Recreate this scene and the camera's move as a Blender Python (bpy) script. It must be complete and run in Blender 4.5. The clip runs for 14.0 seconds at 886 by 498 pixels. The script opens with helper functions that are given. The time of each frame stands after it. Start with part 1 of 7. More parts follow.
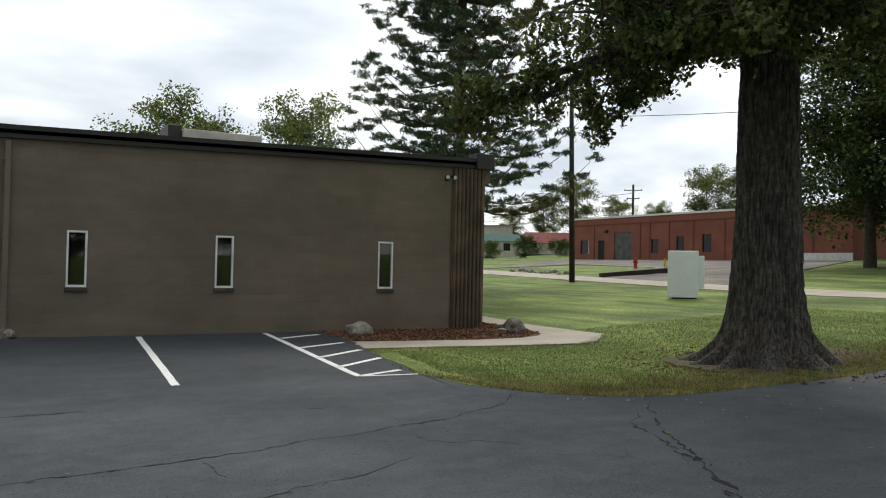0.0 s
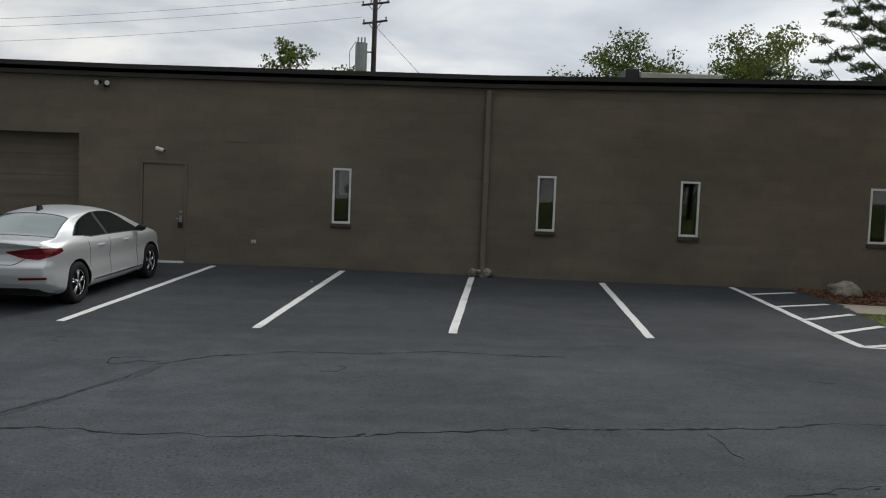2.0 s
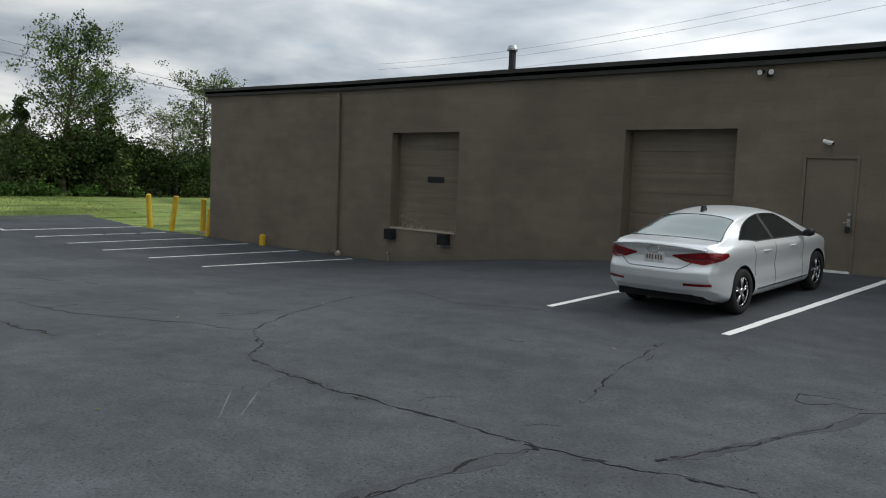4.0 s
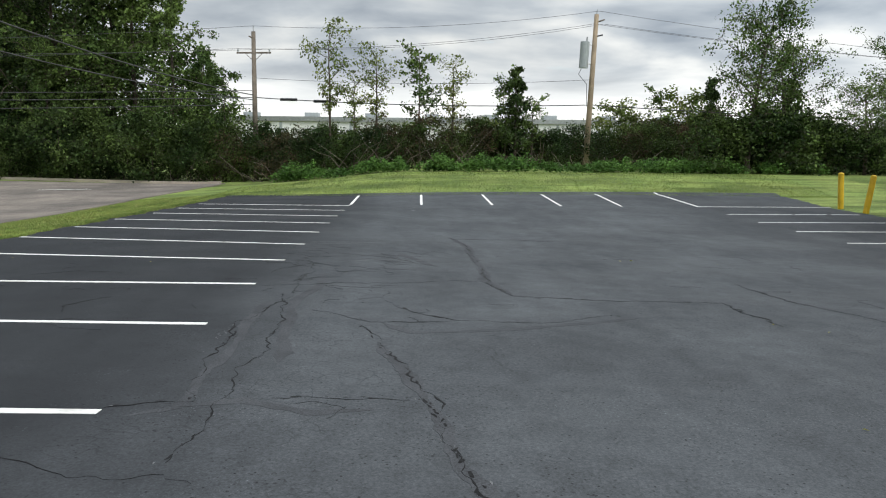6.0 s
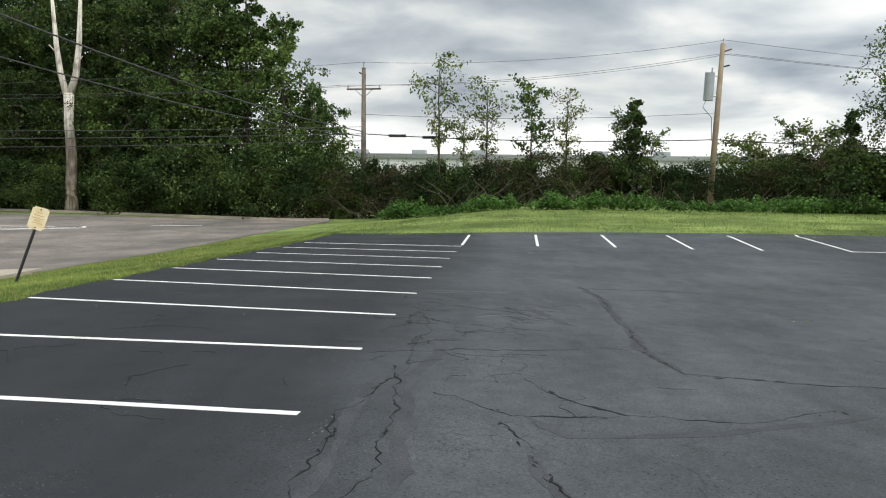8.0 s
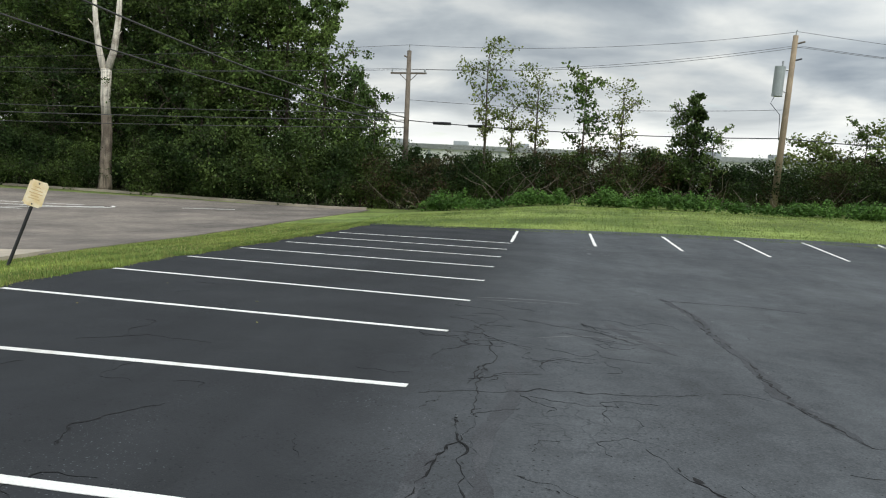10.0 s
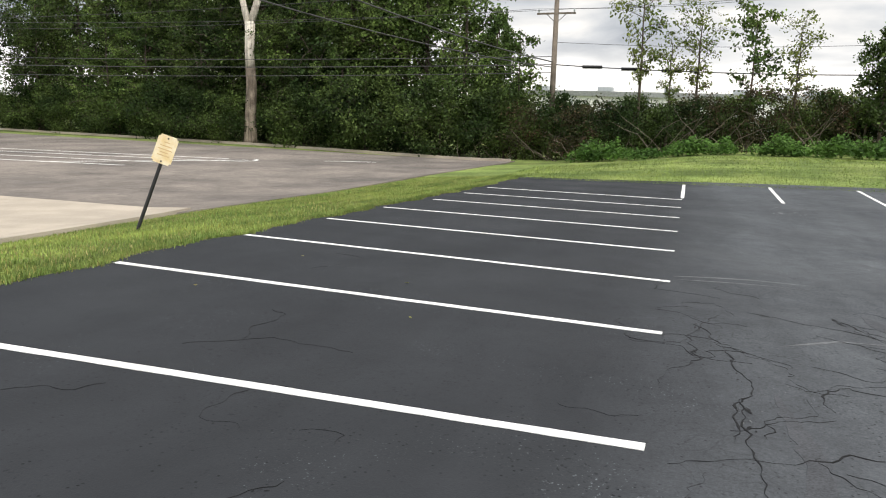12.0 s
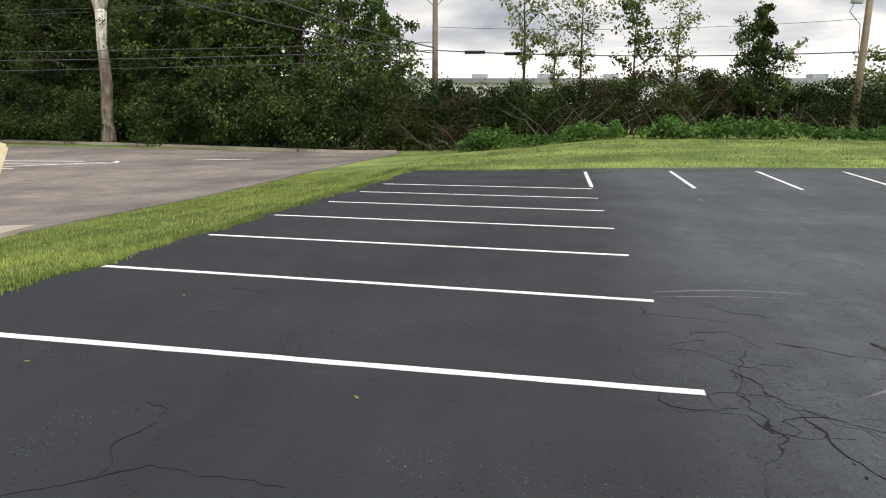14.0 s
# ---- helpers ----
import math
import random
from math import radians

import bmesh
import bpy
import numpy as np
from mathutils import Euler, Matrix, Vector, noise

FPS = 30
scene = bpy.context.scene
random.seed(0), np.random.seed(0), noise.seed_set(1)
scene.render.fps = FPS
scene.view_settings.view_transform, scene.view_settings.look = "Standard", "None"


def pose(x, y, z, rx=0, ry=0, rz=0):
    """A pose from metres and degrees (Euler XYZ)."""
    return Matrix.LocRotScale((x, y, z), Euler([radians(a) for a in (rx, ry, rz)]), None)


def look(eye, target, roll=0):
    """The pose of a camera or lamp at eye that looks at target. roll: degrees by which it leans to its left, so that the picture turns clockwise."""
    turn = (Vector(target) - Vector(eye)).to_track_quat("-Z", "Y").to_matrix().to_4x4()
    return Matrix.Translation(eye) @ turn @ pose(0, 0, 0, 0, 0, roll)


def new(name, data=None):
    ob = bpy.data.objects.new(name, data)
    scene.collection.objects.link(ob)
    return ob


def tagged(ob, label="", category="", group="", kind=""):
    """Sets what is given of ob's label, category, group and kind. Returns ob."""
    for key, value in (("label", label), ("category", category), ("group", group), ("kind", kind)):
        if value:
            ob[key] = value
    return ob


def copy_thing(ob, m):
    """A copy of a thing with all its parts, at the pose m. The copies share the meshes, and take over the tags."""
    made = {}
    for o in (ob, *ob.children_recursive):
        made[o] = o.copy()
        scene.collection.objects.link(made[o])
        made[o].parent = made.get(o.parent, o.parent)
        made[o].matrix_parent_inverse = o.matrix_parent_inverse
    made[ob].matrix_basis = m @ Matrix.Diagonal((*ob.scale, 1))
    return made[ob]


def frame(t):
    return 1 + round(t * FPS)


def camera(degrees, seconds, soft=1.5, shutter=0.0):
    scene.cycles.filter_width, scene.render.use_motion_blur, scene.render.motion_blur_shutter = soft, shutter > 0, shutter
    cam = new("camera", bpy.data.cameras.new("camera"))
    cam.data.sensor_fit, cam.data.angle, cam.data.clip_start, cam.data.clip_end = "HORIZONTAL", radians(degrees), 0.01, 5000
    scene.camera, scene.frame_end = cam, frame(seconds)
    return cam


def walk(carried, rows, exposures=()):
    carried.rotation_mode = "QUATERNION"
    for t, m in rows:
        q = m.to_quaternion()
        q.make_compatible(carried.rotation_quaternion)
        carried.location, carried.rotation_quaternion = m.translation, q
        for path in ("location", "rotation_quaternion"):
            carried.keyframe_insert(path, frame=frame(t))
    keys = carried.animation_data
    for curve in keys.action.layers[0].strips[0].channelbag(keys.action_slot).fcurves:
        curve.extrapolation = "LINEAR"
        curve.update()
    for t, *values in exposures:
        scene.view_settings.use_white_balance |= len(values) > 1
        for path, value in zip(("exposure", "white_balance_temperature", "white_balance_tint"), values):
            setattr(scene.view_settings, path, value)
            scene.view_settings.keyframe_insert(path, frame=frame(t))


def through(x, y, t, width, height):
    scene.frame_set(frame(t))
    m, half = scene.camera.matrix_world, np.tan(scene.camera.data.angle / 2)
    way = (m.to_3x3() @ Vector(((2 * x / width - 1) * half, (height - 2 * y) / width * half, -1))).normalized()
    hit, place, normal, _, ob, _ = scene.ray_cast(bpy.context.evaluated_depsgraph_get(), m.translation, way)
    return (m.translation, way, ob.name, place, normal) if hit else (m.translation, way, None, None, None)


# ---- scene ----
cam = camera(57.5, 14.0, soft=1.1)
PATH = [
    (0, (-1.528, 1.068, 1.797), (-0.536, 2.804, 1.84), 1.2),
    (0.5, (-1.616, 1.272, 1.789), (-0.82, 3.107, 1.798), 0.8),
    (1, (-1.741, 1.509, 1.781), (-1.154, 3.421, 1.76), 1.5),
    (1.5, (-1.765, 1.837, 1.756), (-1.498, 3.818, 1.685), 2.1),
    (2, (-1.869, 2.107, 1.758), (-1.881, 4.103, 1.641), 2.2),
    (2.5, (-2.115, 2.45, 1.748), (-2.423, 4.419, 1.58), 2.0),
    (3, (-2.424, 2.804, 1.741), (-3.151, 4.659, 1.563), 1.7),
    (3.5, (-2.764, 3.138, 1.748), (-3.863, 4.802, 1.586), 1.5),
    (4, (-3.134, 3.369, 1.758), (-4.473, 4.843, 1.578), 2.1),
    (4.2, (-3.301, 3.431, 1.74), (-4.746, 4.8, 1.546), 2.6),
    (6.3, (-4.22, 2.801, 1.842), (-6.201, 2.799, 1.563), 0.6),
    (6.5, (-4.412, 2.712, 1.844), (-6.392, 2.677, 1.564), 0.8),
    (7, (-4.985, 2.669, 1.789), (-6.961, 2.509, 1.524), 1.2),
    (7.5, (-5.52, 2.608, 1.776), (-7.5, 2.418, 1.566), 0.9),
    (7.7, (-5.776, 2.578, 1.799), (-7.76, 2.418, 1.607), 0.6),
    (9.8, (-8.414, 2.042, 1.602), (-10.393, 1.832, 1.404), 2.6),
    (10, (-8.646, 1.954, 1.605), (-10.619, 1.708, 1.395), 2.7),
    (10.5, (-9.246, 1.765, 1.556), (-11.188, 1.354, 1.306), 2.1),
    (11, (-9.821, 1.513, 1.536), (-11.722, 0.964, 1.246), 1.2),
    (11.5, (-10.341, 1.28, 1.527), (-12.241, 0.74, 1.212), 1.4),
    (12, (-10.812, 1.027, 1.535), (-12.699, 0.461, 1.19), 1.7),
    (12.5, (-11.348, 0.737, 1.503), (-13.232, 0.169, 1.141), 1.1),
    (13, (-11.763, 0.521, 1.515), (-13.673, 0.049, 1.154), 0.8),
    (13.5, (-12.271, 0.237, 1.49), (-14.2, -0.152, 1.133), 0.7),
    (14, (-12.781, -0.037, 1.484), (-14.729, -0.309, 1.12), 0.2),
]
EXPOSURE = [(0, 0.52, 6600, 7.5), (0.8, 0.4, 6600, 9), (1.5, 0.13, 6600, 9), (2.1, 0.06, 6550, 9.5), (3.0, 0.48, 6500, 9), (4.2, 0.4, 6350, 7.5), (6.5, 0.82, 6450, 7.5), (7.5, 0.82, 6500, 7),
            (9.8, 0.66, 6450, 6), (10.5, 0.66, 6450, 6), (11, 1.02, 6600, 8.5), (12.2, 1.1, 6800, 11), (13, 1.02, 6800, 11), (14, 0.94, 6800, 12)]
walk(cam, [(t, look(eye, target, roll)) for t, eye, target, roll in PATH], EXPOSURE)

# ---- sky and sun ----
SUN_TURN, SUN_HEIGHT = radians(42), radians(48)     # turned from +y towards +x
SUN_WAY = Vector((math.sin(SUN_TURN) * math.cos(SUN_HEIGHT), math.cos(SUN_TURN) * math.cos(SUN_HEIGHT), math.sin(SUN_HEIGHT)))


def make_sky():
    world = bpy.data.worlds.new("overcast_sky")
    scene.world = world
    world.use_nodes = True
    nt = world.node_tree
    nd, ln = nt.nodes, nt.links
    bg = nd["Background"]
    co = nd.new("ShaderNodeTexCoord")
    sky = nd.new("ShaderNodeTexSky")
    sky.sky_type, sky.sun_disc, sky.sun_elevation, sky.sun_rotation = "NISHITA", False, SUN_HEIGHT, SUN_TURN
    dim = nd.new("ShaderNodeMix")
    dim.data_type, dim.blend_type = "RGBA", "MULTIPLY"
    dim.inputs[0].default_value = 1.0
    dim.inputs[7].default_value = (0.1, 0.1, 0.1, 1)
    ln.new(sky.outputs[0], dim.inputs[6])
    # the dome laid flat, so that clouds draw together towards the horizon
    sep = nd.new("ShaderNodeSeparateXYZ")
    ln.new(co.outputs["Generated"], sep.inputs[0])
    up = nd.new("ShaderNodeMath")
    up.operation = "MAXIMUM"
    up.inputs[1].default_value = 0.0
    ln.new(sep.outputs[2], up.inputs[0])
    lift = nd.new("ShaderNodeMath")
    lift.inputs[1].default_value = 0.16
    ln.new(up.outputs[0], lift.inputs[0])
    flat = nd.new("ShaderNodeCombineXYZ")
    for k in (0, 1):
        div = nd.new("ShaderNodeMath")
        div.operation = "DIVIDE"
        ln.new(sep.outputs[k], div.inputs[0])
        ln.new(lift.outputs[0], div.inputs[1])
        ln.new(div.outputs[0], flat.inputs[k])
    big = nd.new("ShaderNodeTexNoise")
    big.inputs["Scale"].default_value, big.inputs["Detail"].default_value = 1.25, 9
    big.inputs["Roughness"].default_value, big.inputs["Distortion"].default_value = 0.48, 0.25
    ln.new(flat.outputs[0], big.inputs["Vector"])
    # brighter towards the veiled sun
    dot = nd.new("ShaderNodeVectorMath")
    dot.operation = "DOT_PRODUCT"
    dot.inputs[1].default_value = SUN_WAY
    ln.new(co.outputs["Generated"], dot.inputs[0])
    glow = nd.new("ShaderNodeMapRange")
    glow.inputs[1].default_value, glow.inputs[2].default_value = -0.3, 0.8
    glow.inputs[3].default_value, glow.inputs[4].default_value = 0.42, 0.84
    ln.new(dot.outputs["Value"], glow.inputs[0])
    cloud = nd.new("ShaderNodeValToRGB")
    cloud.color_ramp.elements[0].position, cloud.color_ramp.elements[0].color = 0.36, (0.44, 0.5, 0.58, 1)
    cloud.color_ramp.elements[1].position, cloud.color_ramp.elements[1].color = 0.66, (1.3, 1.29, 1.26, 1)
    mid = cloud.color_ramp.elements.new(0.5)
    mid.color = (0.76, 0.81, 0.87, 1)
    ln.new(big.outputs[0], cloud.inputs[0])
    # thin, evenly lit cloud around the sun
    thin = nd.new("ShaderNodeMapRange")
    thin.inputs[1].default_value, thin.inputs[2].default_value = 0.0, 0.75
    thin.inputs[3].default_value, thin.inputs[4].default_value = 0.0, 0.4
    ln.new(dot.outputs["Value"], thin.inputs[0])
    veil = nd.new("ShaderNodeMix")
    veil.data_type = "RGBA"
    veil.inputs[7].default_value = (0.84, 0.9, 0.99, 1)
    ln.new(thin.outputs[0], veil.inputs[0])
    ln.new(cloud.outputs[0], veil.inputs[6])
    lit = nd.new("ShaderNodeMix")
    lit.data_type, lit.blend_type = "RGBA", "MULTIPLY"
    lit.inputs[0].default_value = 1.0
    ln.new(veil.outputs[2], lit.inputs[6])
    ln.new(glow.outputs[0], lit.inputs[7])
    # the clearer strip along the horizon, all round
    low = nd.new("ShaderNodeMapRange")
    low.interpolation_type = "SMOOTHSTEP"
    low.inputs[1].default_value, low.inputs[2].default_value = 0.01, 0.1
    low.inputs[3].default_value, low.inputs[4].default_value = 0.65, 0.0
    ln.new(up.outputs[0], low.inputs[0])
    strip = nd.new("ShaderNodeMix")
    strip.data_type = "RGBA"
    strip.inputs[7].default_value = (0.92, 0.9, 0.86, 1)
    ln.new(low.outputs[0], strip.inputs[0])
    ln.new(lit.outputs[2], strip.inputs[6])
    # thin blue gaps
    gap = nd.new("ShaderNodeTexNoise")
    gap.inputs["Scale"].default_value, gap.inputs["Detail"].default_value = 1.7, 5
    ln.new(flat.outputs[0], gap.inputs["Vector"])
    hole = nd.new("ShaderNodeMapRange")
    hole.inputs[1].default_value, hole.inputs[2].default_value = 0.66, 0.76
    hole.inputs[3].default_value, hole.inputs[4].default_value = 0.0, 0.6
    ln.new(gap.outputs[0], hole.inputs[0])
    mix = nd.new("ShaderNodeMix")
    mix.data_type = "RGBA"
    ln.new(hole.outputs[0], mix.inputs[0])
    ln.new(strip.outputs[2], mix.inputs[6])
    ln.new(dim.outputs[2], mix.inputs[7])
    ln.new(mix.outputs[2], bg.inputs[0])
    bg.inputs[1].default_value = 1.0


make_sky()
sun = new("sun", bpy.data.lights.new("sun", "SUN"))
sun.data.energy, sun.data.angle, sun.data.color = 1.2, radians(26), (1.0, 0.97, 0.92)
sun.matrix_world = look(SUN_WAY * 60, (0, 0, 0))


# ---- materials ----
def material(name, base, rough=0.8, metal=0.0, vary=0.25, scale=1.2, fine=30.0, grain=0.15, bump=0.15, depth=0.004,
             second=None, spread=(0.4, 0.65), per_piece=0.0, spec=0.4, coat=0.0, through=0.0, island=False):
    """A surface with stains at `scale` and grain at `fine` (cycles a metre), in world places."""
    m = bpy.data.materials.new(name)
    m.use_nodes = True
    nd, ln = m.node_tree.nodes, m.node_tree.links
    bsdf = nd["Principled BSDF"]
    bsdf.inputs["Roughness"].default_value, bsdf.inputs["Metallic"].default_value = rough, metal
    bsdf.inputs["Specular IOR Level"].default_value, bsdf.inputs["Coat Weight"].default_value = spec, coat
    geo = nd.new("ShaderNodeNewGeometry")
    stains, grains = nd.new("ShaderNodeTexNoise"), nd.new("ShaderNodeTexNoise")
    stains.inputs["Scale"].default_value, stains.inputs["Detail"].default_value = scale, 6
    grains.inputs["Scale"].default_value, grains.inputs["Detail"].default_value = fine, 3
    for n in (stains, grains):
        ln.new(geo.outputs["Position"], n.inputs["Vector"])
    ramp = nd.new("ShaderNodeValToRGB")
    second = second or tuple(c * (1 - vary) for c in base)
    ramp.color_ramp.elements[0].position, ramp.color_ramp.elements[0].color = spread[0], (*second, 1)
    ramp.color_ramp.elements[1].position, ramp.color_ramp.elements[1].color = spread[1], (*base, 1)
    ln.new(stains.outputs[0], ramp.inputs[0])
    value = nd.new("ShaderNodeMapRange")
    value.inputs[1].default_value, value.inputs[2].default_value = 0.3, 0.7
    value.inputs[3].default_value, value.inputs[4].default_value = 1 - grain, 1 + grain
    ln.new(grains.outputs[0], value.inputs[0])
    shade = nd.new("ShaderNodeVectorMath")
    shade.operation = "SCALE"
    ln.new(ramp.outputs[0], shade.inputs[0])
    ln.new(value.outputs[0], shade.inputs["Scale"])
    last = shade.outputs[0]
    if per_piece:
        info = geo.outputs["Random Per Island"] if island else nd.new("ShaderNodeObjectInfo").outputs["Random"]
        rnd = nd.new("ShaderNodeMapRange")
        rnd.inputs[3].default_value, rnd.inputs[4].default_value = 1 - per_piece, 1 + per_piece
        ln.new(info, rnd.inputs[0])
        each = nd.new("ShaderNodeVectorMath")
        each.operation = "SCALE"
        ln.new(last, each.inputs[0])
        ln.new(rnd.outputs[0], each.inputs["Scale"])
        last = each.outputs[0]
    ln.new(last, bsdf.inputs["Base Color"])
    if bump:
        b = nd.new("ShaderNodeBump")
        b.inputs["Strength"].default_value, b.inputs["Distance"].default_value = bump, depth
        ln.new(grains.outputs[0], b.inputs["Height"])
        ln.new(b.outputs[0], bsdf.inputs["Normal"])
    if through:
        tr, mx = nd.new("ShaderNodeBsdfTranslucent"), nd.new("ShaderNodeMixShader")
        mx.inputs[0].default_value = through
        ln.new(last, tr.inputs[0])
        ln.new(bsdf.outputs[0], mx.inputs[1])
        ln.new(tr.outputs[0], mx.inputs[2])
        ln.new(mx.outputs[0], nd["Material Output"].inputs[0])
    return m


def streak(m, stretch, a, b, low, high, relief=0.0):
    """Long streaks of lighter and darker colour, drawn out where `stretch` (cycles a metre) is small."""
    nd, ln = m.node_tree.nodes, m.node_tree.links
    bsdf = nd["Principled BSDF"]
    geo = next(n for n in nd if n.bl_idname == "ShaderNodeNewGeometry")
    mul, tex, val, out = nd.new("ShaderNodeVectorMath"), nd.new("ShaderNodeTexNoise"), nd.new("ShaderNodeMapRange"), nd.new("ShaderNodeVectorMath")
    mul.operation, out.operation = "MULTIPLY", "SCALE"
    mul.inputs[1].default_value = stretch
    tex.inputs["Scale"].default_value, tex.inputs["Detail"].default_value = 1.0, 4
    for k, v in enumerate((a, b, low, high)):
        val.inputs[k + 1].default_value = v
    ln.new(geo.outputs["Position"], mul.inputs[0])
    ln.new(mul.outputs[0], tex.inputs["Vector"])
    ln.new(tex.outputs[0], val.inputs[0])
    ln.new(bsdf.inputs["Base Color"].links[0].from_socket, out.inputs[0])
    ln.new(val.outputs[0], out.inputs["Scale"])
    ln.new(out.outputs[0], bsdf.inputs["Base Color"])
    if relief:
        bump = nd.new("ShaderNodeBump")
        bump.inputs["Strength"].default_value, bump.inputs["Distance"].default_value = 1.0, relief
        ln.new(tex.outputs[0], bump.inputs["Height"])
        if bsdf.inputs["Normal"].links:
            ln.new(bsdf.inputs["Normal"].links[0].from_socket, bump.inputs["Normal"])
        ln.new(bump.outputs[0], bsdf.inputs["Normal"])
    return m


def asphalt(name, fresh, worn, crack_scale, crack_width, crack_share, pits, rough=0.82, stalls=False):
    """Bituminous paving: cloudy wear, fine stone grain, small dark pits and a net of hairline cracks."""
    m = material(name, worn, rough, 0, scale=0.35, fine=90, grain=0.22, bump=0.5, depth=0.004, second=tuple(a * 0.5 + b * 0.5 for a, b in zip(fresh, worn)) if stalls else fresh, spread=(0.36, 0.66), spec=0.15)
    nd, ln = m.node_tree.nodes, m.node_tree.links
    bsdf = nd["Principled BSDF"]
    col = bsdf.inputs["Base Color"].links[0].from_socket
    geo = next(n for n in nd if n.bl_idname == "ShaderNodeNewGeometry")

    def noise_at(scale, detail=4):
        n = nd.new("ShaderNodeTexNoise")
        n.inputs["Scale"].default_value, n.inputs["Detail"].default_value = scale, detail
        ln.new(geo.outputs["Position"], n.inputs["Vector"])
        return n.outputs[0]

    def ranged(socket, a, b, c, d):
        r = nd.new("ShaderNodeMapRange")
        for k, v in enumerate((a, b, c, d)):
            r.inputs[k + 1].default_value = v
        ln.new(socket, r.inputs[0])
        return r.outputs[0]

    def times(a, b):
        k = nd.new("ShaderNodeMath")
        k.operation = "MULTIPLY"
        ln.new(a, k.inputs[0])
        ln.new(b, k.inputs[1])
        return k.outputs[0]

    def over(colour, factor, top):
        mx = nd.new("ShaderNodeMix")
        mx.data_type = "RGBA"
        ln.new(factor, mx.inputs[0])
        ln.new(colour, mx.inputs[6])
        mx.inputs[7].default_value = (*top, 1)
        return mx.outputs[2]

    bend = nd.new("ShaderNodeTexNoise")
    bend.inputs["Scale"].default_value, bend.inputs["Detail"].default_value = 1.3, 5
    ln.new(geo.outputs["Position"], bend.inputs["Vector"])
    shift = nd.new("ShaderNodeVectorMath")
    shift.operation = "MULTIPLY_ADD"
    shift.inputs[1].default_value = (0.9, 0.9, 0.9)
    ln.new(bend.outputs["Color"], shift.inputs[0])
    ln.new(geo.outputs["Position"], shift.inputs[2])
    cell = nd.new("ShaderNodeTexVoronoi")
    cell.voronoi_dimensions = "2D"
    cell.feature = "DISTANCE_TO_EDGE"
    cell.inputs["Scale"].default_value = crack_scale
    ln.new(shift.outputs[0], cell.inputs["Vector"])
    line = ranged(cell.outputs["Distance"], 0.0, crack_width, 1.0, 0.0)
    where = ranged(noise_at(0.45), 1 - crack_share, 1.12 - crack_share, 0.0, 0.5)
    col = over(col, times(line, where), tuple(c * 0.3 for c in fresh))
    # blotchy sealer at the scale of a hand, and fine nets of cracks in the driven lanes
    def scaled(colour, factor):
        v = nd.new("ShaderNodeVectorMath")
        v.operation = "SCALE"
        ln.new(colour, v.inputs[0])
        ln.new(factor, v.inputs["Scale"])
        return v.outputs[0]
    col = scaled(col, ranged(noise_at(3.5, 7), 0.3, 0.7, 0.86, 1.14))
    col = scaled(col, ranged(noise_at(38, 4), 0.3, 0.7, 0.78, 1.24))
    net = nd.new("ShaderNodeTexVoronoi")
    net.voronoi_dimensions = "2D"
    net.feature = "DISTANCE_TO_EDGE"
    net.inputs["Scale"].default_value = 3.2
    ln.new(shift.outputs[0], net.inputs["Vector"])
    col = over(col, times(ranged(net.outputs["Distance"], 0.0, 0.04, 1.0, 0.0), ranged(noise_at(0.4, 6), 0.57, 0.66, 0.0, 0.4)), tuple(c * 0.45 for c in fresh))
    # tyre-polished, greyer sweeps
    pale = ranged(noise_at(0.16, 8), 0.55, 0.72, 0.0, 0.22)
    col = over(col, pale, tuple(min(1, c * 1.3) for c in worn))
    if stalls:
        # the coat is less worn where cars stand than where they drive
        place = nd.new("ShaderNodeSeparateXYZ")
        ln.new(shift.outputs[0], place.inputs[0])
        col = over(col, ranged(place.outputs[1], 0.9, 2.7, 0.92, 0.0), tuple(c * 0.64 for c in fresh))
        col = over(col, ranged(place.outputs[1], 12.3, 14.0, 0.0, 0.4), fresh)
        # a little darker from x = -4 towards +x
        col = over(col, ranged(place.outputs[0], -4.0, 2.5, 0.0, 0.25), fresh)
        # long faint sweeps left by turning tyres
        long_noise = nd.new("ShaderNodeTexNoise")
        long_noise.inputs["Scale"].default_value, long_noise.inputs["Detail"].default_value = 1.0, 5
        stretch = nd.new("ShaderNodeVectorMath")
        stretch.operation = "MULTIPLY"
        stretch.inputs[1].default_value = (0.22, 2.4, 1.0)
        ln.new(shift.outputs[0], stretch.inputs[0])
        ln.new(stretch.outputs[0], long_noise.inputs["Vector"])
        col = scaled(col, ranged(long_noise.outputs[0], 0.32, 0.68, 0.9, 1.1))
        # a net of fine cracks where cars pull out of the stalls
        mesh = nd.new("ShaderNodeTexVoronoi")
        mesh.voronoi_dimensions = "2D"
        mesh.feature = "DISTANCE_TO_EDGE"
        mesh.inputs["Scale"].default_value = 5.5
        ln.new(shift.outputs[0], mesh.inputs["Vector"])
        lane = times(ranged(place.outputs[1], 1.2, 1.7, 0.0, 1.0), ranged(place.outputs[1], 3.4, 4.6, 1.0, 0.0))
        web = times(ranged(mesh.outputs["Distance"], 0.0, 0.04, 1.0, 0.0), ranged(noise_at(0.7, 6), 0.48, 0.6, 0.0, 0.6))
        col = over(col, times(web, lane), tuple(c * 0.3 for c in fresh))
        flecks = nd.new("ShaderNodeTexNoise")
        flecks.inputs["Scale"].default_value, flecks.inputs["Detail"].default_value = 55, 2
        ln.new(geo.outputs["Position"], flecks.inputs["Vector"])
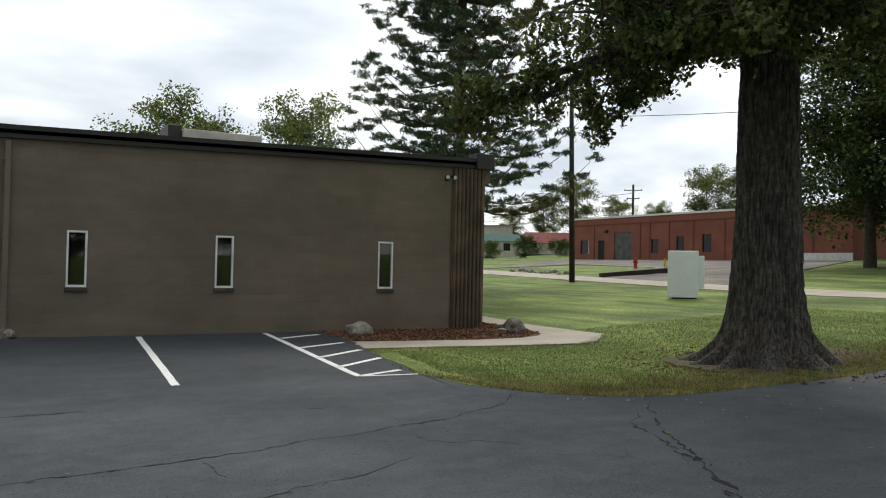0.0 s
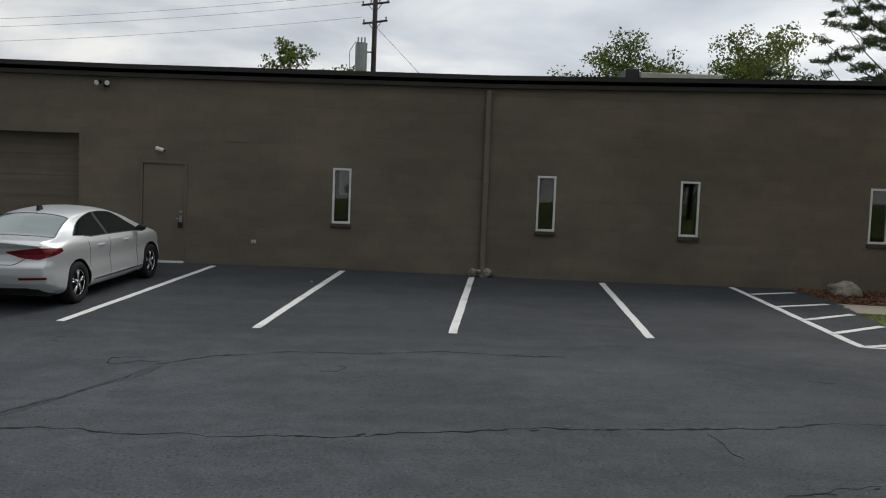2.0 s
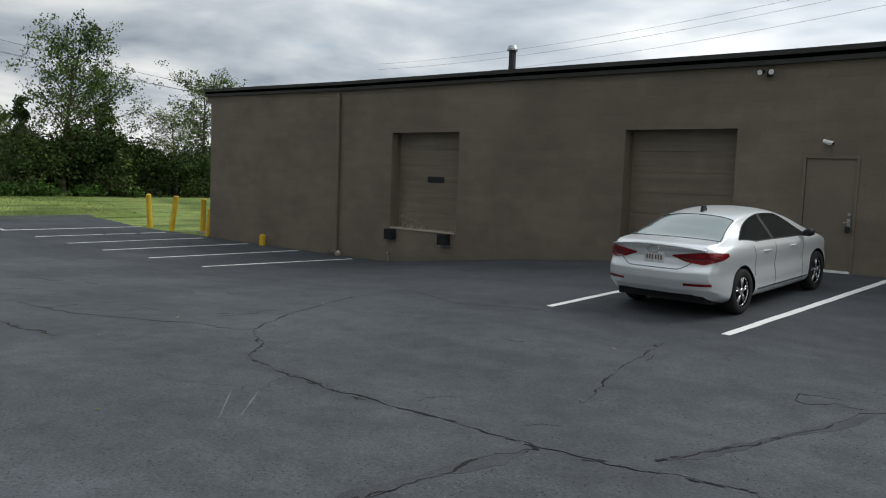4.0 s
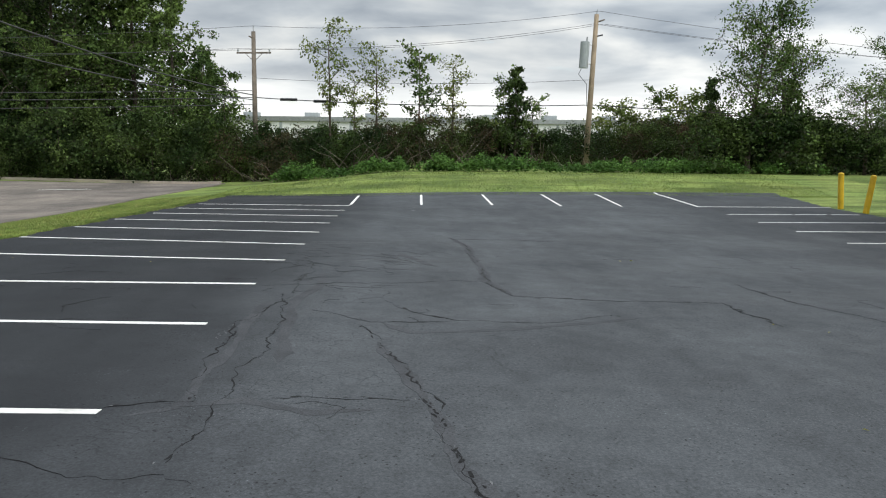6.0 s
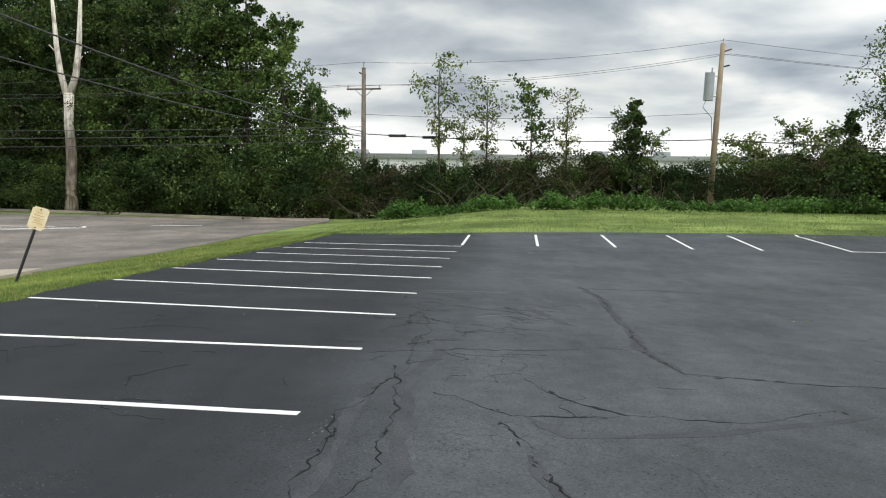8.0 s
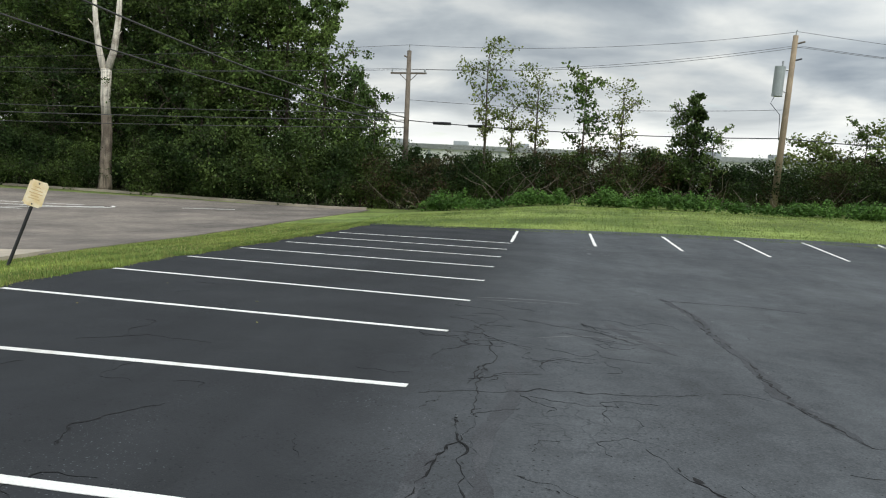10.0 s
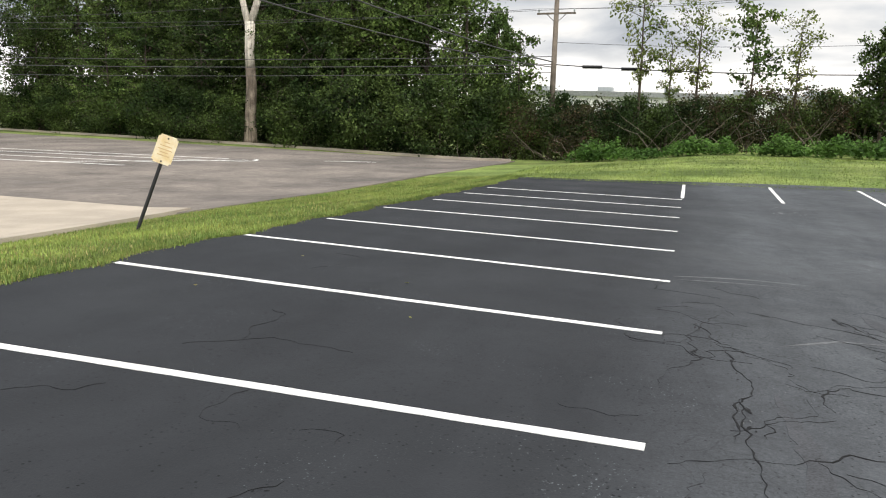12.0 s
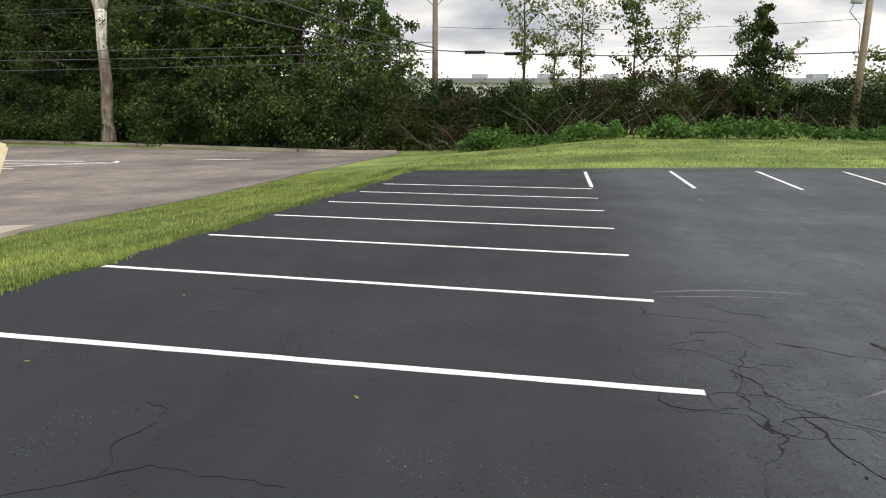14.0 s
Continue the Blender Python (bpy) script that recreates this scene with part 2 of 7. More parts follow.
        col = over(col, times(ranged(flecks.outputs[0], 0.66, 0.72, 0.0, 0.5), ranged(noise_at(0.9, 6), 0.52, 0.64, 0.0, 1.0)), tuple(c * 3 for c in worn))
    dot = nd.new("ShaderNodeTexVoronoi")
    dot.voronoi_dimensions = "2D"
    dot.inputs["Scale"].default_value = 11.0
    ln.new(geo.outputs["Position"], dot.inputs["Vector"])
    pit = times(ranged(dot.outputs["Distance"], 0.05, 0.11, 1.0, 0.0), ranged(noise_at(4.3), 0.5, 0.6, 0.0, pits))
    col = over(col, pit, tuple(c * 0.15 for c in fresh))
    # small broken-out specks between the stones
    col = over(col, times(ranged(noise_at(34, 3), 0.62, 0.69, 0.0, 0.75), ranged(noise_at(1.1, 5), 0.42, 0.6, 0.15, 1.0)), tuple(c * 0.3 for c in fresh))
    ln.new(col, bsdf.inputs["Base Color"])
    wet = ranged(noise_at(0.5), 0.35, 0.7, rough - 0.13, rough + 0.1)
    ln.new(wet, bsdf.inputs["Roughness"])
    return m


def glass(name, tint=(0.9, 0.95, 0.95), rough=0.01):
    m = bpy.data.materials.new(name)
    m.use_nodes = True
    b = m.node_tree.nodes["Principled BSDF"]
    b.inputs["Base Color"].default_value = (*tint, 1)
    b.inputs["Roughness"].default_value, b.inputs["Transmission Weight"].default_value = rough, 1.0
    b.inputs["IOR"].default_value = 1.5
    b.inputs["Specular IOR Level"].default_value = 0.3
    return m


M_ASPHALT = asphalt("sealed_asphalt", (0.042, 0.045, 0.05), (0.081, 0.087, 0.094), 0.5, 0.012, 0.44, 0.9, stalls=True)
M_OLD_ASPHALT = asphalt("old_grey_asphalt", (0.135, 0.12, 0.108), (0.25, 0.217, 0.188), 0.35, 0.012, 0.5, 0.3, 0.9)
M_SEAL = material("dark_sealer", (0.053, 0.055, 0.06), 0.85, second=(0.07, 0.073, 0.079), scale=2.5, fine=70, grain=0.3, bump=0.4, spec=0.15)
M_GRIT = material("pale_chipped_stone", (0.17, 0.175, 0.18), 0.9, vary=0.4, scale=8, fine=60, grain=0.3)
M_CHALK = material("scraped_asphalt", (0.15, 0.153, 0.158), 0.92, second=(0.1, 0.103, 0.108), scale=7, fine=60, grain=0.3)
M_TAR = material("crack_tar", (0.02, 0.02, 0.021), 0.8, vary=0.5, scale=3, fine=60, grain=0.4, spec=0.15)
M_PAINT = material("line_paint", (0.81, 0.8, 0.77), 0.75, second=(0.64, 0.62, 0.58), scale=2.5, fine=45, grain=0.1, spread=(0.3, 0.45))
M_GRASS = streak(streak(material("mown_grass", (0.195, 0.238, 0.068), 0.9, second=(0.125, 0.172, 0.046), scale=0.45, fine=14, grain=0.45, bump=0.9, depth=0.05, spec=0.2), (0.5, 0.14, 0.3), 0.35, 0.65, 0.7, 1.32), (2.2, 0.35, 1.0), 0.35, 0.65, 0.75, 1.25)
M_BLADE = streak(material("grass_blade", (0.26, 0.32, 0.083), 0.7, second=(0.15, 0.215, 0.053), scale=0.7, fine=9, grain=0.3, bump=0, per_piece=0.3, island=True, spec=0.3, through=0.3), (0.14, 2.1, 1.0), 0.38, 0.62, 0.62, 1.3)
M_DRY = material("dry_grass_blade", (0.42, 0.36, 0.16), 0.8, second=(0.28, 0.28, 0.08), scale=0.8, fine=9, grain=0.3, bump=0, per_piece=0.4, island=True, spec=0.2, through=0.25)
M_DRYLAWN = material("thin_brown_grass_blade", (0.27, 0.23, 0.1), 0.85, second=(0.17, 0.16, 0.06), scale=1.2, fine=9, grain=0.3, bump=0, per_piece=0.45, island=True, spec=0.2, through=0.2)
M_SOIL = material("bare_soil", (0.13, 0.095, 0.06), 0.95, second=(0.075, 0.06, 0.035), scale=3, fine=40, grain=0.35, bump=0.8, depth=0.02)
M_CONCRETE = material("pale_concrete", (0.47, 0.405, 0.325), 0.9, vary=0.2, scale=0.8, fine=50, grain=0.12)
M_WALL = streak(material("brown_block_paint", (0.186, 0.153, 0.114), 0.72, vary=0.2, scale=0.7, fine=60, grain=0.12, bump=0.4, depth=0.003, per_piece=0.05), (0.5, 0.5, 4.0), 0.35, 0.65, 0.95, 1.05)
M_WALL_ALL = streak(material("brown_wall_paint", (0.186, 0.153, 0.114), 0.72, vary=0.2, scale=0.7, fine=60, grain=0.12, bump=0.4, depth=0.003, per_piece=0.05, island=True), (0.5, 0.5, 4.0), 0.35, 0.65, 0.95, 1.05)
M_DOORPAINT = material("brown_door_paint", (0.17, 0.14, 0.105), 0.5, vary=0.12, scale=1.5, fine=30, grain=0.05, bump=0.05)
M_ROLLUP = streak(material("brown_rollup_paint", (0.172, 0.142, 0.105), 0.6, second=(0.21, 0.178, 0.137), scale=0.9, fine=25, grain=0.08, bump=0.05, spread=(0.3, 0.45)), (0.5, 0.5, 9.0), 0.35, 0.65, 0.88, 1.1)
M_SCUFF = material("scuffed_paint", (0.34, 0.3, 0.245), 0.8, vary=0.35, scale=9, fine=50, grain=0.3)
M_FASCIA = material("dark_roof_edge", (0.036, 0.034, 0.031), 0.55, vary=0.3, scale=1.5, fine=25, grain=0.12, bump=0.05)
M_ROOF = material("roof_membrane", (0.1, 0.1, 0.1), 0.9)
M_RIB = material("ribbed_wood_brown", (0.16, 0.11, 0.07), 0.75, second=(0.085, 0.065, 0.045), scale=2.2, fine=30, grain=0.25, per_piece=0.2)
M_WHITE = material("white_window_vinyl", (0.86, 0.86, 0.84), 0.45, vary=0.1, scale=3, fine=40, grain=0.05, bump=0)
M_SILL = material("brown_brick_sill", (0.085, 0.07, 0.056), 0.8, vary=0.3, scale=6)
M_GLASS = glass("window_glass", (0.55, 0.6, 0.6))
M_DARK = material("dark_interior", (0.02, 0.02, 0.022), 0.9, bump=0)
M_METAL = material("galvanised_metal", (0.42, 0.43, 0.43), 0.4, 0.8, vary=0.2, scale=4, fine=30)
M_GREYBOX = material("grey_enamel", (0.36, 0.39, 0.39), 0.5, vary=0.12, scale=2, fine=20, grain=0.06, bump=0.05)
M_BLACK = material("black_plastic", (0.012, 0.012, 0.013), 0.5, vary=0.2, grain=0.1, bump=0.05)
M_RUBBER = material("black_rubber", (0.014, 0.014, 0.014), 0.85, vary=0.3, scale=8)
M_YELLOW = material("yellow_bollard_paint", (0.68, 0.44, 0.025), 0.55, vary=0.2, scale=3, fine=20, grain=0.08)
M_ROCKPALE = material("pale_boulder", (0.42, 0.38, 0.31), 0.9, vary=0.45, scale=5, fine=40, grain=0.25, bump=0.6, depth=0.02)
M_ROCKDARK = material("dark_boulder", (0.2, 0.175, 0.145), 0.9, vary=0.65, scale=5, fine=35, grain=0.35, bump=0.7, depth=0.02)
M_MULCH = material("wood_mulch", (0.2, 0.1, 0.055), 0.95, vary=0.5, scale=6, fine=50, grain=0.4, bump=0.8, depth=0.02)
M_CHIP = material("mulch_chip", (0.23, 0.115, 0.06), 0.9, vary=0.4, scale=9, per_piece=0.55, island=True, bump=0)
M_POLE = material("weathered_pole_wood", (0.2, 0.165, 0.13), 0.9, vary=0.4, scale=1.5, fine=40, grain=0.25, bump=0.5, depth=0.01)
M_POLEDARK = material("dark_pole_wood", (0.05, 0.038, 0.03), 0.85, vary=0.4, scale=1.5, fine=40, grain=0.25, bump=0.5)
M_POLEPALE = material("pale_pole_wood", (0.36, 0.28, 0.19), 0.9, vary=0.3, scale=1.2, fine=40, grain=0.2, bump=0.5)
M_WIRE = material("black_cable", (0.07, 0.07, 0.07), 0.6, bump=0)
M_BARK = streak(material("oak_bark", (0.135, 0.122, 0.104), 0.95, second=(0.075, 0.067, 0.056), scale=9, fine=40, grain=0.35, bump=0.9, depth=0.03), (26, 26, 3.2), 0.38, 0.62, 0.32, 1.1, 0.04)
M_TWIG = material("grey_brown_bark", (0.1, 0.08, 0.06), 0.95, vary=0.4, scale=4, fine=30, grain=0.25)
M_SNAG = streak(material("bleached_dead_wood", (0.66, 0.61, 0.52), 0.9, second=(0.3, 0.25, 0.2), scale=1.3, fine=20, grain=0.2, bump=0.4, spread=(0.3, 0.48)), (7, 7, 0.6), 0.35, 0.6, 0.65, 1.08)
M_DEADBARK = streak(material("grey_peeling_bark", (0.24, 0.2, 0.155), 0.95, second=(0.13, 0.105, 0.08), scale=1.6, fine=25, grain=0.3, bump=0.7, depth=0.02), (9, 9, 0.8), 0.38, 0.62, 0.6, 1.25, 0.03)
M_OAKLEAF = material("oak_leaf", (0.058, 0.088, 0.027), 0.5, second=(0.1, 0.108, 0.032), scale=0.8, fine=5, grain=0.3, bump=0, per_piece=0.7, island=True, spec=0.15, through=0.35)
M_LEAF = material("green_leaf", (0.125, 0.18, 0.045), 0.55, second=(0.05, 0.088, 0.022), scale=0.35, fine=2.5, grain=0.35, bump=0, per_piece=0.7, island=True, spec=0.15, through=0.3)
# the near-black second tone puts shade inside the foliage into the leaf colour
M_LEAFDARK = material("dark_green_leaf", (0.085, 0.125, 0.032), 0.55, second=(0.022, 0.042, 0.011), scale=0.3, fine=2.5, grain=0.35, bump=0, per_piece=0.7, island=True, spec=0.15, through=0.25)
M_LEAFPALE = material("yellow_green_leaf", (0.19, 0.215, 0.06), 0.55, second=(0.11, 0.15, 0.04), scale=0.5, fine=3, grain=0.3, bump=0, per_piece=0.45, island=True, spec=0.15, through=0.35)
M_LEAFBROWN = material("reddish_brown_leaf", (0.085, 0.055, 0.032), 0.7, second=(0.045, 0.05, 0.02), scale=0.6, fine=3, grain=0.3, bump=0, per_piece=0.45, island=True, spec=0.15, through=0.25)
M_WEED = material("bright_weed_leaf", (0.12, 0.225, 0.048), 0.55, second=(0.06, 0.125, 0.028), scale=0.8, fine=4, grain=0.25, bump=0, per_piece=0.4, island=True, spec=0.15, through=0.3)
M_NEEDLE = material("pine_needle", (0.11, 0.15, 0.072), 0.6, second=(0.055, 0.088, 0.045), scale=0.5, fine=4, grain=0.3, bump=0, per_piece=0.4, island=True, spec=0.15, through=0.15)
M_NEEDLEDRY = material("browning_pine_needle", (0.16, 0.12, 0.055), 0.7, second=(0.07, 0.08, 0.03), scale=0.5, fine=4, grain=0.3, bump=0, per_piece=0.4, island=True, spec=0.15, through=0.2)
M_DARKPANE = material("dark_window_pane", (0.012, 0.014, 0.016), 0.15, vary=0.3, scale=0.8, fine=5, grain=0.1, bump=0, spec=0.25)
M_BRICK = material("red_brick", (0.235, 0.083, 0.056), 0.85, vary=0.22, scale=0.6, fine=12, grain=0.15, bump=0.3)
M_BRICKDARK = material("dark_red_brick", (0.16, 0.058, 0.042), 0.85, vary=0.2, scale=0.6, fine=12)
M_CREAM = material("cream_siding", (0.55, 0.52, 0.45), 0.8, vary=0.12, scale=0.3, fine=3)
M_WHITEWALL = material("white_painted_wall", (0.7, 0.7, 0.68), 0.8, vary=0.12, scale=0.3, fine=6)
M_GREENROOF = material("green_shingle", (0.05, 0.12, 0.1), 0.9)
M_REDROOF = material("red_roof", (0.22, 0.06, 0.05), 0.9)
M_SIGN = material("white_sign_enamel", (0.82, 0.85, 0.85), 0.4, vary=0.05, scale=1, fine=10, grain=0.03, bump=0)
M_PANEL = material("sun_faded_sign", (0.62, 0.47, 0.25), 0.55, second=(0.7, 0.6, 0.42), scale=5, fine=40, grain=0.08, bump=0)
M_PANELINK = material("faded_orange_print", (0.57, 0.39, 0.2), 0.6, vary=0.2, bump=0)
M_OLDROLL = material("dull_grey_green_steel", (0.115, 0.122, 0.112), 0.6, vary=0.45, scale=1.6, fine=12, grain=0.3)
M_ORANGE = material("orange_hydrant_paint", (0.62, 0.14, 0.03), 0.45)
M_RED = material("red_hydrant_paint", (0.45, 0.03, 0.03), 0.45)


# ---- tools ----
XK = [-90, -70, -58, -40, -34, -26, -20, -15, -10, -5, 0, 5, 10.7, 90]
YK = [-70, -11, -7.8, -5.4, 1, 5, 9.5, 13.2, 19.5, 27]
ZK = [[-1.7, -1.6, -1.45, -1.4, -1.35, -1.2, -.95, -.6, -.4, -.2, .0, .1, .2, 4.8],
      [-1.6, -1.5, -1.38, -1.33, -1.3, -1.12, -.95, -.6, -.4, -.2, .0, .1, .2, 4.8],
      [-1.5, -1.4, -1.28, -1.15, -1.0, -.72, -.52, -.35, -.2, 0, .08, .15, .2, 4.8],
      [-1.5, -1.3, -1.2, -.95, -.8, -.52, -.30, -.18, -.04, .12, .15, .18, .2, 4.8],
      [-1.5, -1.3, -1.1, -.87, -.8, -.565, -.39, -.21, -.05, .13, .16, .19, .22, 4.8],
      [-1.5, -1.3, -1.0, -.8, -.79, -.7, -.58, -.36, -.14, .04, .08, .14, .2, 4.8],
      [-1.5, -1.3, -1.0, -.76, -.81, -.78, -.65, -.42, -.24, -.14, -.03, .08, .2, 4.8],
      [-1.5, -1.3, -1.0, -.74, -.86, -.86, -.75, -.45, -.12, -.11, -.05, .06, .2, 4.8],
      [-1.5, -1.3, -1.0, -.76, -.77, -.78, -.76, -.22, .21, .24, .18, .17, .14, 4.8],
      [-1.5, -1.3, -1.0, -.76, -.77, -.78, -.76, -.22, .21, .24, .18, .17, .17, 4.8]]


def smooth(a, b, v):
    u = min(1.0, max(0.0, (v - a) / (b - a)))
    return u * u * (3 - 2 * u)


def zg(x, y):
    """Height of the ground."""
    z = float(np.interp(y, YK, [np.interp(x, XK, row) for row in ZK]))
    if x < -40.4:
        z += 0.62 * smooth(40.4, 47.5, -x) * smooth(-7, 3, y) + 0.12 * smooth(40.4, 42, -x) * smooth(-3, 3, y)
    return z


def mesh_from(name, verts, faces, mats, smooth=False):
    """A mesh from a list or array of places and faces all of one length."""
    verts, faces = np.asarray(verts, dtype=np.float32), np.asarray(faces, dtype=np.int32)
    me = bpy.data.meshes.new(name)
    n, k = faces.shape
    me.vertices.add(len(verts))
    me.vertices.foreach_set("co", verts.ravel())
    me.loops.add(n * k)
    me.loops.foreach_set("vertex_index", faces.ravel())
    me.polygons.add(n)
    me.polygons.foreach_set("loop_start", np.arange(0, n * k, k, dtype=np.int32))
    me.polygons.foreach_set("use_smooth", np.full(n, smooth))
    me.update(calc_edges=True)
    for m in (mats if isinstance(mats, (list, tuple)) else [mats]):
        me.materials.append(m)
    return me


def put(name, me, parent=None, label="", place=None):
    ob = new(name, me)
    if parent:
        ob.parent = parent
    if place is not None:
        ob.matrix_basis = place
    return tagged(ob, label)


def part(name, bm, mat, parent=None, label="", smooth=False, place=None):
    """Links a bmesh as one mesh object under a thing or a part."""
    me = bpy.data.meshes.new(name)
    bm.normal_update()
    bm.to_mesh(me)
    bm.free()
    me.materials.append(mat)
    if smooth:
        me.polygons.foreach_set("use_smooth", np.full(len(me.polygons), True))
    return put(name, me, parent, label, place)


def thing(name, label, category, place=(0, 0, 0), turn=0.0, group="", kind=""):
    ob = new(name)
    ob.empty_display_size = 0.2
    ob.matrix_basis = pose(*place, 0, 0, turn)
    return tagged(ob, label, category, group, kind)


def cuboid(x0, x1, y0, y1, z0, z1, bevel=0.0, bm=None):
    bm = bm or bmesh.new()
    made = bmesh.ops.create_cube(bm, size=1)["verts"]
    for v in made:
        v.co = ((x0 + x1) / 2 + v.co.x * (x1 - x0), (y0 + y1) / 2 + v.co.y * (y1 - y0), (z0 + z1) / 2 + v.co.z * (z1 - z0))
    if bevel:
        edges = {e for v in made for e in v.link_edges}
        bmesh.ops.bevel(bm, geom=list(edges), offset=bevel, segments=2, affect="EDGES", profile=0.5)
    return bm


def tube_arrays(points, radii, sides=8, closed=True):
    """Rings along a line of points: places and four-sided faces."""
    pts = [Vector(p) for p in points]
    verts, faces = [], []
    side = None
    for i, p in enumerate(pts):
        ahead = (pts[min(i + 1, len(pts) - 1)] - pts[max(i - 1, 0)]).normalized()
        side = ahead.orthogonal() if side is None else (side - ahead * side.dot(ahead))
        side = (side if side.length > 1e-5 else ahead.orthogonal()).normalized()
        across = ahead.cross(side)
        for k in range(sides):
            a = 2 * math.pi * k / sides
            verts.append(p + (side * math.cos(a) + across * math.sin(a)) * radii[i])
    for i in range(len(pts) - 1):
        for k in range(sides):
            a, b = i * sides + k, i * sides + (k + 1) % sides
            faces.append((a, b, b + sides, a + sides))
    if closed:
        for base in (0, (len(pts) - 1) * sides):
            verts.append(pts[0 if base == 0 else -1])
            c = len(verts) - 1
            for k in range(0, sides):
                a, b = base + k, base + (k + 1) % sides
                faces.append((c, b, a, a) if base == 0 else (c, a, b, b))
    return [tuple(v) for v in verts], faces


def tube(points, radii, sides=8, bm=None):
    bm = bm or bmesh.new()
    if not hasattr(radii, "__len__"):
        radii = [radii] * len(points)
    verts, faces = tube_arrays(points, radii, sides)
    vs = [bm.verts.new(v) for v in verts]
    for f in faces:
        ids = list(dict.fromkeys(f))
        bm.faces.new([vs[i] for i in ids])
    return bm


def sag(a, b, drop, n=14):
    a, b = Vector(a), Vector(b)
    return [a.lerp(b, i / n) - Vector((0, 0, drop * 4 * (i / n) * (1 - i / n))) for i in range(n + 1)]


def strip_mesh(name, near, far, rows, mat, lift=0.0, skirt=0.12, smooth=True):
    """A sheet laid on the ground between two lines of equally many points, with its rim turned down."""
    verts, n = [], len(near)
    for (ax, ay), (bx, by) in zip(near, far):
        for j in range(rows + 1):
            u = j / rows
            x, y = ax + (bx - ax) * u, ay + (by - ay) * u
            verts.append((x, y, zg(x, y) + lift))
    w = rows + 1
    faces = [(i * w + j, (i + 1) * w + j, (i + 1) * w + j + 1, i * w + j + 1) for i in range(n - 1) for j in range(rows)]
    rim = [i * w for i in range(n)] + [(n - 1) * w + j for j in range(1, w)] + [i * w + rows for i in range(n - 2, -1, -1)] + [j for j in range(rows - 1, 0, -1)]
    low = len(verts)
    verts += [(verts[i][0], verts[i][1], verts[i][2] - skirt) for i in rim]
    for k in range(len(rim)):
        k2 = (k + 1) % len(rim)
        faces.append((rim[k2], rim[k], low + k, low + k2))
    a, b, c = (Vector(verts[i]) for i in faces[0][:3])
    if (b - a).cross(c - a).z < 0:
        faces = [f[::-1] for f in faces]
    return mesh_from(name, verts, faces, mat, False)


def dense(points, step):
    """A line of points with more points between, at most `step` apart."""
    out = []
    for (ax, ay), (bx, by) in zip(points, points[1:]):
        n = max(1, math.ceil(math.hypot(bx - ax, by - ay) / step))
        out += [(ax + (bx - ax) * i / n, ay + (by - ay) * i / n) for i in range(n)]
    return out + [points[-1]]


def painted_line(a, b, width=0.1, lift=0.006, parent=None):
    """A painted line on the paving, a thin raised sheet with slightly uneven edges."""
    (ax, ay), (bx, by) = a, b
    length = math.hypot(bx - ax, by - ay)
    nx, ny = -(by - ay) / length * width / 2, (bx - ax) / length * width / 2
    n = max(2, math.ceil(length / 0.25))
    near, far = [], []
    for i in range(n + 1):
        u = i / n
        x, y = ax + (bx - ax) * u, ay + (by - ay) * u
        j, k = 1 + random.uniform(-0.09, 0.09), 1 + random.uniform(-0.09, 0.09)
        near.append((x + nx * j, y + ny * j))
        far.append((x - nx * k, y - ny * k))
    return put("parking_line", strip_mesh("parking_line", near, far, 1, M_PAINT, lift + 0.0, 0.004), parent)


def leaves(points, size, aspect=0.6, seed=0, flat=0.0, shape=4, droop=0.0):
    """One small leaf at each point, turned at random: places and faces. shape: 4 a rhomb, 8 a lobed leaf."""
    rng = np.random.default_rng(seed)
    pts = np.asarray(points, dtype=np.float64)
    n = len(pts)
    a = rng.normal(size=(n, 3))
    a[:, 2] = a[:, 2] * (1 - flat) - droop
    a /= np.linalg.norm(a, axis=1)[:, None]
    b = rng.normal(size=(n, 3))
    b[:, 2] *= 1 - flat
    b -= a * (a * b).sum(1)[:, None]
    b /= np.linalg.norm(b, axis=1)[:, None]
    c = np.cross(a, b)
    s = size * rng.uniform(0.65, 1.35, n)[:, None]
    if shape == 4:
        rim = [(-0.5, 0, 0), (0.0, 0.5 * aspect, 0.08), (0.5, 0, 0), (0.0, -0.5 * aspect, 0.08)]
    else:
        rim = [(-0.5, 0, 0), (-0.2, 0.3 * aspect, 0.04), (-0.08, 0.16 * aspect, 0.0), (0.16, 0.5 * aspect, 0.07), (0.5, 0, -0.05),
               (0.16, -0.5 * aspect, 0.07), (-0.08, -0.16 * aspect, 0.0), (-0.2, -0.3 * aspect, 0.04)]
    verts = np.stack([pts + s * (u * a + v * b + w * c) for u, v, w in rim], axis=1).reshape(-1, 3)
    return verts, np.arange(n * len(rim)).reshape(n, len(rim))


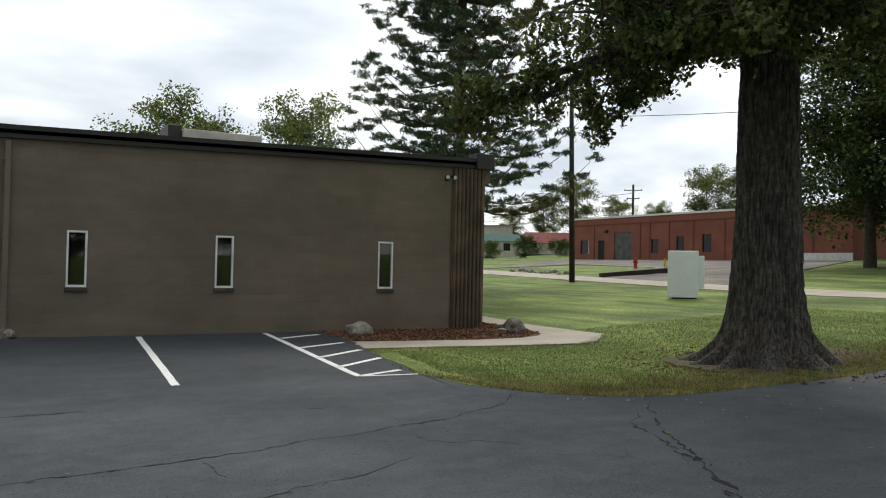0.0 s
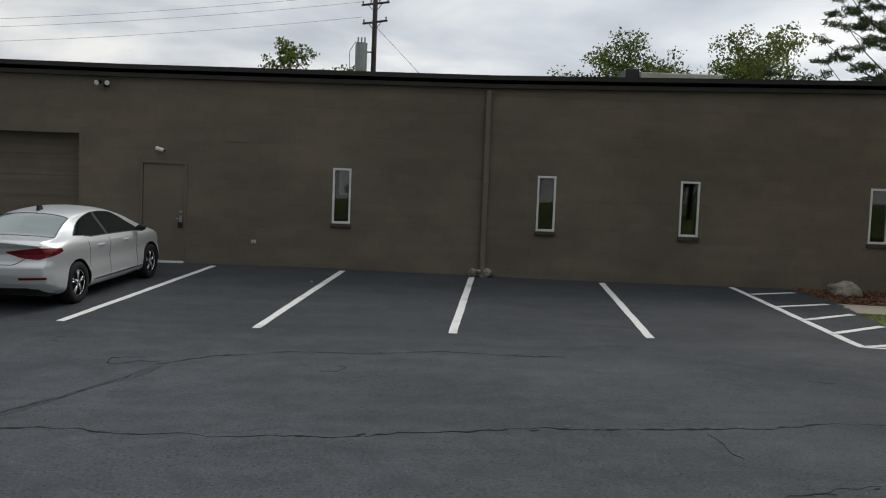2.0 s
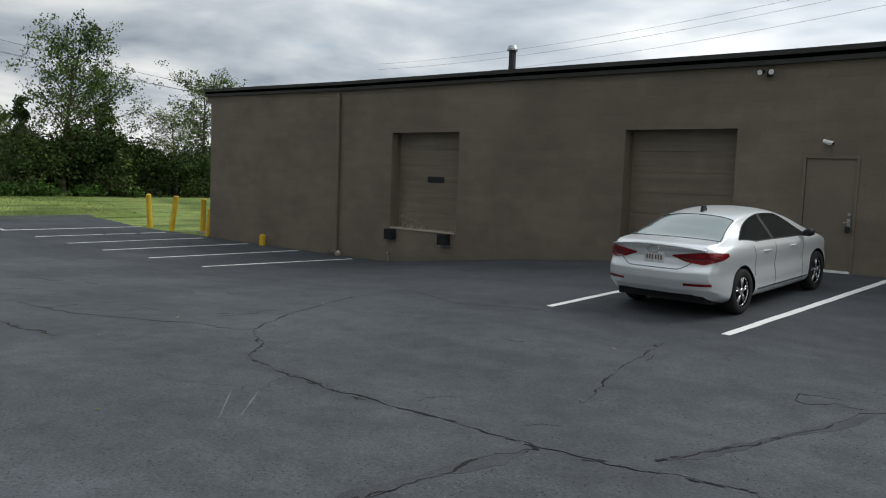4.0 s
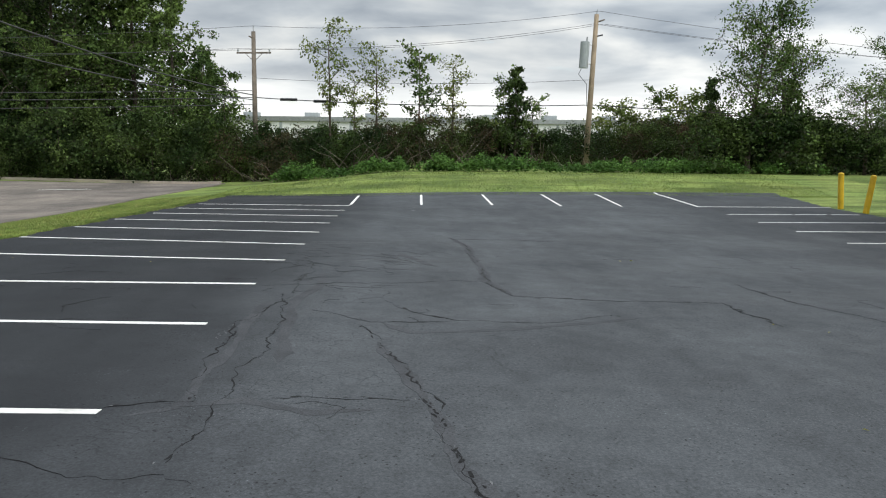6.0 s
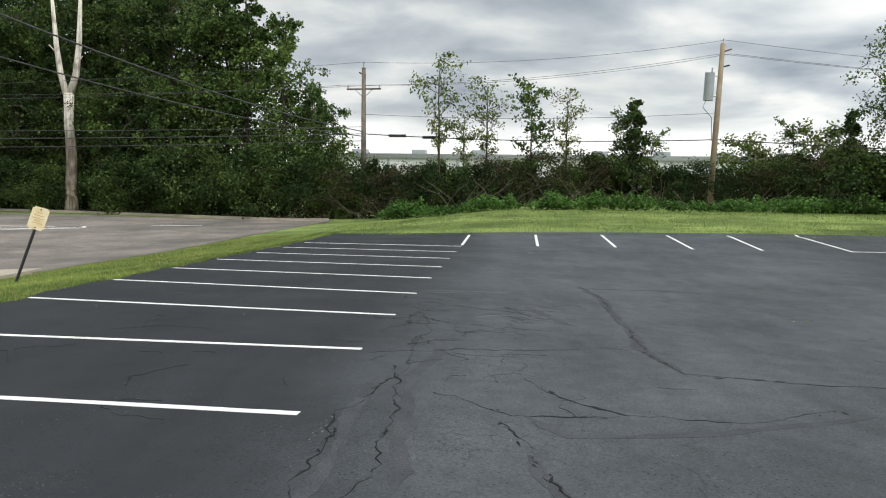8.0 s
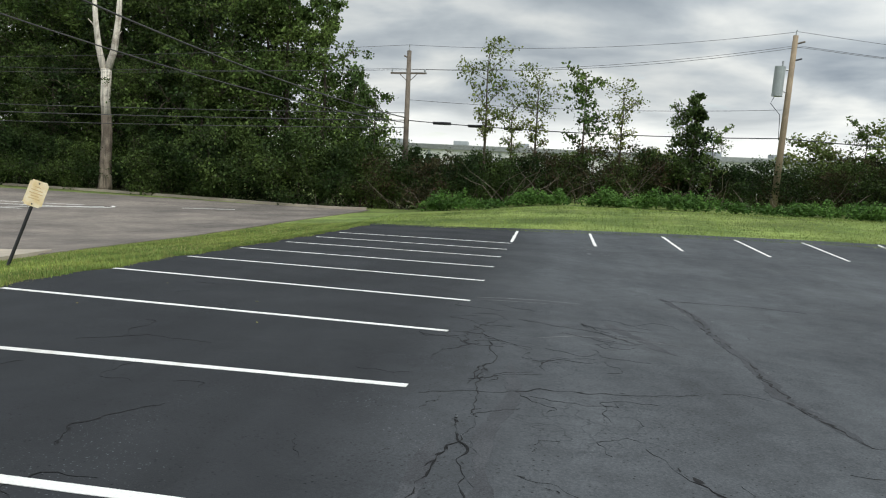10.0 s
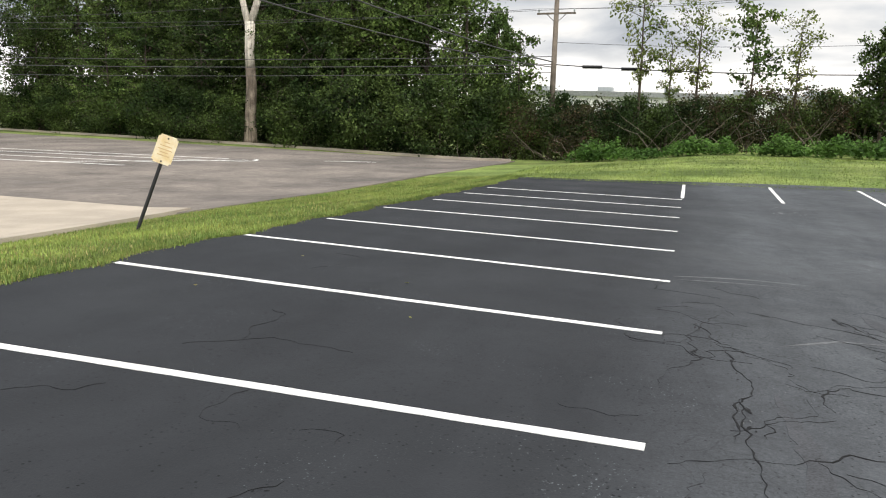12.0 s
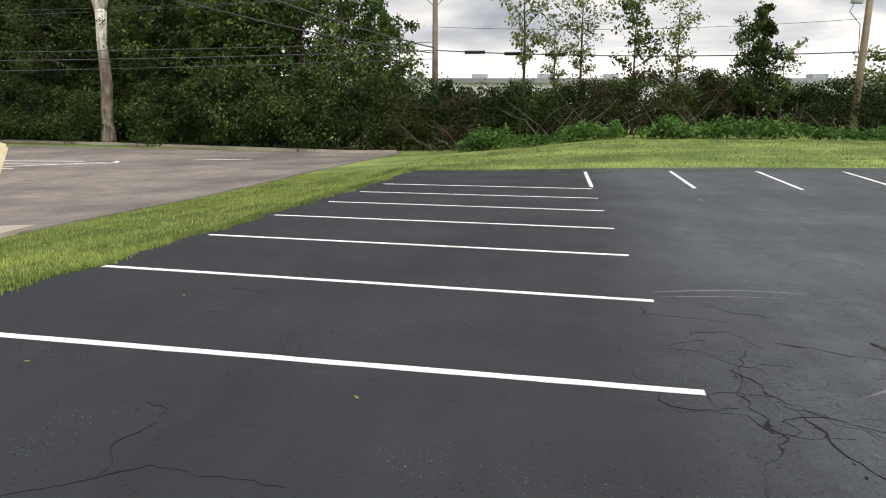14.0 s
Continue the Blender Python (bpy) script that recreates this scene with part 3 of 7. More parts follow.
def grow(seed, height, crown_base, spread, limbs, trunk_r, lean=(0, 0), profile="round", rise=0.55, wiggle=0.12, forks=4):
    """The wood of a broad-leaved tree: tubes for trunk and limbs, and the points where foliage sits."""
    rng = random.Random(seed)
    n = 9
    trunk = []
    for i in range(n + 1):
        u = i / n
        trunk.append(Vector((lean[0] * u * u + rng.uniform(-1, 1) * wiggle * height * 0.06 * u, lean[1] * u * u + rng.uniform(-1, 1) * wiggle * height * 0.06 * u, height * 0.94 * u)))
    wood = [(trunk, [trunk_r * (1 - 0.86 * (i / n) ** 0.8) for i in range(n + 1)], 9)]
    tips = []
    for k in range(limbs):
        h = crown_base + (height * 0.93 - crown_base) * ((k + rng.random() * 0.7) / limbs)
        u = h / (height * 0.94)
        i = min(n - 1, int(u * n))
        root = trunk[i].lerp(trunk[i + 1], u * n - i)
        v = (h - crown_base) / max(0.1, height - crown_base)
        reach = {"round": math.sqrt(max(0.03, 1 - (2 * v - 0.85) ** 2 / 1.4)), "broad": math.sqrt(max(0.05, 1 - v * v * 0.85)), "cone": 1.05 - 0.9 * v,
                 "vase": 0.35 + 0.65 * v}[profile] * spread * rng.uniform(0.65, 1.12)
        ang = k * 2.4 + rng.uniform(-0.5, 0.5)
        way = Vector((math.cos(ang), math.sin(ang), rise * rng.uniform(0.4, 1.3)))
        pts, p = [root], root.copy()
        for s in range(5):
            way = (way + Vector((rng.uniform(-0.25, 0.25), rng.uniform(-0.25, 0.25), rng.uniform(-0.28, 0.2)))).normalized()
            p = p + way * reach / 5
            pts.append(p.copy())
        r = trunk_r * 0.36 * (1 - 0.6 * u)
        wood.append((pts, [r * (1 - 0.16 * s) for s in range(6)], 5))
        for s in range(2, 6):
            tips.append((pts[s], reach * 0.16 + 0.2))
            for _ in range(forks // 2 if s < 5 else forks):
                off = Vector((rng.uniform(-1, 1), rng.uniform(-1, 1), rng.uniform(-0.55, 0.8))).normalized() * reach * rng.uniform(0.22, 0.5)
                end = pts[s] + off
                wood.append(([pts[s], pts[s] + off * 0.5 + Vector((0, 0, 0.06 * reach)), end], [r * 0.35, r * 0.25, r * 0.1], 4))
                tips.append((end, reach * 0.15 + 0.2))
    tips.append((trunk[-1], spread * 0.2))
    return wood, tips


def wood_mesh(name, wood, mat):
    verts, faces = [], []
    for pts, radii, sides in wood:
        v, f = tube_arrays(pts, radii, sides, closed=False)
        base = len(verts)
        verts += v
        faces += [tuple(i + base for i in q) for q in f]
    return mesh_from(name, verts, faces, mat, True)


def foliage_points(tips, count, seed, squash=0.8):
    rng = np.random.default_rng(seed)
    pick = rng.integers(0, len(tips), count)
    centre = np.array([tuple(p) for p, _ in tips])[pick]
    size = np.array([r for _, r in tips])[pick][:, None]
    off = rng.normal(size=(count, 3))
    off /= np.linalg.norm(off, axis=1)[:, None]
    off *= rng.uniform(0, 1, (count, 1)) ** 0.5
    off[:, 2] *= squash
    return centre + off * size


def tree(name, label, seed, height, crown_base, spread, limbs, trunk_r, count, leaf, mat, bark, category="tree", **more):
    """A tree as an Empty at its foot with trunk and crown."""
    clump = more.pop("clump", 1.0)
    ob = thing(name, label, category)
    wood, tips = grow(seed, height, crown_base, spread, limbs, trunk_r, **more)
    put("trunk", wood_mesh("trunk", wood, bark), ob)
    v, f = leaves(foliage_points([(p, r * clump) for p, r in tips], count, seed), leaf, 0.62, seed)
    put("crown", mesh_from("crown", v, f, mat), ob)
    return ob


def stand(ob, spots, group="", label=""):
    """The tree itself at the first spot (x, y, turn, scale), and copies at the others."""
    out = []
    for k, (x, y, turn, scale) in enumerate(spots):
        m = pose(x, y, zg(x, y) - 0.08, 0, 0, turn) @ Matrix.Diagonal((scale, scale, scale * (1 + 0.07 * math.sin(x * 3 + y)), 1))
        if k == 0:
            made = ob
        else:
            made = copy_thing(ob, m)
        out.append((made, m))
    for made, m in out:
        made.matrix_basis = m
        tagged(made, label, "", group)
    return [o for o, _ in out]


# ---- ground, paving and lines ----
def steps(knots, far):
    """Grid places: `knots` are (from, to, step) stretches; `far` closes the sheet at the horizon."""
    out = [-far, -600, -250, -150]
    for a, b, s in knots:
        out += list(np.arange(a, b, s))
    return out + [150, 260, 600, far]


def build_ground():
    xs = steps([(-110, -66, 6), (-66, -42, 1.0), (-42, 6, 1.5), (6, 34, 1.0), (34, 120, 5)], 2500)
    ys = steps([(-110, -14, 6), (-14, 24, 1.0), (24, 60, 3), (60, 130, 8)], 2500)
    verts = []
    for x in xs:
        for y in ys:
            in_lot = (-39 < x < 3.2 and -4 < y < 18) or (3.2 <= x < 70 and -4 < y < 6.8)
            lumps = 0.05 * noise.noise((x * 0.35, y * 0.35, 0)) if not in_lot else 0
            verts.append((x, y, zg(x, y) - (0.16 if in_lot else 0.035) + min(0, lumps)))
    w = len(ys)
    faces = [(i * w + j, (i + 1) * w + j, (i + 1) * w + j + 1, i * w + j + 1) for i in range(len(xs) - 1) for j in range(w - 1)]
    tagged(put("ground", mesh_from("ground", verts, faces, M_GRASS, True)), "mown green lawn and grassy banks around the parking lot", "lawn", kind="structure")


build_ground()

# the sealed lot: its rim at the building, round the lawn and away along the drive
RIM = [(-41.3, 20.4), (-38, 20.0), (-34.6, 19.35), (-29.6, 19.44), (5.6, 19.44), (5.6, 19.0), (5.47, 17.25), (5.1, 15.1), (4.68, 12.55), (4.72, 11.6), (4.85, 10.9), (5.05, 10.4),
       (5.35, 9.9), (5.8, 9.45), (6.3, 9.15), (6.9, 9.0), (7.5, 8.95), (9, 8.97), (11, 9.02), (16, 9.4), (26, 10.6), (60, 14)]
FRONT = [-41, -38, -34.6, -29.6, -1.0, -0.8, 0.0, 0.6, 2.0, 2.6, 3.0, 3.3, 3.6, 4.0, 4.6, 5.3, 6.2, 8.3, 10.6, 16, 26, 60]
rim, front = [], []
for (ax, ay), (bx, by), fa, fb in zip(RIM, RIM[1:], FRONT, FRONT[1:]):
    n = max(1, math.ceil(max(math.hypot(bx - ax, by - ay), fb - fa) / 0.55))
    for i in range(n):
        u = i / n
        x = fa + (fb - fa) * u
        rim.append((ax + (bx - ax) * u, ay + (by - ay) * u))
        front.append((x, -5.05 - 0.04 * smooth(-42, -24, x) + 0.06 * math.sin(x * 1.7) + 0.05 * math.sin(x * 4.1)))
rim = [(x + (0.04 * math.sin(i * 1.9) + 0.03 * math.sin(i * 0.83) if x > 4.4 and y < 19 else 0), y + (0.05 * math.sin(i * 2.3) if x > 6 or x < -30 else 0)) for i, (x, y) in enumerate(rim)]
lot = tagged(put("parking_lot", strip_mesh("parking_lot", front, rim, 52, M_ASPHALT)), "dark sealed asphalt parking lot with cracks and white lines", "parking lot", kind="structure")

# the lawn's border, drawn up to the asphalt
border = [p for p in rim if p[0] > 4.4 and p[1] < 15.6 and p[0] < 27]
inner = []
for x, y in border:
    away = Vector((max(0.0, 10.5 - x), max(1.5, 13.5 - y))).normalized()
    inner.append((x + away.x * 0.45, y + away.y * 0.45))
border = [(x - (a - x) * 0.03, y - (b - y) * 0.03) for (x, y), (a, b) in zip(border, inner)]
tagged(put("lawn_border", strip_mesh("lawn_border", border, inner, 4, M_GRASS, 0.008, 0.12)), "thin worn grass border of the lawn along the asphalt", "lawn", kind="structure")

# stalls along the front grass strip
for k in range(-4, 10):
    x = -9.52 - 2.74 * k
    x = -9.3 if k == 0 else x
    painted_line((x, 0.92), (x - (0.3 if k < 2 else 0.15 if k == 2 else 0.43), -4.95 + 0.2 * (k > 6)), 0.1, parent=lot)
# stalls at the far end
for x, y, far_x, far_y in ((-34.7, 0.92, -40.15, 0.92), (-34.75, 3.6, -40.3, 3.7), (-34.84, 6.33, -40.4, 6.45), (-34.73, 8.96, -40.5, 9.15), (-34.94, 11.38, -40.65, 11.68), (-35.0, 14.45, -41.1, 14.58)):
    painted_line((x, y), (far_x, far_y), 0.1, parent=lot)
# stalls along the back part of the wall
for x, far_y in ((-21.45, 19.02), (-24.24, 19.2), (-27.0, 19.2), (-29.52, 19.0), (-32.2, 19.0), (-35.08, 19.5)):
    if x == -32.2:
        for a, b in ((14.45, 16.7), (16.8, 17.9), (18.05, 19.0)):
            painted_line((x + 0.5 * (a - 14.45) / 4.6, a), (x + 0.5 * (b - 14.45) / 4.6, b), 0.1, parent=lot)
    else:
        painted_line((x, 14.42), (x + 0.5, far_y), 0.1, parent=lot)
# stalls along the front part of the wall
for x in (-9.94, -7.24, -4.5, -1.76, 0.99):
    painted_line((x, 13.26), (x + 0.42, 19.15), 0.12, parent=lot)
# hatched no-parking corner
painted_line((3.71, 12.8), (4.2, 19.3), 0.12, parent=lot)
painted_line((3.71, 12.8), (4.62, 12.56), 0.07, parent=lot)
for a, b in (((4.22, 18.2), (5.3, 18.75)), ((4.05, 16.5), (5.2, 17.05)), ((3.95, 15.1), (5.05, 15.8)), ((3.84, 13.9), (4.92, 14.6)), ((3.74, 12.84), (4.6, 13.15))):
    painted_line(a, b, 0.12, parent=lot)


def crack(points, width, name="sealed_crack", rough=1.0):
    """A wandering crack filled with tar: a thin ribbon whose width wavers and sometimes nearly closes."""
    pts = dense(points, 0.06)
    near, far = [], []
    ox, oy = random.uniform(0, 50), random.uniform(0, 50)
    for i, (x, y) in enumerate(pts):
        dx, dy = pts[min(i + 1, len(pts) - 1)][0] - pts[max(i - 1, 0)][0], pts[min(i + 1, len(pts) - 1)][1] - pts[max(i - 1, 0)][1]
        d = math.hypot(dx, dy) or 1
        wob = (0.12 * noise.noise((i * 0.09, ox, 0)) + 0.06 * noise.noise((i * 0.45, oy, 3))) * rough
        w = width * 0.34 * max(0.012, 0.3 + 2.0 * noise.noise((i * 0.16, oy, 7)) + 1.2 * noise.noise((i * 0.73, ox, 2))) * min(1, 0.15 + i / 6, 0.15 + (len(pts) - 1 - i) / 6)
        cx, cy = x - dy / d * wob, y + dx / d * wob
        near.append((cx - dy / d * w / 2, cy + dx / d * w / 2))
        far.append((cx + dy / d * w / 2, cy - dx / d * w / 2))
    me = strip_mesh(name, near, far, 1, M_TAR, 0.0035, 0.002)
    put(name, me, lot)
    if width > 0.028:
        flakes(pts, width)
        flakes(pts, width * 0.45, 0.005, M_GRIT, 0.12, 3.0)


def flakes(pts, width, lift=0.004, mat=None, share=0.3, spread=0.25):
    """Broken-off edges along a crack: small ragged patches of dark tar."""
    verts, faces = [], []
    for i, (x, y) in enumerate(pts):
        if random.random() > share or noise.noise((x * 0.9, y * 0.9, 5)) < -0.12:
            continue
        r = random.uniform(0.3, 1.3) * width
        cx, cy = x + random.gauss(0, spread) * width, y + random.gauss(0, spread) * width
        nx, ny = pts[min(i + 1, len(pts) - 1)]
        a0, stretch = math.atan2(ny - y, nx - x) + random.uniform(-0.5, 0.5), random.uniform(0.15, 0.4)
        base = len(verts)
        for k in range(6):
            a, q = k * 1.047 + random.uniform(-0.35, 0.35), r * random.uniform(0.5, 1.25)
            u, v = math.cos(a) * q, math.sin(a) * q * stretch
            px, py = cx + u * math.cos(a0) - v * math.sin(a0), cy + u * math.sin(a0) + v * math.cos(a0)
            verts.append((px, py, zg(px, py) + lift))
        faces.append(tuple(range(base, base + 6)))
    if faces:
        ob = put("crack_flakes", mesh_from("crack_flakes", verts, faces, mat or M_TAR), lot)
        tagged(ob, kind="stuff")


crack([(-13.4, 12.4), (-12.6, 10.6), (-11.8, 9.3), (-10.9, 8.8), (-10.1, 8.15), (-9.1, 8.0), (-8.1, 7.9), (-7.0, 7.97), (-6.3, 7.92), (-5.5, 8.06), (-4.9, 8.18), (-4.2, 8.04), (-3.5, 8.04), (-2.7, 8.1), (-1.5, 8.4), (0.5, 8.6), (3.2, 9.1), (4.2, 9.6), (4.95, 10.3)], 0.06)
crack([(6.2, 9.1), (5.4, 8.1), (4.8, 7.3), (4.3, 6.5), (3.6, 5.6), (3.3, 4.8)], 0.12)
crack([(5.5, 8.5), (4.9, 7.9), (4.4, 7.0), (4.0, 6.2)], 0.06)
crack([(-2.2, 6.4), (-0.8, 6.7), (0.8, 7.1), (2.0, 7.6)], 0.045)
crack([(-5.6, 8.3), (-5.33, 9.2), (-5.2, 9.8), (-4.95, 10.75), (-4.55, 11.3), (-3.7, 11.67), (-2.8, 11.66), (-2.0, 11.87), (-0.4, 11.7)], 0.055)
crack([(-6.4, 6.0), (-6.38, 6.8), (-6.4, 7.3), (-6.3, 7.9)], 0.07)
crack([(-6.85, 9.3), (-7.2, 10.4), (-7.4, 11.4), (-7.6, 12.2)], 0.045)
crack([(-11.8, 9.3), (-12.9, 9.0), (-14.6, 8.3), (-16.5, 8.2)], 0.05)
crack([(-9.9, 13.0), (-11.2, 12.8), (-13.0, 13.5)], 0.04)
crack([(-23.2, 4.05), (-21.4, 4.38), (-20.7, 4.31), (-17.67, 4.3), (-16.2, 4.2), (-14.75, 4.42), (-14.6, 5.9), (-14.5, 7.2), (-12.9, 7.3)], 0.075)
crack([(-22.9, 4.0), (-23.3, 5.5), (-23.0, 6.5)], 0.05)
crack([(-14.04, 2.73), (-13.3, 3.05), (-12.8, 3.57), (-12.9, 4.5), (-13.4, 5.5)], 0.07)
crack([(-13.2, 1.9), (-12.6, 2.6), (-12.75, 3.5)], 0.04)
crack([(-12.4, 2.5), (-11.1, 2.83), (-10.5, 3.0), (-9.6, 3.15), (-9.05, 3.24), (-8.5, 3.28), (-7.4, 3.6)], 0.06)
crack([(-9.4, 0.9), (-9.56, 1.15), (-9.58, 1.45), (-10.2, 1.36), (-11.5, 1.3), (-12.8, 1.25), (-13.9, 1.5), (-16.2, 1.5)], 0.045)
crack([(-8.4, 1.6), (-9.3, 1.72), (-9.9, 1.62), (-11.2, 1.7), (-12.9, 1.6), (-14.3, 1.4)], 0.04)
crack([(-9.7, 2.0), (-9.75, 2.5), (-9.7, 3.0)], 0.045)
crack([(-14.9, 1.0), (-15.12, 1.42), (-15.4, 2.0), (-15.5, 2.45), (-15.9, 3.4)], 0.03)
crack([(-16.2, 0.9), (-17.0, 1.2), (-18.0, 1.15), (-18.9, 1.4)], 0.03)
crack([(-19.4, 2.5), (-18.8, 2.7), (-18.2, 3.1)], 0.07)
crack([(-19.2, 1.7), (-19.1, 2.0), (-18.7, 2.9)], 0.05)
crack([(-15.3, 1.4), (-16.1, 1.5), (-17.2, 1.45), (-18.3, 1.2)], 0.035)
crack([(-12.9, -0.8), (-13.3, -0.95), (-13.9, -0.6)], 0.04)
crack([(-13.7, -2.4), (-14.2, -2.8), (-14.3, -3.4)], 0.014)
crack([(-16.0, -1.2), (-16.2, -1.9), (-15.7, -2.4)], 0.012)
for k in range(95):
    x, y = random.uniform(-21, 3), random.uniform(-4, 12)
    if k > 60:
        x, y = random.uniform(-20.5, -13.5), random.uniform(0.9, 3.3)
    a, n = random.uniform(0, 6.3), random.randint(2, 6)
    line = [(x, y)]
    for _ in range(n):
        a += random.uniform(-1.3, 1.3)
        line.append((line[-1][0] + math.cos(a) * random.uniform(0.08, 0.3), line[-1][1] + math.sin(a) * random.uniform(0.08, 0.3)))
    crack(line, random.uniform(0.012, 0.027))


def band(points, width):
    """A wide ragged smear of sealer brushed over an old crack."""
    pts = dense(points, 0.05)
    near, far = [], []
    o = random.uniform(0, 90)
    for i, (x, y) in enumerate(pts):
        ax, ay = pts[max(i - 3, 0)]
        bx, by = pts[min(i + 3, len(pts) - 1)]
        d = math.hypot(bx - ax, by - ay) or 1
        ends = min(1, 0.1 + i / 8, 0.1 + (len(pts) - 1 - i) / 8)
        p, q = (width * 0.5 * ends * max(0.05, 0.75 + 0.9 * noise.noise((i * 0.07, o, k)) + 0.5 * noise.noise((i * 0.4, o, k + 5))) for k in (1, 9))
        near.append((x - (by - ay) / d * p, y + (bx - ax) / d * p))
        far.append((x + (by - ay) / d * q, y - (bx - ax) / d * q))
    put("sealer_band", strip_mesh("sealer_band", near, far, 1, M_SEAL, 0.0022, 0.0018), lot)


band([(-9.2, 1.1), (-9.43, 1.41), (-10.19, 1.39), (-11.42, 1.37), (-12.6, 1.3), (-13.76, 1.32)], 0.12)
band([(-9.43, 1.4), (-9.65, 1.8), (-9.37, 2.33), (-9.45, 2.75)], 0.14)
band([(-11.6, 2.7), (-11.1, 2.83), (-10.5, 2.98), (-9.5, 3.17), (-8.6, 3.27), (-7.6, 3.5)], 0.14)
band([(-23.1, 4.07), (-21.4, 4.37), (-20.7, 4.32), (-17.67, 4.3), (-16.2, 4.21), (-14.79, 4.42)], 0.17)
band([(-19.85, 2.86), (-18.9, 3.1), (-17.82, 3.51)], 0.22)
band([(-16.4, 1.7), (-15.16, 1.8), (-13.86, 1.63), (-12.2, 1.75), (-10.68, 1.89)], 0.16)
band([(-12.62, 2.7), (-12.11, 3.03), (-12.2, 3.5), (-12.45, 4.2), (-13.32, 5.77)], 0.13)
band([(-6.4, 5.6), (-6.4, 7.0), (-6.3, 7.8)], 0.2)
band([(-5.6, 8.3), (-5.25, 9.6), (-4.9, 10.8)], 0.16)


def scuff(points, width):
    """A thin pale scrape left by a tyre or a plough."""
    pts = dense(points, 0.2)
    near, far = [], []
    for i, (x, y) in enumerate(pts):
        (ax, ay), (bx, by) = pts[max(i - 1, 0)], pts[min(i + 1, len(pts) - 1)]
        d = math.hypot(bx - ax, by - ay) or 1
        w = width * 0.5 * random.uniform(0.4, 1.2) * min(1, 0.2 + i / 3, 0.2 + (len(pts) - 1 - i) / 3)
        near.append((x - (by - ay) / d * w, y + (bx - ax) / d * w))
        far.append((x + (by - ay) / d * w, y - (bx - ax) / d * w))
    put("tyre_scuff", strip_mesh("tyre_scuff", near, far, 1, M_CHALK, 0.0028, 0.0015), lot)


scuff([(-9.12, 7.28), (-8.37, 6.68)], 0.022)
scuff([(-8.92, 7.42), (-8.3, 6.82)], 0.022)
scuff([(-20.9, 0.95), (-21.15, 1.4), (-21.35, 1.9), (-21.45, 2.6)], 0.06)
scuff([(-20.7, 1.0), (-20.9, 1.5), (-21.05, 2.0), (-21.1, 2.5)], 0.04)
scuff([(-17.9, 1.9), (-18.4, 2.4), (-18.6, 3.1), (-18.5, 3.8)], 0.05)
flakes(dense([(-33.4, 3.25), (-31.4, 3.45), (-29.9, 3.6), (-28.8, 3.85)], 0.07), 0.11, 0.003, M_CHALK, 0.8, 1.6)
flakes(dense([(-24.4, 3.8), (-23.4, 4.0), (-22.4, 4.2), (-20.8, 4.35)], 0.08), 0.07, 0.003, M_CHALK, 0.6, 2.2)
flakes(dense([(-12.2, 1.2), (-11.6, 1.15), (-10.5, 1.15)], 0.06), 0.022, 0.0045, M_CHALK, 0.7, 1.0)


# chipped paint on the nearest stall line
flakes([(-15.05 - 0.001 * k, -1.0 - 0.03 * k) for k in range(16)], 0.06, 0.0115, M_ROCKDARK, 1.0, 0.35)


# the neighbouring old lot, lower down beyond the grass strip
OLD_NEAR = [(-19, -10.6), (-24, -10.3), (-28, -10.15), (-34, -9.75), (-42, -9.5), (-53, -8.3), (-55, -8.2)]
old_near = dense(OLD_NEAR, 1.5)
old_far = [(-19 + (x + 19) * 1.35, -80) for x, y in old_near]
old_lot = tagged(put("neighbouring_lot", strip_mesh("neighbouring_lot", old_near, old_far, 40, M_OLD_ASPHALT)), "worn grey-brown asphalt lot of the neighbouring property", "parking lot", kind="structure")
apron_near = dense([(-14, -8.3), (-19, -8.55), (-24, -9.55), (-27.6, -10.4)], 1.2)
apron_far = [(-14 + (x + 14) * 1.13, -60) for x, y in apron_near]
tagged(put("concrete_apron", strip_mesh("concrete_apron", apron_near, apron_far, 40, M_CONCRETE, 0.06)), "pale tan concrete apron beside the old lot", "pavement", kind="structure")
kerb_line = dense([(-54.6, -8.4), (-57, -15.5), (-62, -29), (-69, -57), (-73, -75)], 2.0)
put("kerb", strip_mesh("kerb", [(x + 0.1, y) for x, y in kerb_line], [(x - 0.2, y) for x, y in kerb_line], 1, M_CONCRETE, 0.13, 0.3), old_lot, "worn concrete kerb")
for a, b in (((-47, -20.2), (-40, -26.5)), ((-47.3, -21.5), (-46, -40)), ((-45.6, -21), (-44, -40)), ((-43, -22), (-41.5, -42)), ((-40.5, -22.5), (-39, -42)), ((-49, -17), (-50, -14.5))):
    painted_line(a, b, 0.16, 0.008, parent=old_lot)
arc = [(-46.8 + 1.0 * math.cos(a), -20.7 + 1.0 * math.sin(a)) for a in np.linspace(-0.6, 2.6, 12)]
for a, b in zip(arc, arc[1:]):
    painted_line(a, b, 0.16, 0.008, parent=old_lot)

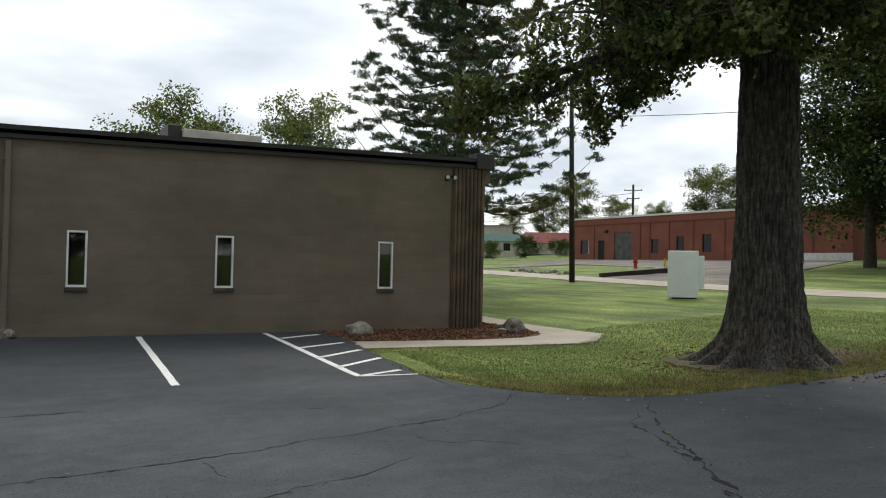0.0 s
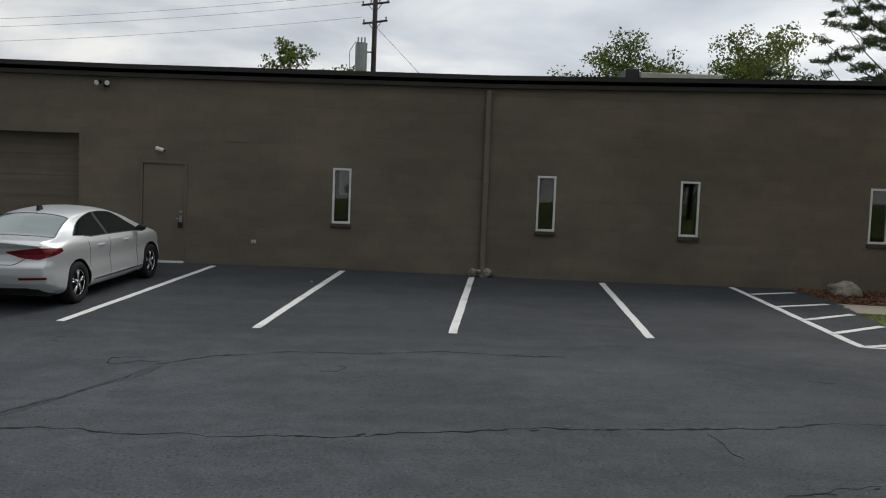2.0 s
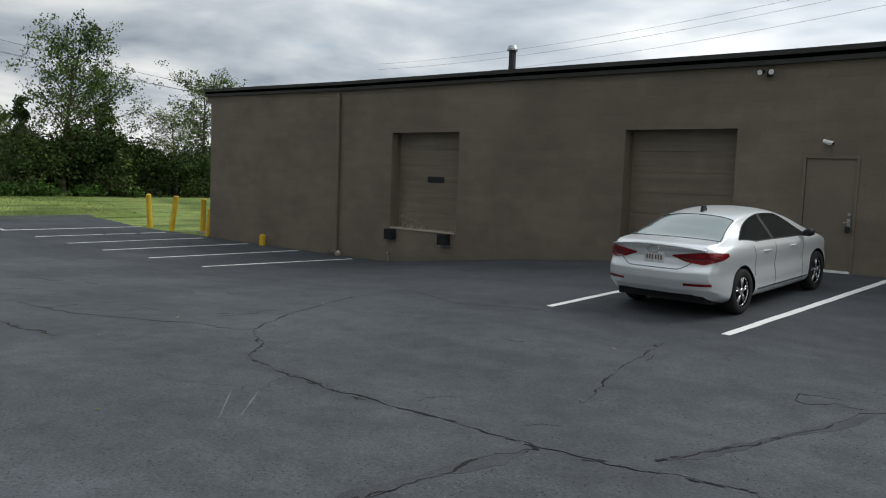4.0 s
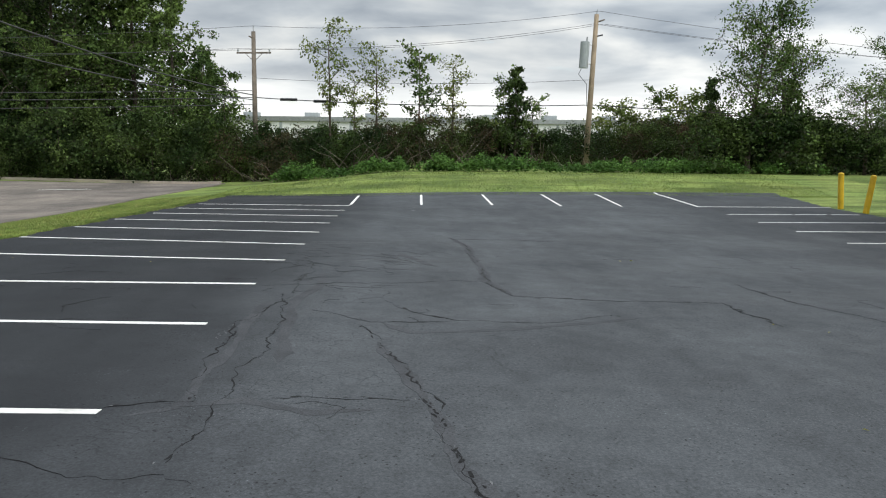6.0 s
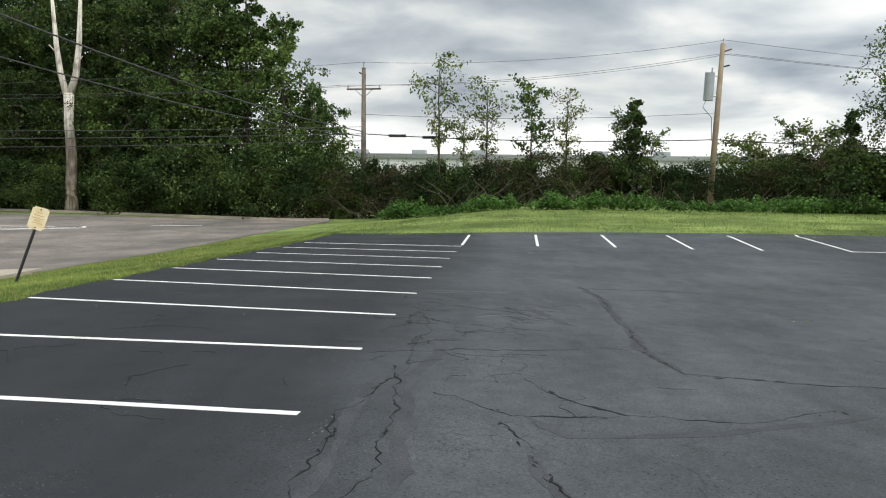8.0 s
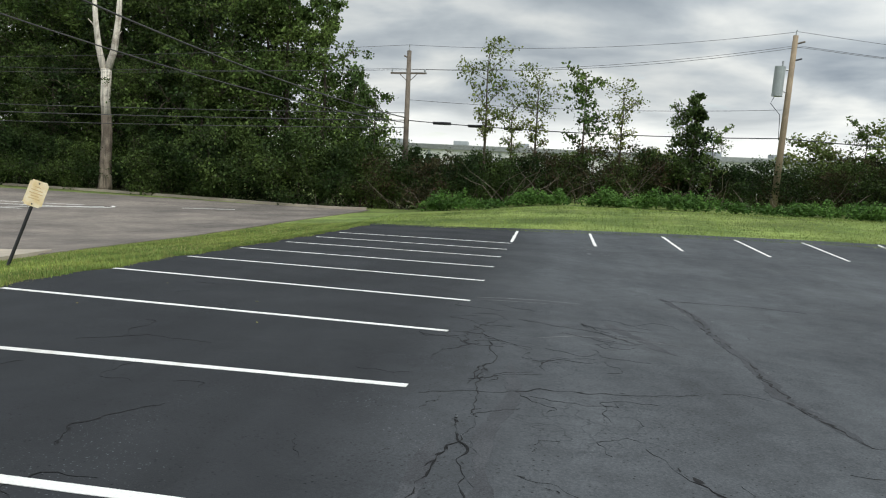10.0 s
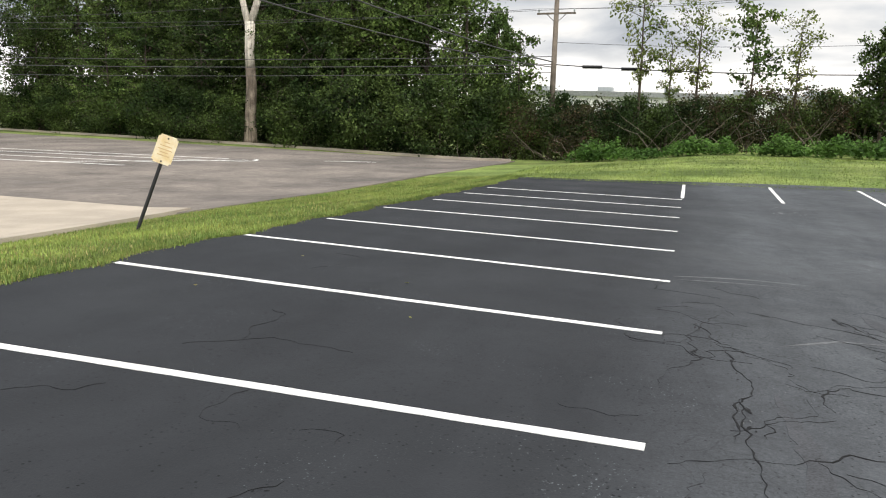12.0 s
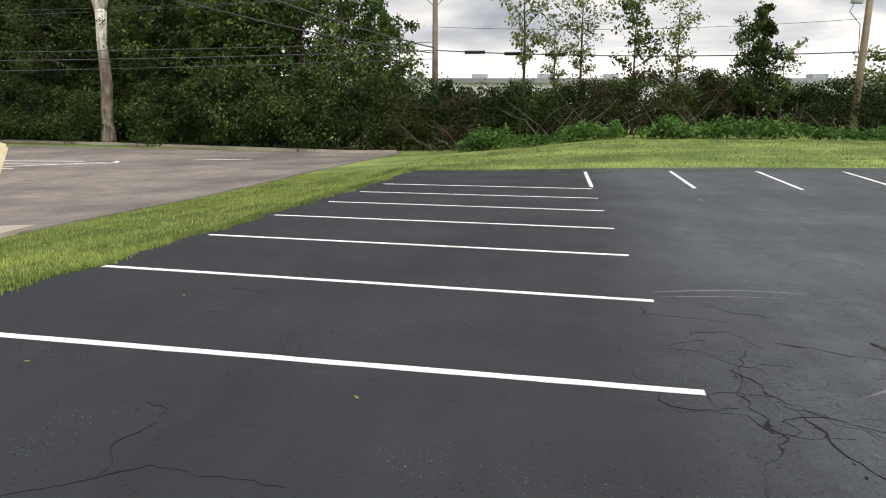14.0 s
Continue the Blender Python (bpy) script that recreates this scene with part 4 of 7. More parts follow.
# walk round the corner of the building, and the mulch bed
out_edge = [(5.25, 16.0), (6.8, 15.75), (8.3, 15.35), (9.9, 15.0), (10.7, 15.3), (11.75, 16.3), (11.9, 19.4), (12.4, 23), (12.6, 36)]
in_edge = [(5.42, 17.2), (6.7, 16.95), (8.4, 16.62), (9.6, 16.66), (10.3, 17.0), (10.8, 17.55), (11.3, 19.7), (11.3, 23), (11.4, 36)]
n_out = [p for a, b in zip(out_edge, out_edge[1:]) for p in [(a[0] + (b[0] - a[0]) * i / 6, a[1] + (b[1] - a[1]) * i / 6) for i in range(6)]] + [out_edge[-1]]
n_in = [p for a, b in zip(in_edge, in_edge[1:]) for p in [(a[0] + (b[0] - a[0]) * i / 6, a[1] + (b[1] - a[1]) * i / 6) for i in range(6)]] + [in_edge[-1]]
walkway = tagged(put("walkway", strip_mesh("walkway", n_out, n_in, 3, M_CONCRETE, 0.0)), "pale concrete walk around the mulch bed at the building corner", "walkway", kind="structure")
bed_in = [(5.6, 19.4)] * 7 + [(5.6 + 4.6 * i / 18, 19.4) for i in range(18)] + [(10.3, 19.45 + i * 0.45) for i in range(24)]
bed = tagged(put("mulch_bed", strip_mesh("mulch_bed", n_in[:len(bed_in)], bed_in[:len(n_in)], 8, M_MULCH, -0.01)), "bed of reddish-brown wood mulch along the wall", "mulch bed", kind="structure")


def chips(count, seed):
    rng = np.random.default_rng(seed)
    pts = []
    while len(pts) < count:
        x, y = rng.uniform(5.5, 11.2), rng.uniform(16.6, 21)
        lim = np.interp(x, [5.4, 6.7, 8.4, 9.6, 10.8, 11.3], [17.25, 17.0, 16.7, 16.72, 17.6, 19.7])
        if y > lim and (y < 19.4 or x > 10.35):
            pts.append((x, y, zg(x, y) + rng.uniform(0.0, 0.035)))
    v, f = leaves(pts, 0.075, 0.45, seed, flat=0.6)
    return mesh_from("mulch_chips", v, f, M_CHIP)


tagged(put("mulch_chips", chips(7000, 3)), "loose reddish-brown wood chips on the mulch bed", "mulch", kind="stuff")


def blades(name, count, where, mat, low, high, seed, label):
    """Grass blades, one thin bent triangle each, where `where(rng)` gives places."""
    rng = np.random.default_rng(seed)
    pts = np.array([where(rng) for _ in range(count)])
    ang, lean, h = rng.uniform(0, 6.283, count), rng.uniform(0, 0.7, count), rng.uniform(low, high, count)
    side = np.stack([np.cos(ang), np.sin(ang), np.zeros(count)], 1)
    ahead = np.stack([-np.sin(ang), np.cos(ang), np.zeros(count)], 1)
    w = rng.uniform(0.005, 0.011, count)[:, None] * (1 + high)
    tip = pts + ahead * (lean * h)[:, None] + np.stack([np.zeros(count), np.zeros(count), h], 1)
    verts = np.stack([pts - side * w, pts + side * w, tip], 1).reshape(-1, 3)
    tagged(put(name, mesh_from(name, verts, np.arange(count * 3).reshape(count, 3), mat)), label, "grass", kind="stuff")


def strip_place(rng):
    x = -12 - 30 * rng.random() ** 1.5
    y = rng.uniform(np.interp(x, [-42, -28, -12], [-9.3, -10.0, -8.2]), -5.0 - 0.04 * smooth(-42, -24, x) - 0.02)
    return x, y, zg(x, y) - 0.04


def strip_rim(rng):
    x = rng.uniform(-41, -9)
    y = -5.05 - 0.04 * smooth(-42, -24, x) + rng.normal() * 0.06 - 0.05 + 0.06 * math.sin(x * 1.7) + 0.05 * math.sin(x * 4.1)
    return x, y, zg(x, y) - 0.03


EDGE_X, EDGE_Y = [4.68, 4.72, 4.85, 5.05, 5.35, 5.8, 6.3, 6.9, 7.5, 11, 16, 26], [12.5, 11.6, 10.9, 10.4, 9.9, 9.45, 9.15, 9.0, 8.95, 9.02, 9.4, 10.6]


def lawn_front(rng):
    """The thin, worn grass along the asphalt and round the oak."""
    x = 4.7 + 12 * rng.random() ** 1.1
    y = np.interp(x, EDGE_X, EDGE_Y) - 0.04 + abs(rng.normal()) * 0.75
    return x, y, zg(x, y) - 0.002


def lawn_place(rng):
    u = rng.random() ** 1.4
    while True:
        x, y = 4.6 + 16 * rng.random() ** 1.3, 8.6 + 9 * rng.random() ** 1.2
        near = np.interp(y, [8.6, 12.55, 15.1, 17], [4.68, 4.68, 5.1, 5.3])
        walk_y = np.interp(x, [5.2, 8.3, 9.9, 11.7, 12], [16.0, 15.35, 15.0, 16.3, 40])
        if x > near - 0.03 and y < walk_y and y > np.interp(x, EDGE_X, EDGE_Y) - 0.05:
            return x, y, zg(x, y) - 0.012


def bank_place(rng):
    x, y = -40.2 - 9 * rng.random() ** 1.6, rng.uniform(-6, 23)
    return x, y, zg(x, y) - 0.04


soil_near, soil_far = [], []
for k in range(41):
    a = 2 * math.pi * k / 40
    r = 1.75 + 0.5 * noise.noise((math.cos(a) * 1.5, math.sin(a) * 1.5, 4)) + 0.16 * noise.noise((math.cos(a) * 6, math.sin(a) * 6, 1)) + 0.5 * max(0, math.cos(a + 0.5))
    soil_near.append((10.7 + 0.2 * math.cos(a), 10.75 + 0.2 * math.sin(a)))
    soil_far.append((10.7 + r * math.cos(a), 10.75 + r * math.sin(a)))
tagged(put("bare_soil", strip_mesh("bare_soil", soil_near, soil_far, 6, M_SOIL, 0.006, 0.09)), "bare brown soil and leaf litter around the oak", "soil", kind="structure")


def litter_place(rng):
    a, r = rng.uniform(0, 6.283), 0.7 + 1.9 * rng.random()
    x, y = 10.7 + r * math.cos(a), 10.75 + r * math.sin(a)
    return x, y, zg(x, y) + 0.005


v, f = leaves([litter_place(np.random.default_rng(k)) for k in range(900)], 0.09, 0.5, 3, flat=0.75)
tagged(put("leaf_litter", mesh_from("leaf_litter", v, f, M_CHIP)), "fallen brown leaves round the foot of the oak", "leaf litter", kind="stuff")
def fallen_place(rng):
    while True:
        x, y = (rng.uniform(-20, 8), rng.uniform(-4, 18)) if rng.random() < 0.6 else (rng.uniform(4.5, 12), rng.uniform(7.2, 9.6))
        if y < np.interp(x, [-20, 4.6, 4.7, 8, 12], [18, 18, 9.9, 8.9, 8.9]):
            return x, y, zg(x, y) + 0.012


v, f = leaves([fallen_place(np.random.default_rng(500 + k)) for k in range(70)], 0.055, 0.5, 7, flat=0.9)
tagged(put("fallen_leaves", mesh_from("fallen_leaves", v, f, M_DRY)), "few small dry leaves fallen on the asphalt", "leaf litter", kind="stuff")
blades("grass_blades", 75000, strip_place, M_BLADE, 0.03, 0.07, 1, "green grass blades on the strip beside the lot")
blades("edge_grass", 14000, strip_rim, M_BLADE, 0.05, 0.12, 2, "ragged grass fringe hanging over the asphalt edge")
blades("dry_strip_grass", 16000, strip_place, M_DRY, 0.03, 0.07, 15, "straw-coloured grass scattered over the strip beside the lot")
blades("dry_grass", 7000, strip_rim, M_DRY, 0.03, 0.08, 5, "dry straw-coloured grass along the asphalt edge")
blades("lawn_grass", 48000, lawn_place, M_BLADE, 0.018, 0.042, 3, "short green lawn blades around the oak")
blades("dry_lawn_grass", 19000, lawn_place, M_DRYLAWN, 0.015, 0.04, 6, "thin dry lawn blades around the oak")
blades("worn_lawn_grass", 30000, lawn_front, M_DRYLAWN, 0.025, 0.06, 16, "thin brown grass along the asphalt beside the oak")
blades("bank_grass", 40000, bank_place, M_BLADE, 0.04, 0.1, 4, "green grass on the bank behind the lot")

# street and neighbouring drive beyond the lawn
street_near = dense([(24.5, 8), (25.6, 18.0), (25.4, 21.5), (25.9, 26.2), (27.8, 37.2), (30.5, 51.3), (38, 85), (46, 120)], 3)
street_far = dense([(27.5, 8), (28.2, 18.0), (28.2, 21.5), (28.6, 26.2), (30.4, 37.2), (33.4, 51.3), (41, 85), (49, 120)], 3)
k = min(len(street_near), len(street_far))
tagged(put("street", strip_mesh("street", street_near[:k], street_far[:k], 3, M_CONCRETE, 0.0)), "narrow pale concrete street beyond the lawn", "road", kind="structure")
drive_near = dense([(28.6, 27.2), (30.6, 38.0), (36, 39.5), (43, 46.5), (46, 60), (36, 60)], 3)
drive_far = [(57.5, 40 + 36 * i / (len(drive_near) - 1)) for i in range(len(drive_near))]
tagged(put("drive", strip_mesh("drive", drive_near, drive_far, 8, M_OLD_ASPHALT, 0.01)), "grey asphalt drive in front of the brick building", "road", kind="structure")


# ---- the brown building ----
WALL_Y, WALL_END, WALL_BACK, DEEP = 19.508, 10.25, -29.4, 46.0
ROOF_LINE = ([-29.4, -22, -9, -1, 10.25], [4.56, 4.45, 4.40, 4.45, 4.70])
WINDOWS = [(-4.40, -4.0), (0.0, 0.405), (3.07, 3.49), (7.13, 7.55)]
DOOR, DOCK1, DOCK2 = (-8.55, -7.54, 0.24, 2.40), (-19.9, -17.36, 0.26, 2.93), (-12.42, -9.88, 0.18, 2.93)
OPENINGS = [(a, b, 1.195, 2.395) for a, b in WINDOWS] + [DOOR, DOCK1, DOCK2]


def roof_z(x):
    return float(np.interp(x, *ROOF_LINE))


def front_wall():
    """The long wall, 0.2 thick, with its openings cut through."""
    xs = sorted({WALL_BACK, WALL_END, -22.0, -9.0, -1.0} | {v for o in OPENINGS for v in o[:2]})
    zs = sorted({-1.2, 4.1} | {v for o in OPENINGS for v in o[2:]})
    bm = bmesh.new()
    for x0, x1 in zip(xs, xs[1:]):
        for z0, z1 in zip(zs, zs[1:]):
            mx, mz = (x0 + x1) / 2, (z0 + z1) / 2
            if not any(o[0] < mx < o[1] and o[2] < mz < o[3] for o in OPENINGS):
                cuboid(x0, x1, WALL_Y, WALL_Y + 0.2, z0, z1, bm=bm)
    bmesh.ops.remove_doubles(bm, verts=bm.verts, dist=1e-4)
    seen = {}
    for f in bm.faces:
        seen.setdefault(tuple(round(c, 3) for c in f.calc_center_median()), []).append(f)
    bmesh.ops.delete(bm, geom=[f for fs in seen.values() if len(fs) > 1 for f in fs], context="FACES")
    return bm


wall_front = tagged(part("wall_front", front_wall(), M_WALL_ALL), "long brown-painted concrete block wall of the building", "wall", kind="structure")
for name, args in (("wall_end", (WALL_END - 0.2, WALL_END, WALL_Y + 0.2, DEEP, -0.6, 4.3)), ("wall_back", (WALL_BACK, WALL_BACK + 0.2, WALL_Y + 0.2, DEEP, -1.2, 4.1)),
                   ("wall_rear", (WALL_BACK + 0.2, WALL_END - 0.2, DEEP - 0.2, DEEP, -1.2, 4.1))):
    tagged(part(name, cuboid(*args), M_WALL_ALL), "brown-painted block wall of the building", "wall", kind="structure")
tagged(part("floor", cuboid(WALL_BACK + 0.2, WALL_END - 0.2, WALL_Y + 0.2, DEEP - 0.2, -0.2, 0.2), M_DARK), "dark floor inside the building", "floor", kind="structure")


def roof():
    bm = bmesh.new()
    cols = [-29.65, -22, -9, -1, 10.42]
    for y0, y1, drop in ((WALL_Y - 0.1, WALL_Y + 0.35, 0.0), (WALL_Y + 0.35, DEEP + 0.1, 0.18)):
        for x0, x1 in zip(cols, cols[1:]):
            vs = []
            for x in (x0, x1):
                top = roof_z(x) - drop
                for y in (y0, y1):
                    vs += [bm.verts.new((x, y, top)), bm.verts.new((x, y, top - 0.16 if not drop else top - 0.1))]
            a, a2, b, b2, c, c2, d, d2 = vs
            for f in ((a, c, d, b), (a2, b2, d2, c2), (a, a2, c2, c), (b, d, d2, b2)):
                bm.faces.new(f)
    bmesh.ops.recalc_face_normals(bm, faces=bm.faces)
    return bm


tagged(part("ceiling", roof(), M_ROOF), "flat grey membrane roof of the building", "roof", kind="structure")


def edge_board(name, z_hi, z_lo, out, mat, parent=None):
    """One board of the roof edge, following its slight slope."""
    bm = bmesh.new()
    cols = [-29.66, -22, -9, -1, 10.43]
    ring = []
    for x in cols:
        t = roof_z(x)
        ring.append([bm.verts.new((x, y, t + z if z is not None else 4.06)) for y, z in ((WALL_Y - out, z_hi), (WALL_Y - out, z_lo), (WALL_Y - 0.004, z_lo), (WALL_Y - 0.004, z_hi))])
    for a, b in zip(ring, ring[1:]):
        for k in range(4):
            bm.faces.new((a[k], a[(k + 1) % 4], b[(k + 1) % 4], b[k]))
    bm.faces.new(ring[0])
    bm.faces.new(ring[-1][::-1])
    bmesh.ops.recalc_face_normals(bm, faces=bm.faces)
    return part(name, bm, mat, parent)


fascia = tagged(edge_board("trim", 0.012, -0.085, 0.16, M_FASCIA), "dark brown metal roof edge trim", "trim", kind="structure")
edge_board("gutter_board", -0.087, -0.25, 0.1, M_FASCIA, fascia)
edge_board("frieze_board", -0.252, None, 0.0055, M_WALL_ALL, fascia)
part("corner_cap", cuboid(9.9, 10.46, WALL_Y - 0.2, WALL_Y + 0.3, 4.42, 4.84, 0.02), M_FASCIA, fascia, "dark sheet-metal corner cap")


def ribs():
    n = 8
    for k in range(n):
        x = 9.27 + (k + 0.5) * 0.97 / n
        bm = tube([(x, WALL_Y - 0.035, 0.1), (x, WALL_Y - 0.035, roof_z(x) - 0.26)], 0.047, 8)
        part("rib", bm, M_RIB, wall_front, "vertical reddish-brown fluted rib" if k == 0 else "", smooth=False)
    part("rib_backing", cuboid(9.25, 10.26, WALL_Y - 0.03, WALL_Y - 0.003, 0.1, 4.38), M_RIB, wall_front)


ribs()


def window(x0, x1, k):
    z0, z1, y = 1.2, 2.39, WALL_Y
    ob = thing("window_%d" % k, "narrow vertical window with white frame in the brown wall", "window", ((x0 + x1) / 2, y, z0), kind="structure")
    inv = ob.matrix_basis.inverted()

    def local(bm):
        bmesh.ops.transform(bm, matrix=inv, verts=bm.verts)
        return bm
    bm = cuboid(x0 + 0.003, x0 + 0.045, y - 0.012, y + 0.07, z0, z1, 0.006)
    cuboid(x1 - 0.045, x1 - 0.003, y - 0.012, y + 0.07, z0, z1, 0.006, bm)
    cuboid(x0 + 0.046, x1 - 0.046, y - 0.012, y + 0.07, z1 - 0.045, z1, 0.006, bm)
    cuboid(x0 + 0.046, x1 - 0.046, y - 0.012, y + 0.07, z0, z0 + 0.05, 0.006, bm)
    part("window_frame", local(bm), M_WHITE, ob)
    part("pane", local(cuboid(x0 + 0.046, x1 - 0.046, y + 0.03, y + 0.036, z0 + 0.051, z1 - 0.046)), M_GLASS, ob)
    part("window_sill", local(cuboid(x0 - 0.02, x1 + 0.02, y - 0.06, y + 0.05, z0 - 0.085, z0 - 0.004, 0.008)), M_SILL, ob, "brown brick sill")
    # pale panel added inside to paint the bright reflection on this pane
    if k == 1:
        part("blind", local(cuboid(x0 + 0.12, x1 - 0.06, y + 0.16, y + 0.17, z0 + 0.62, z1 - 0.05)), M_CREAM, ob, "added pale panel standing in for a reflection in the glass")


for k, (a, b) in enumerate(WINDOWS):
    window(a, b, k + 1)


def personnel_door():
    x0, x1, z0, z1 = DOOR
    y = WALL_Y
    ob = thing("door_1", "closed flush steel door painted brown like the wall", "door", ((x0 + x1) / 2, y, z0), kind="structure")
    inv = ob.matrix_basis.inverted()

    def local(bm):
        bmesh.ops.transform(bm, matrix=inv, verts=bm.verts)
        return bm
    bm = cuboid(x0 + 0.002, x0 + 0.055, y - 0.015, y + 0.1, z0, z1 - 0.002, 0.004)
    cuboid(x1 - 0.055, x1 - 0.002, y - 0.015, y + 0.1, z0, z1 - 0.002, 0.004, bm)
    cuboid(x0 + 0.056, x1 - 0.056, y - 0.015, y + 0.1, z1 - 0.055, z1 - 0.002, 0.004, bm)
    part("door_frame", local(bm), M_DOORPAINT, ob)
    part("door_leaf", local(cuboid(x0 + 0.06, x1 - 0.06, y + 0.018, y + 0.06, z0 + 0.02, z1 - 0.06, 0.003)), M_DOORPAINT, ob)
    part("threshold", local(cuboid(x0 + 0.03, x1 - 0.03, y - 0.1, y + 0.1, z0 - 0.03, z0 + 0.015, 0.004)), M_WHITE, ob, "pale worn threshold")
    part("lock_plate", local(cuboid(x1 - 0.15, x1 - 0.09, y - 0.005, y + 0.017, z0 + 0.83, z0 + 1.0, 0.006)), M_METAL, ob, "steel lock plate")
    part("door_handle", local(tube([(x1 - 0.12, y + 0.01, z0 + 0.93), (x1 - 0.12, y - 0.06, z0 + 0.93), (x1 - 0.2, y - 0.06, z0 + 0.93)], 0.013, 8)), M_METAL, ob, "steel lever handle")
    part("lock_box", local(cuboid(x1 - 0.155, x1 - 0.085, y - 0.1, y - 0.03, z0 + 0.74, z0 + 0.86, 0.01)), M_BLACK, ob, "small dark lock box")
    part("deadbolt", local(tube([(x1 - 0.12, y + 0.017, z0 + 1.08), (x1 - 0.12, y - 0.012, z0 + 1.08)], 0.03, 12)), M_METAL, ob)


personnel_door()


def rollup(dims, k, panels, lite):
    x0, x1, z0, z1 = dims
    y = WALL_Y + 0.34
    ob = thing("dock_door", "closed sectional dock door painted brown" + (" with a small dark window" if lite else " behind the parked car"), "dock door", ((x0 + x1) / 2, y, z0), kind="structure")
    inv = ob.matrix_basis.inverted()

    def local(bm):
        bmesh.ops.transform(bm, matrix=inv, verts=bm.verts)
        return bm
    h = (z1 - z0) / panels
    for i in range(panels):
        bm = cuboid(x0 + 0.005, x1 - 0.005, y, y + 0.04, z0 + i * h + 0.0025, z0 + (i + 1) * h - 0.0025, 0.004)
        for g in range(1, 4):
            cuboid(x0 + 0.01, x1 - 0.01, y - 0.004, y - 0.0005, z0 + (i + g / 4) * h - 0.05, z0 + (i + g / 4) * h + 0.02, 0.0, bm)
        part("door_panel", local(bm), M_ROLLUP, ob)
    for xa, xb, za, zb in ((x0 - 0.1, x0 + 0.004, z0 - 0.06, z1 + 0.1), (x1 - 0.004, x1 + 0.1, z0 - 0.06, z1 + 0.1), (x0 + 0.004, x1 - 0.004, z1 - 0.004, z1 + 0.1)):
        part("jamb", local(cuboid(xa, xb, WALL_Y + 0.201, y + 0.06, za, zb)), M_DOORPAINT, ob)
    if lite:
        part("door_lite", local(cuboid(-18.76, -18.14, y - 0.03, y - 0.01, 1.57, 1.73, 0.01)), M_BLACK, ob, "small dark window")
        verts, faces = [], []
        for _ in range(46):
            u = random.random() ** 2
            cx, cz, r = x0 + 0.15 + 1.0 * u * random.random(), z0 + 0.02 + 0.36 * random.random() ** 1.8 * (1 - 0.6 * u), random.uniform(0.01, 0.05)
            n = len(verts)
            verts += [(cx + r * math.cos(k * 1.047) * random.uniform(0.5, 1.4), y - 0.006, cz + r * 0.55 * math.sin(k * 1.047) * random.uniform(0.5, 1.4)) for k in range(6)]
            faces.append(tuple(range(n, n + 6)))
        me = mesh_from("worn_paint", [tuple(inv @ Vector(v)) for v in verts], faces, M_SCUFF)
        put("worn_paint", me, ob, "pale scuffs where the paint has worn")
        part("dock_lip", local(cuboid(x0 + 0.05, x1 - 0.05, WALL_Y - 0.03, WALL_Y + 0.33, z0 - 0.05, z0 - 0.001, 0.006)), M_CONCRETE, ob, "chipped pale steel lip")


rollup(DOCK1, 1, 6, True)
rollup(DOCK2, 2, 6, False)
for x in (-19.78, -17.7):
    ob = thing("dock_bumper", "black rubber dock bumper on a steel bracket", "dock bumper", (x, WALL_Y, 0.03), group="dock bumpers")
    for k in range(4):
        part("rubber_pad", cuboid(-0.16 + k * 0.081, -0.16 + k * 0.081 + 0.077, -0.2, -0.01, -0.13, 0.17, 0.012), M_RUBBER, ob)
    part("bracket", cuboid(-0.19, 0.19, -0.11, -0.02, -0.16, -0.132), M_METAL, ob)


def downspout(x, z_hi, z_lo, mat, splash):
    ob = thing("downspout", "brown-painted rain downspout strapped to the block wall", "downspout", (x, WALL_Y, z_lo), group="downspouts")
    h = z_hi - z_lo
    part("pipe", cuboid(-0.055, 0.055, -0.11, -0.025, 0.15, h, 0.015), mat, ob)
    part("pipe_shoe", tube([(0, -0.07, 0.17), (0, -0.1, 0.08), (-0.02, -0.22, 0.04)], 0.06, 10), mat, ob)
    for z in (0.5, h * 0.5, h - 0.4):
        part("strap", cuboid(-0.075, 0.075, -0.116, -0.004, z, z + 0.035, 0.004), mat, ob)
    if splash:
        b = thing("splash_stones", "small heap of broken brown stones under the downspout", "stones", (x, WALL_Y - 0.17, z_lo))
        for k in range(13):
            bm = bmesh.new()
            bmesh.ops.create_icosphere(bm, subdivisions=1, radius=random.uniform(0.06, 0.12))
            for v in bm.verts:
                v.co *= random.uniform(0.75, 1.2)
                v.co += Vector((0, 0, 0.02))
            bmesh.ops.translate(bm, vec=(random.uniform(-0.24, 0.26), random.uniform(-0.12, 0.08), random.uniform(-0.02, 0.05)), verts=bm.verts)
            part("stone", bm, M_ROCKPALE if k % 3 == 0 else M_ROCKDARK, b)


downspout(-1.12, 4.15, 0.22, M_DOORPAINT, True)
downspout(-22.2, 4.14, -0.78, M_DOORPAINT, True)


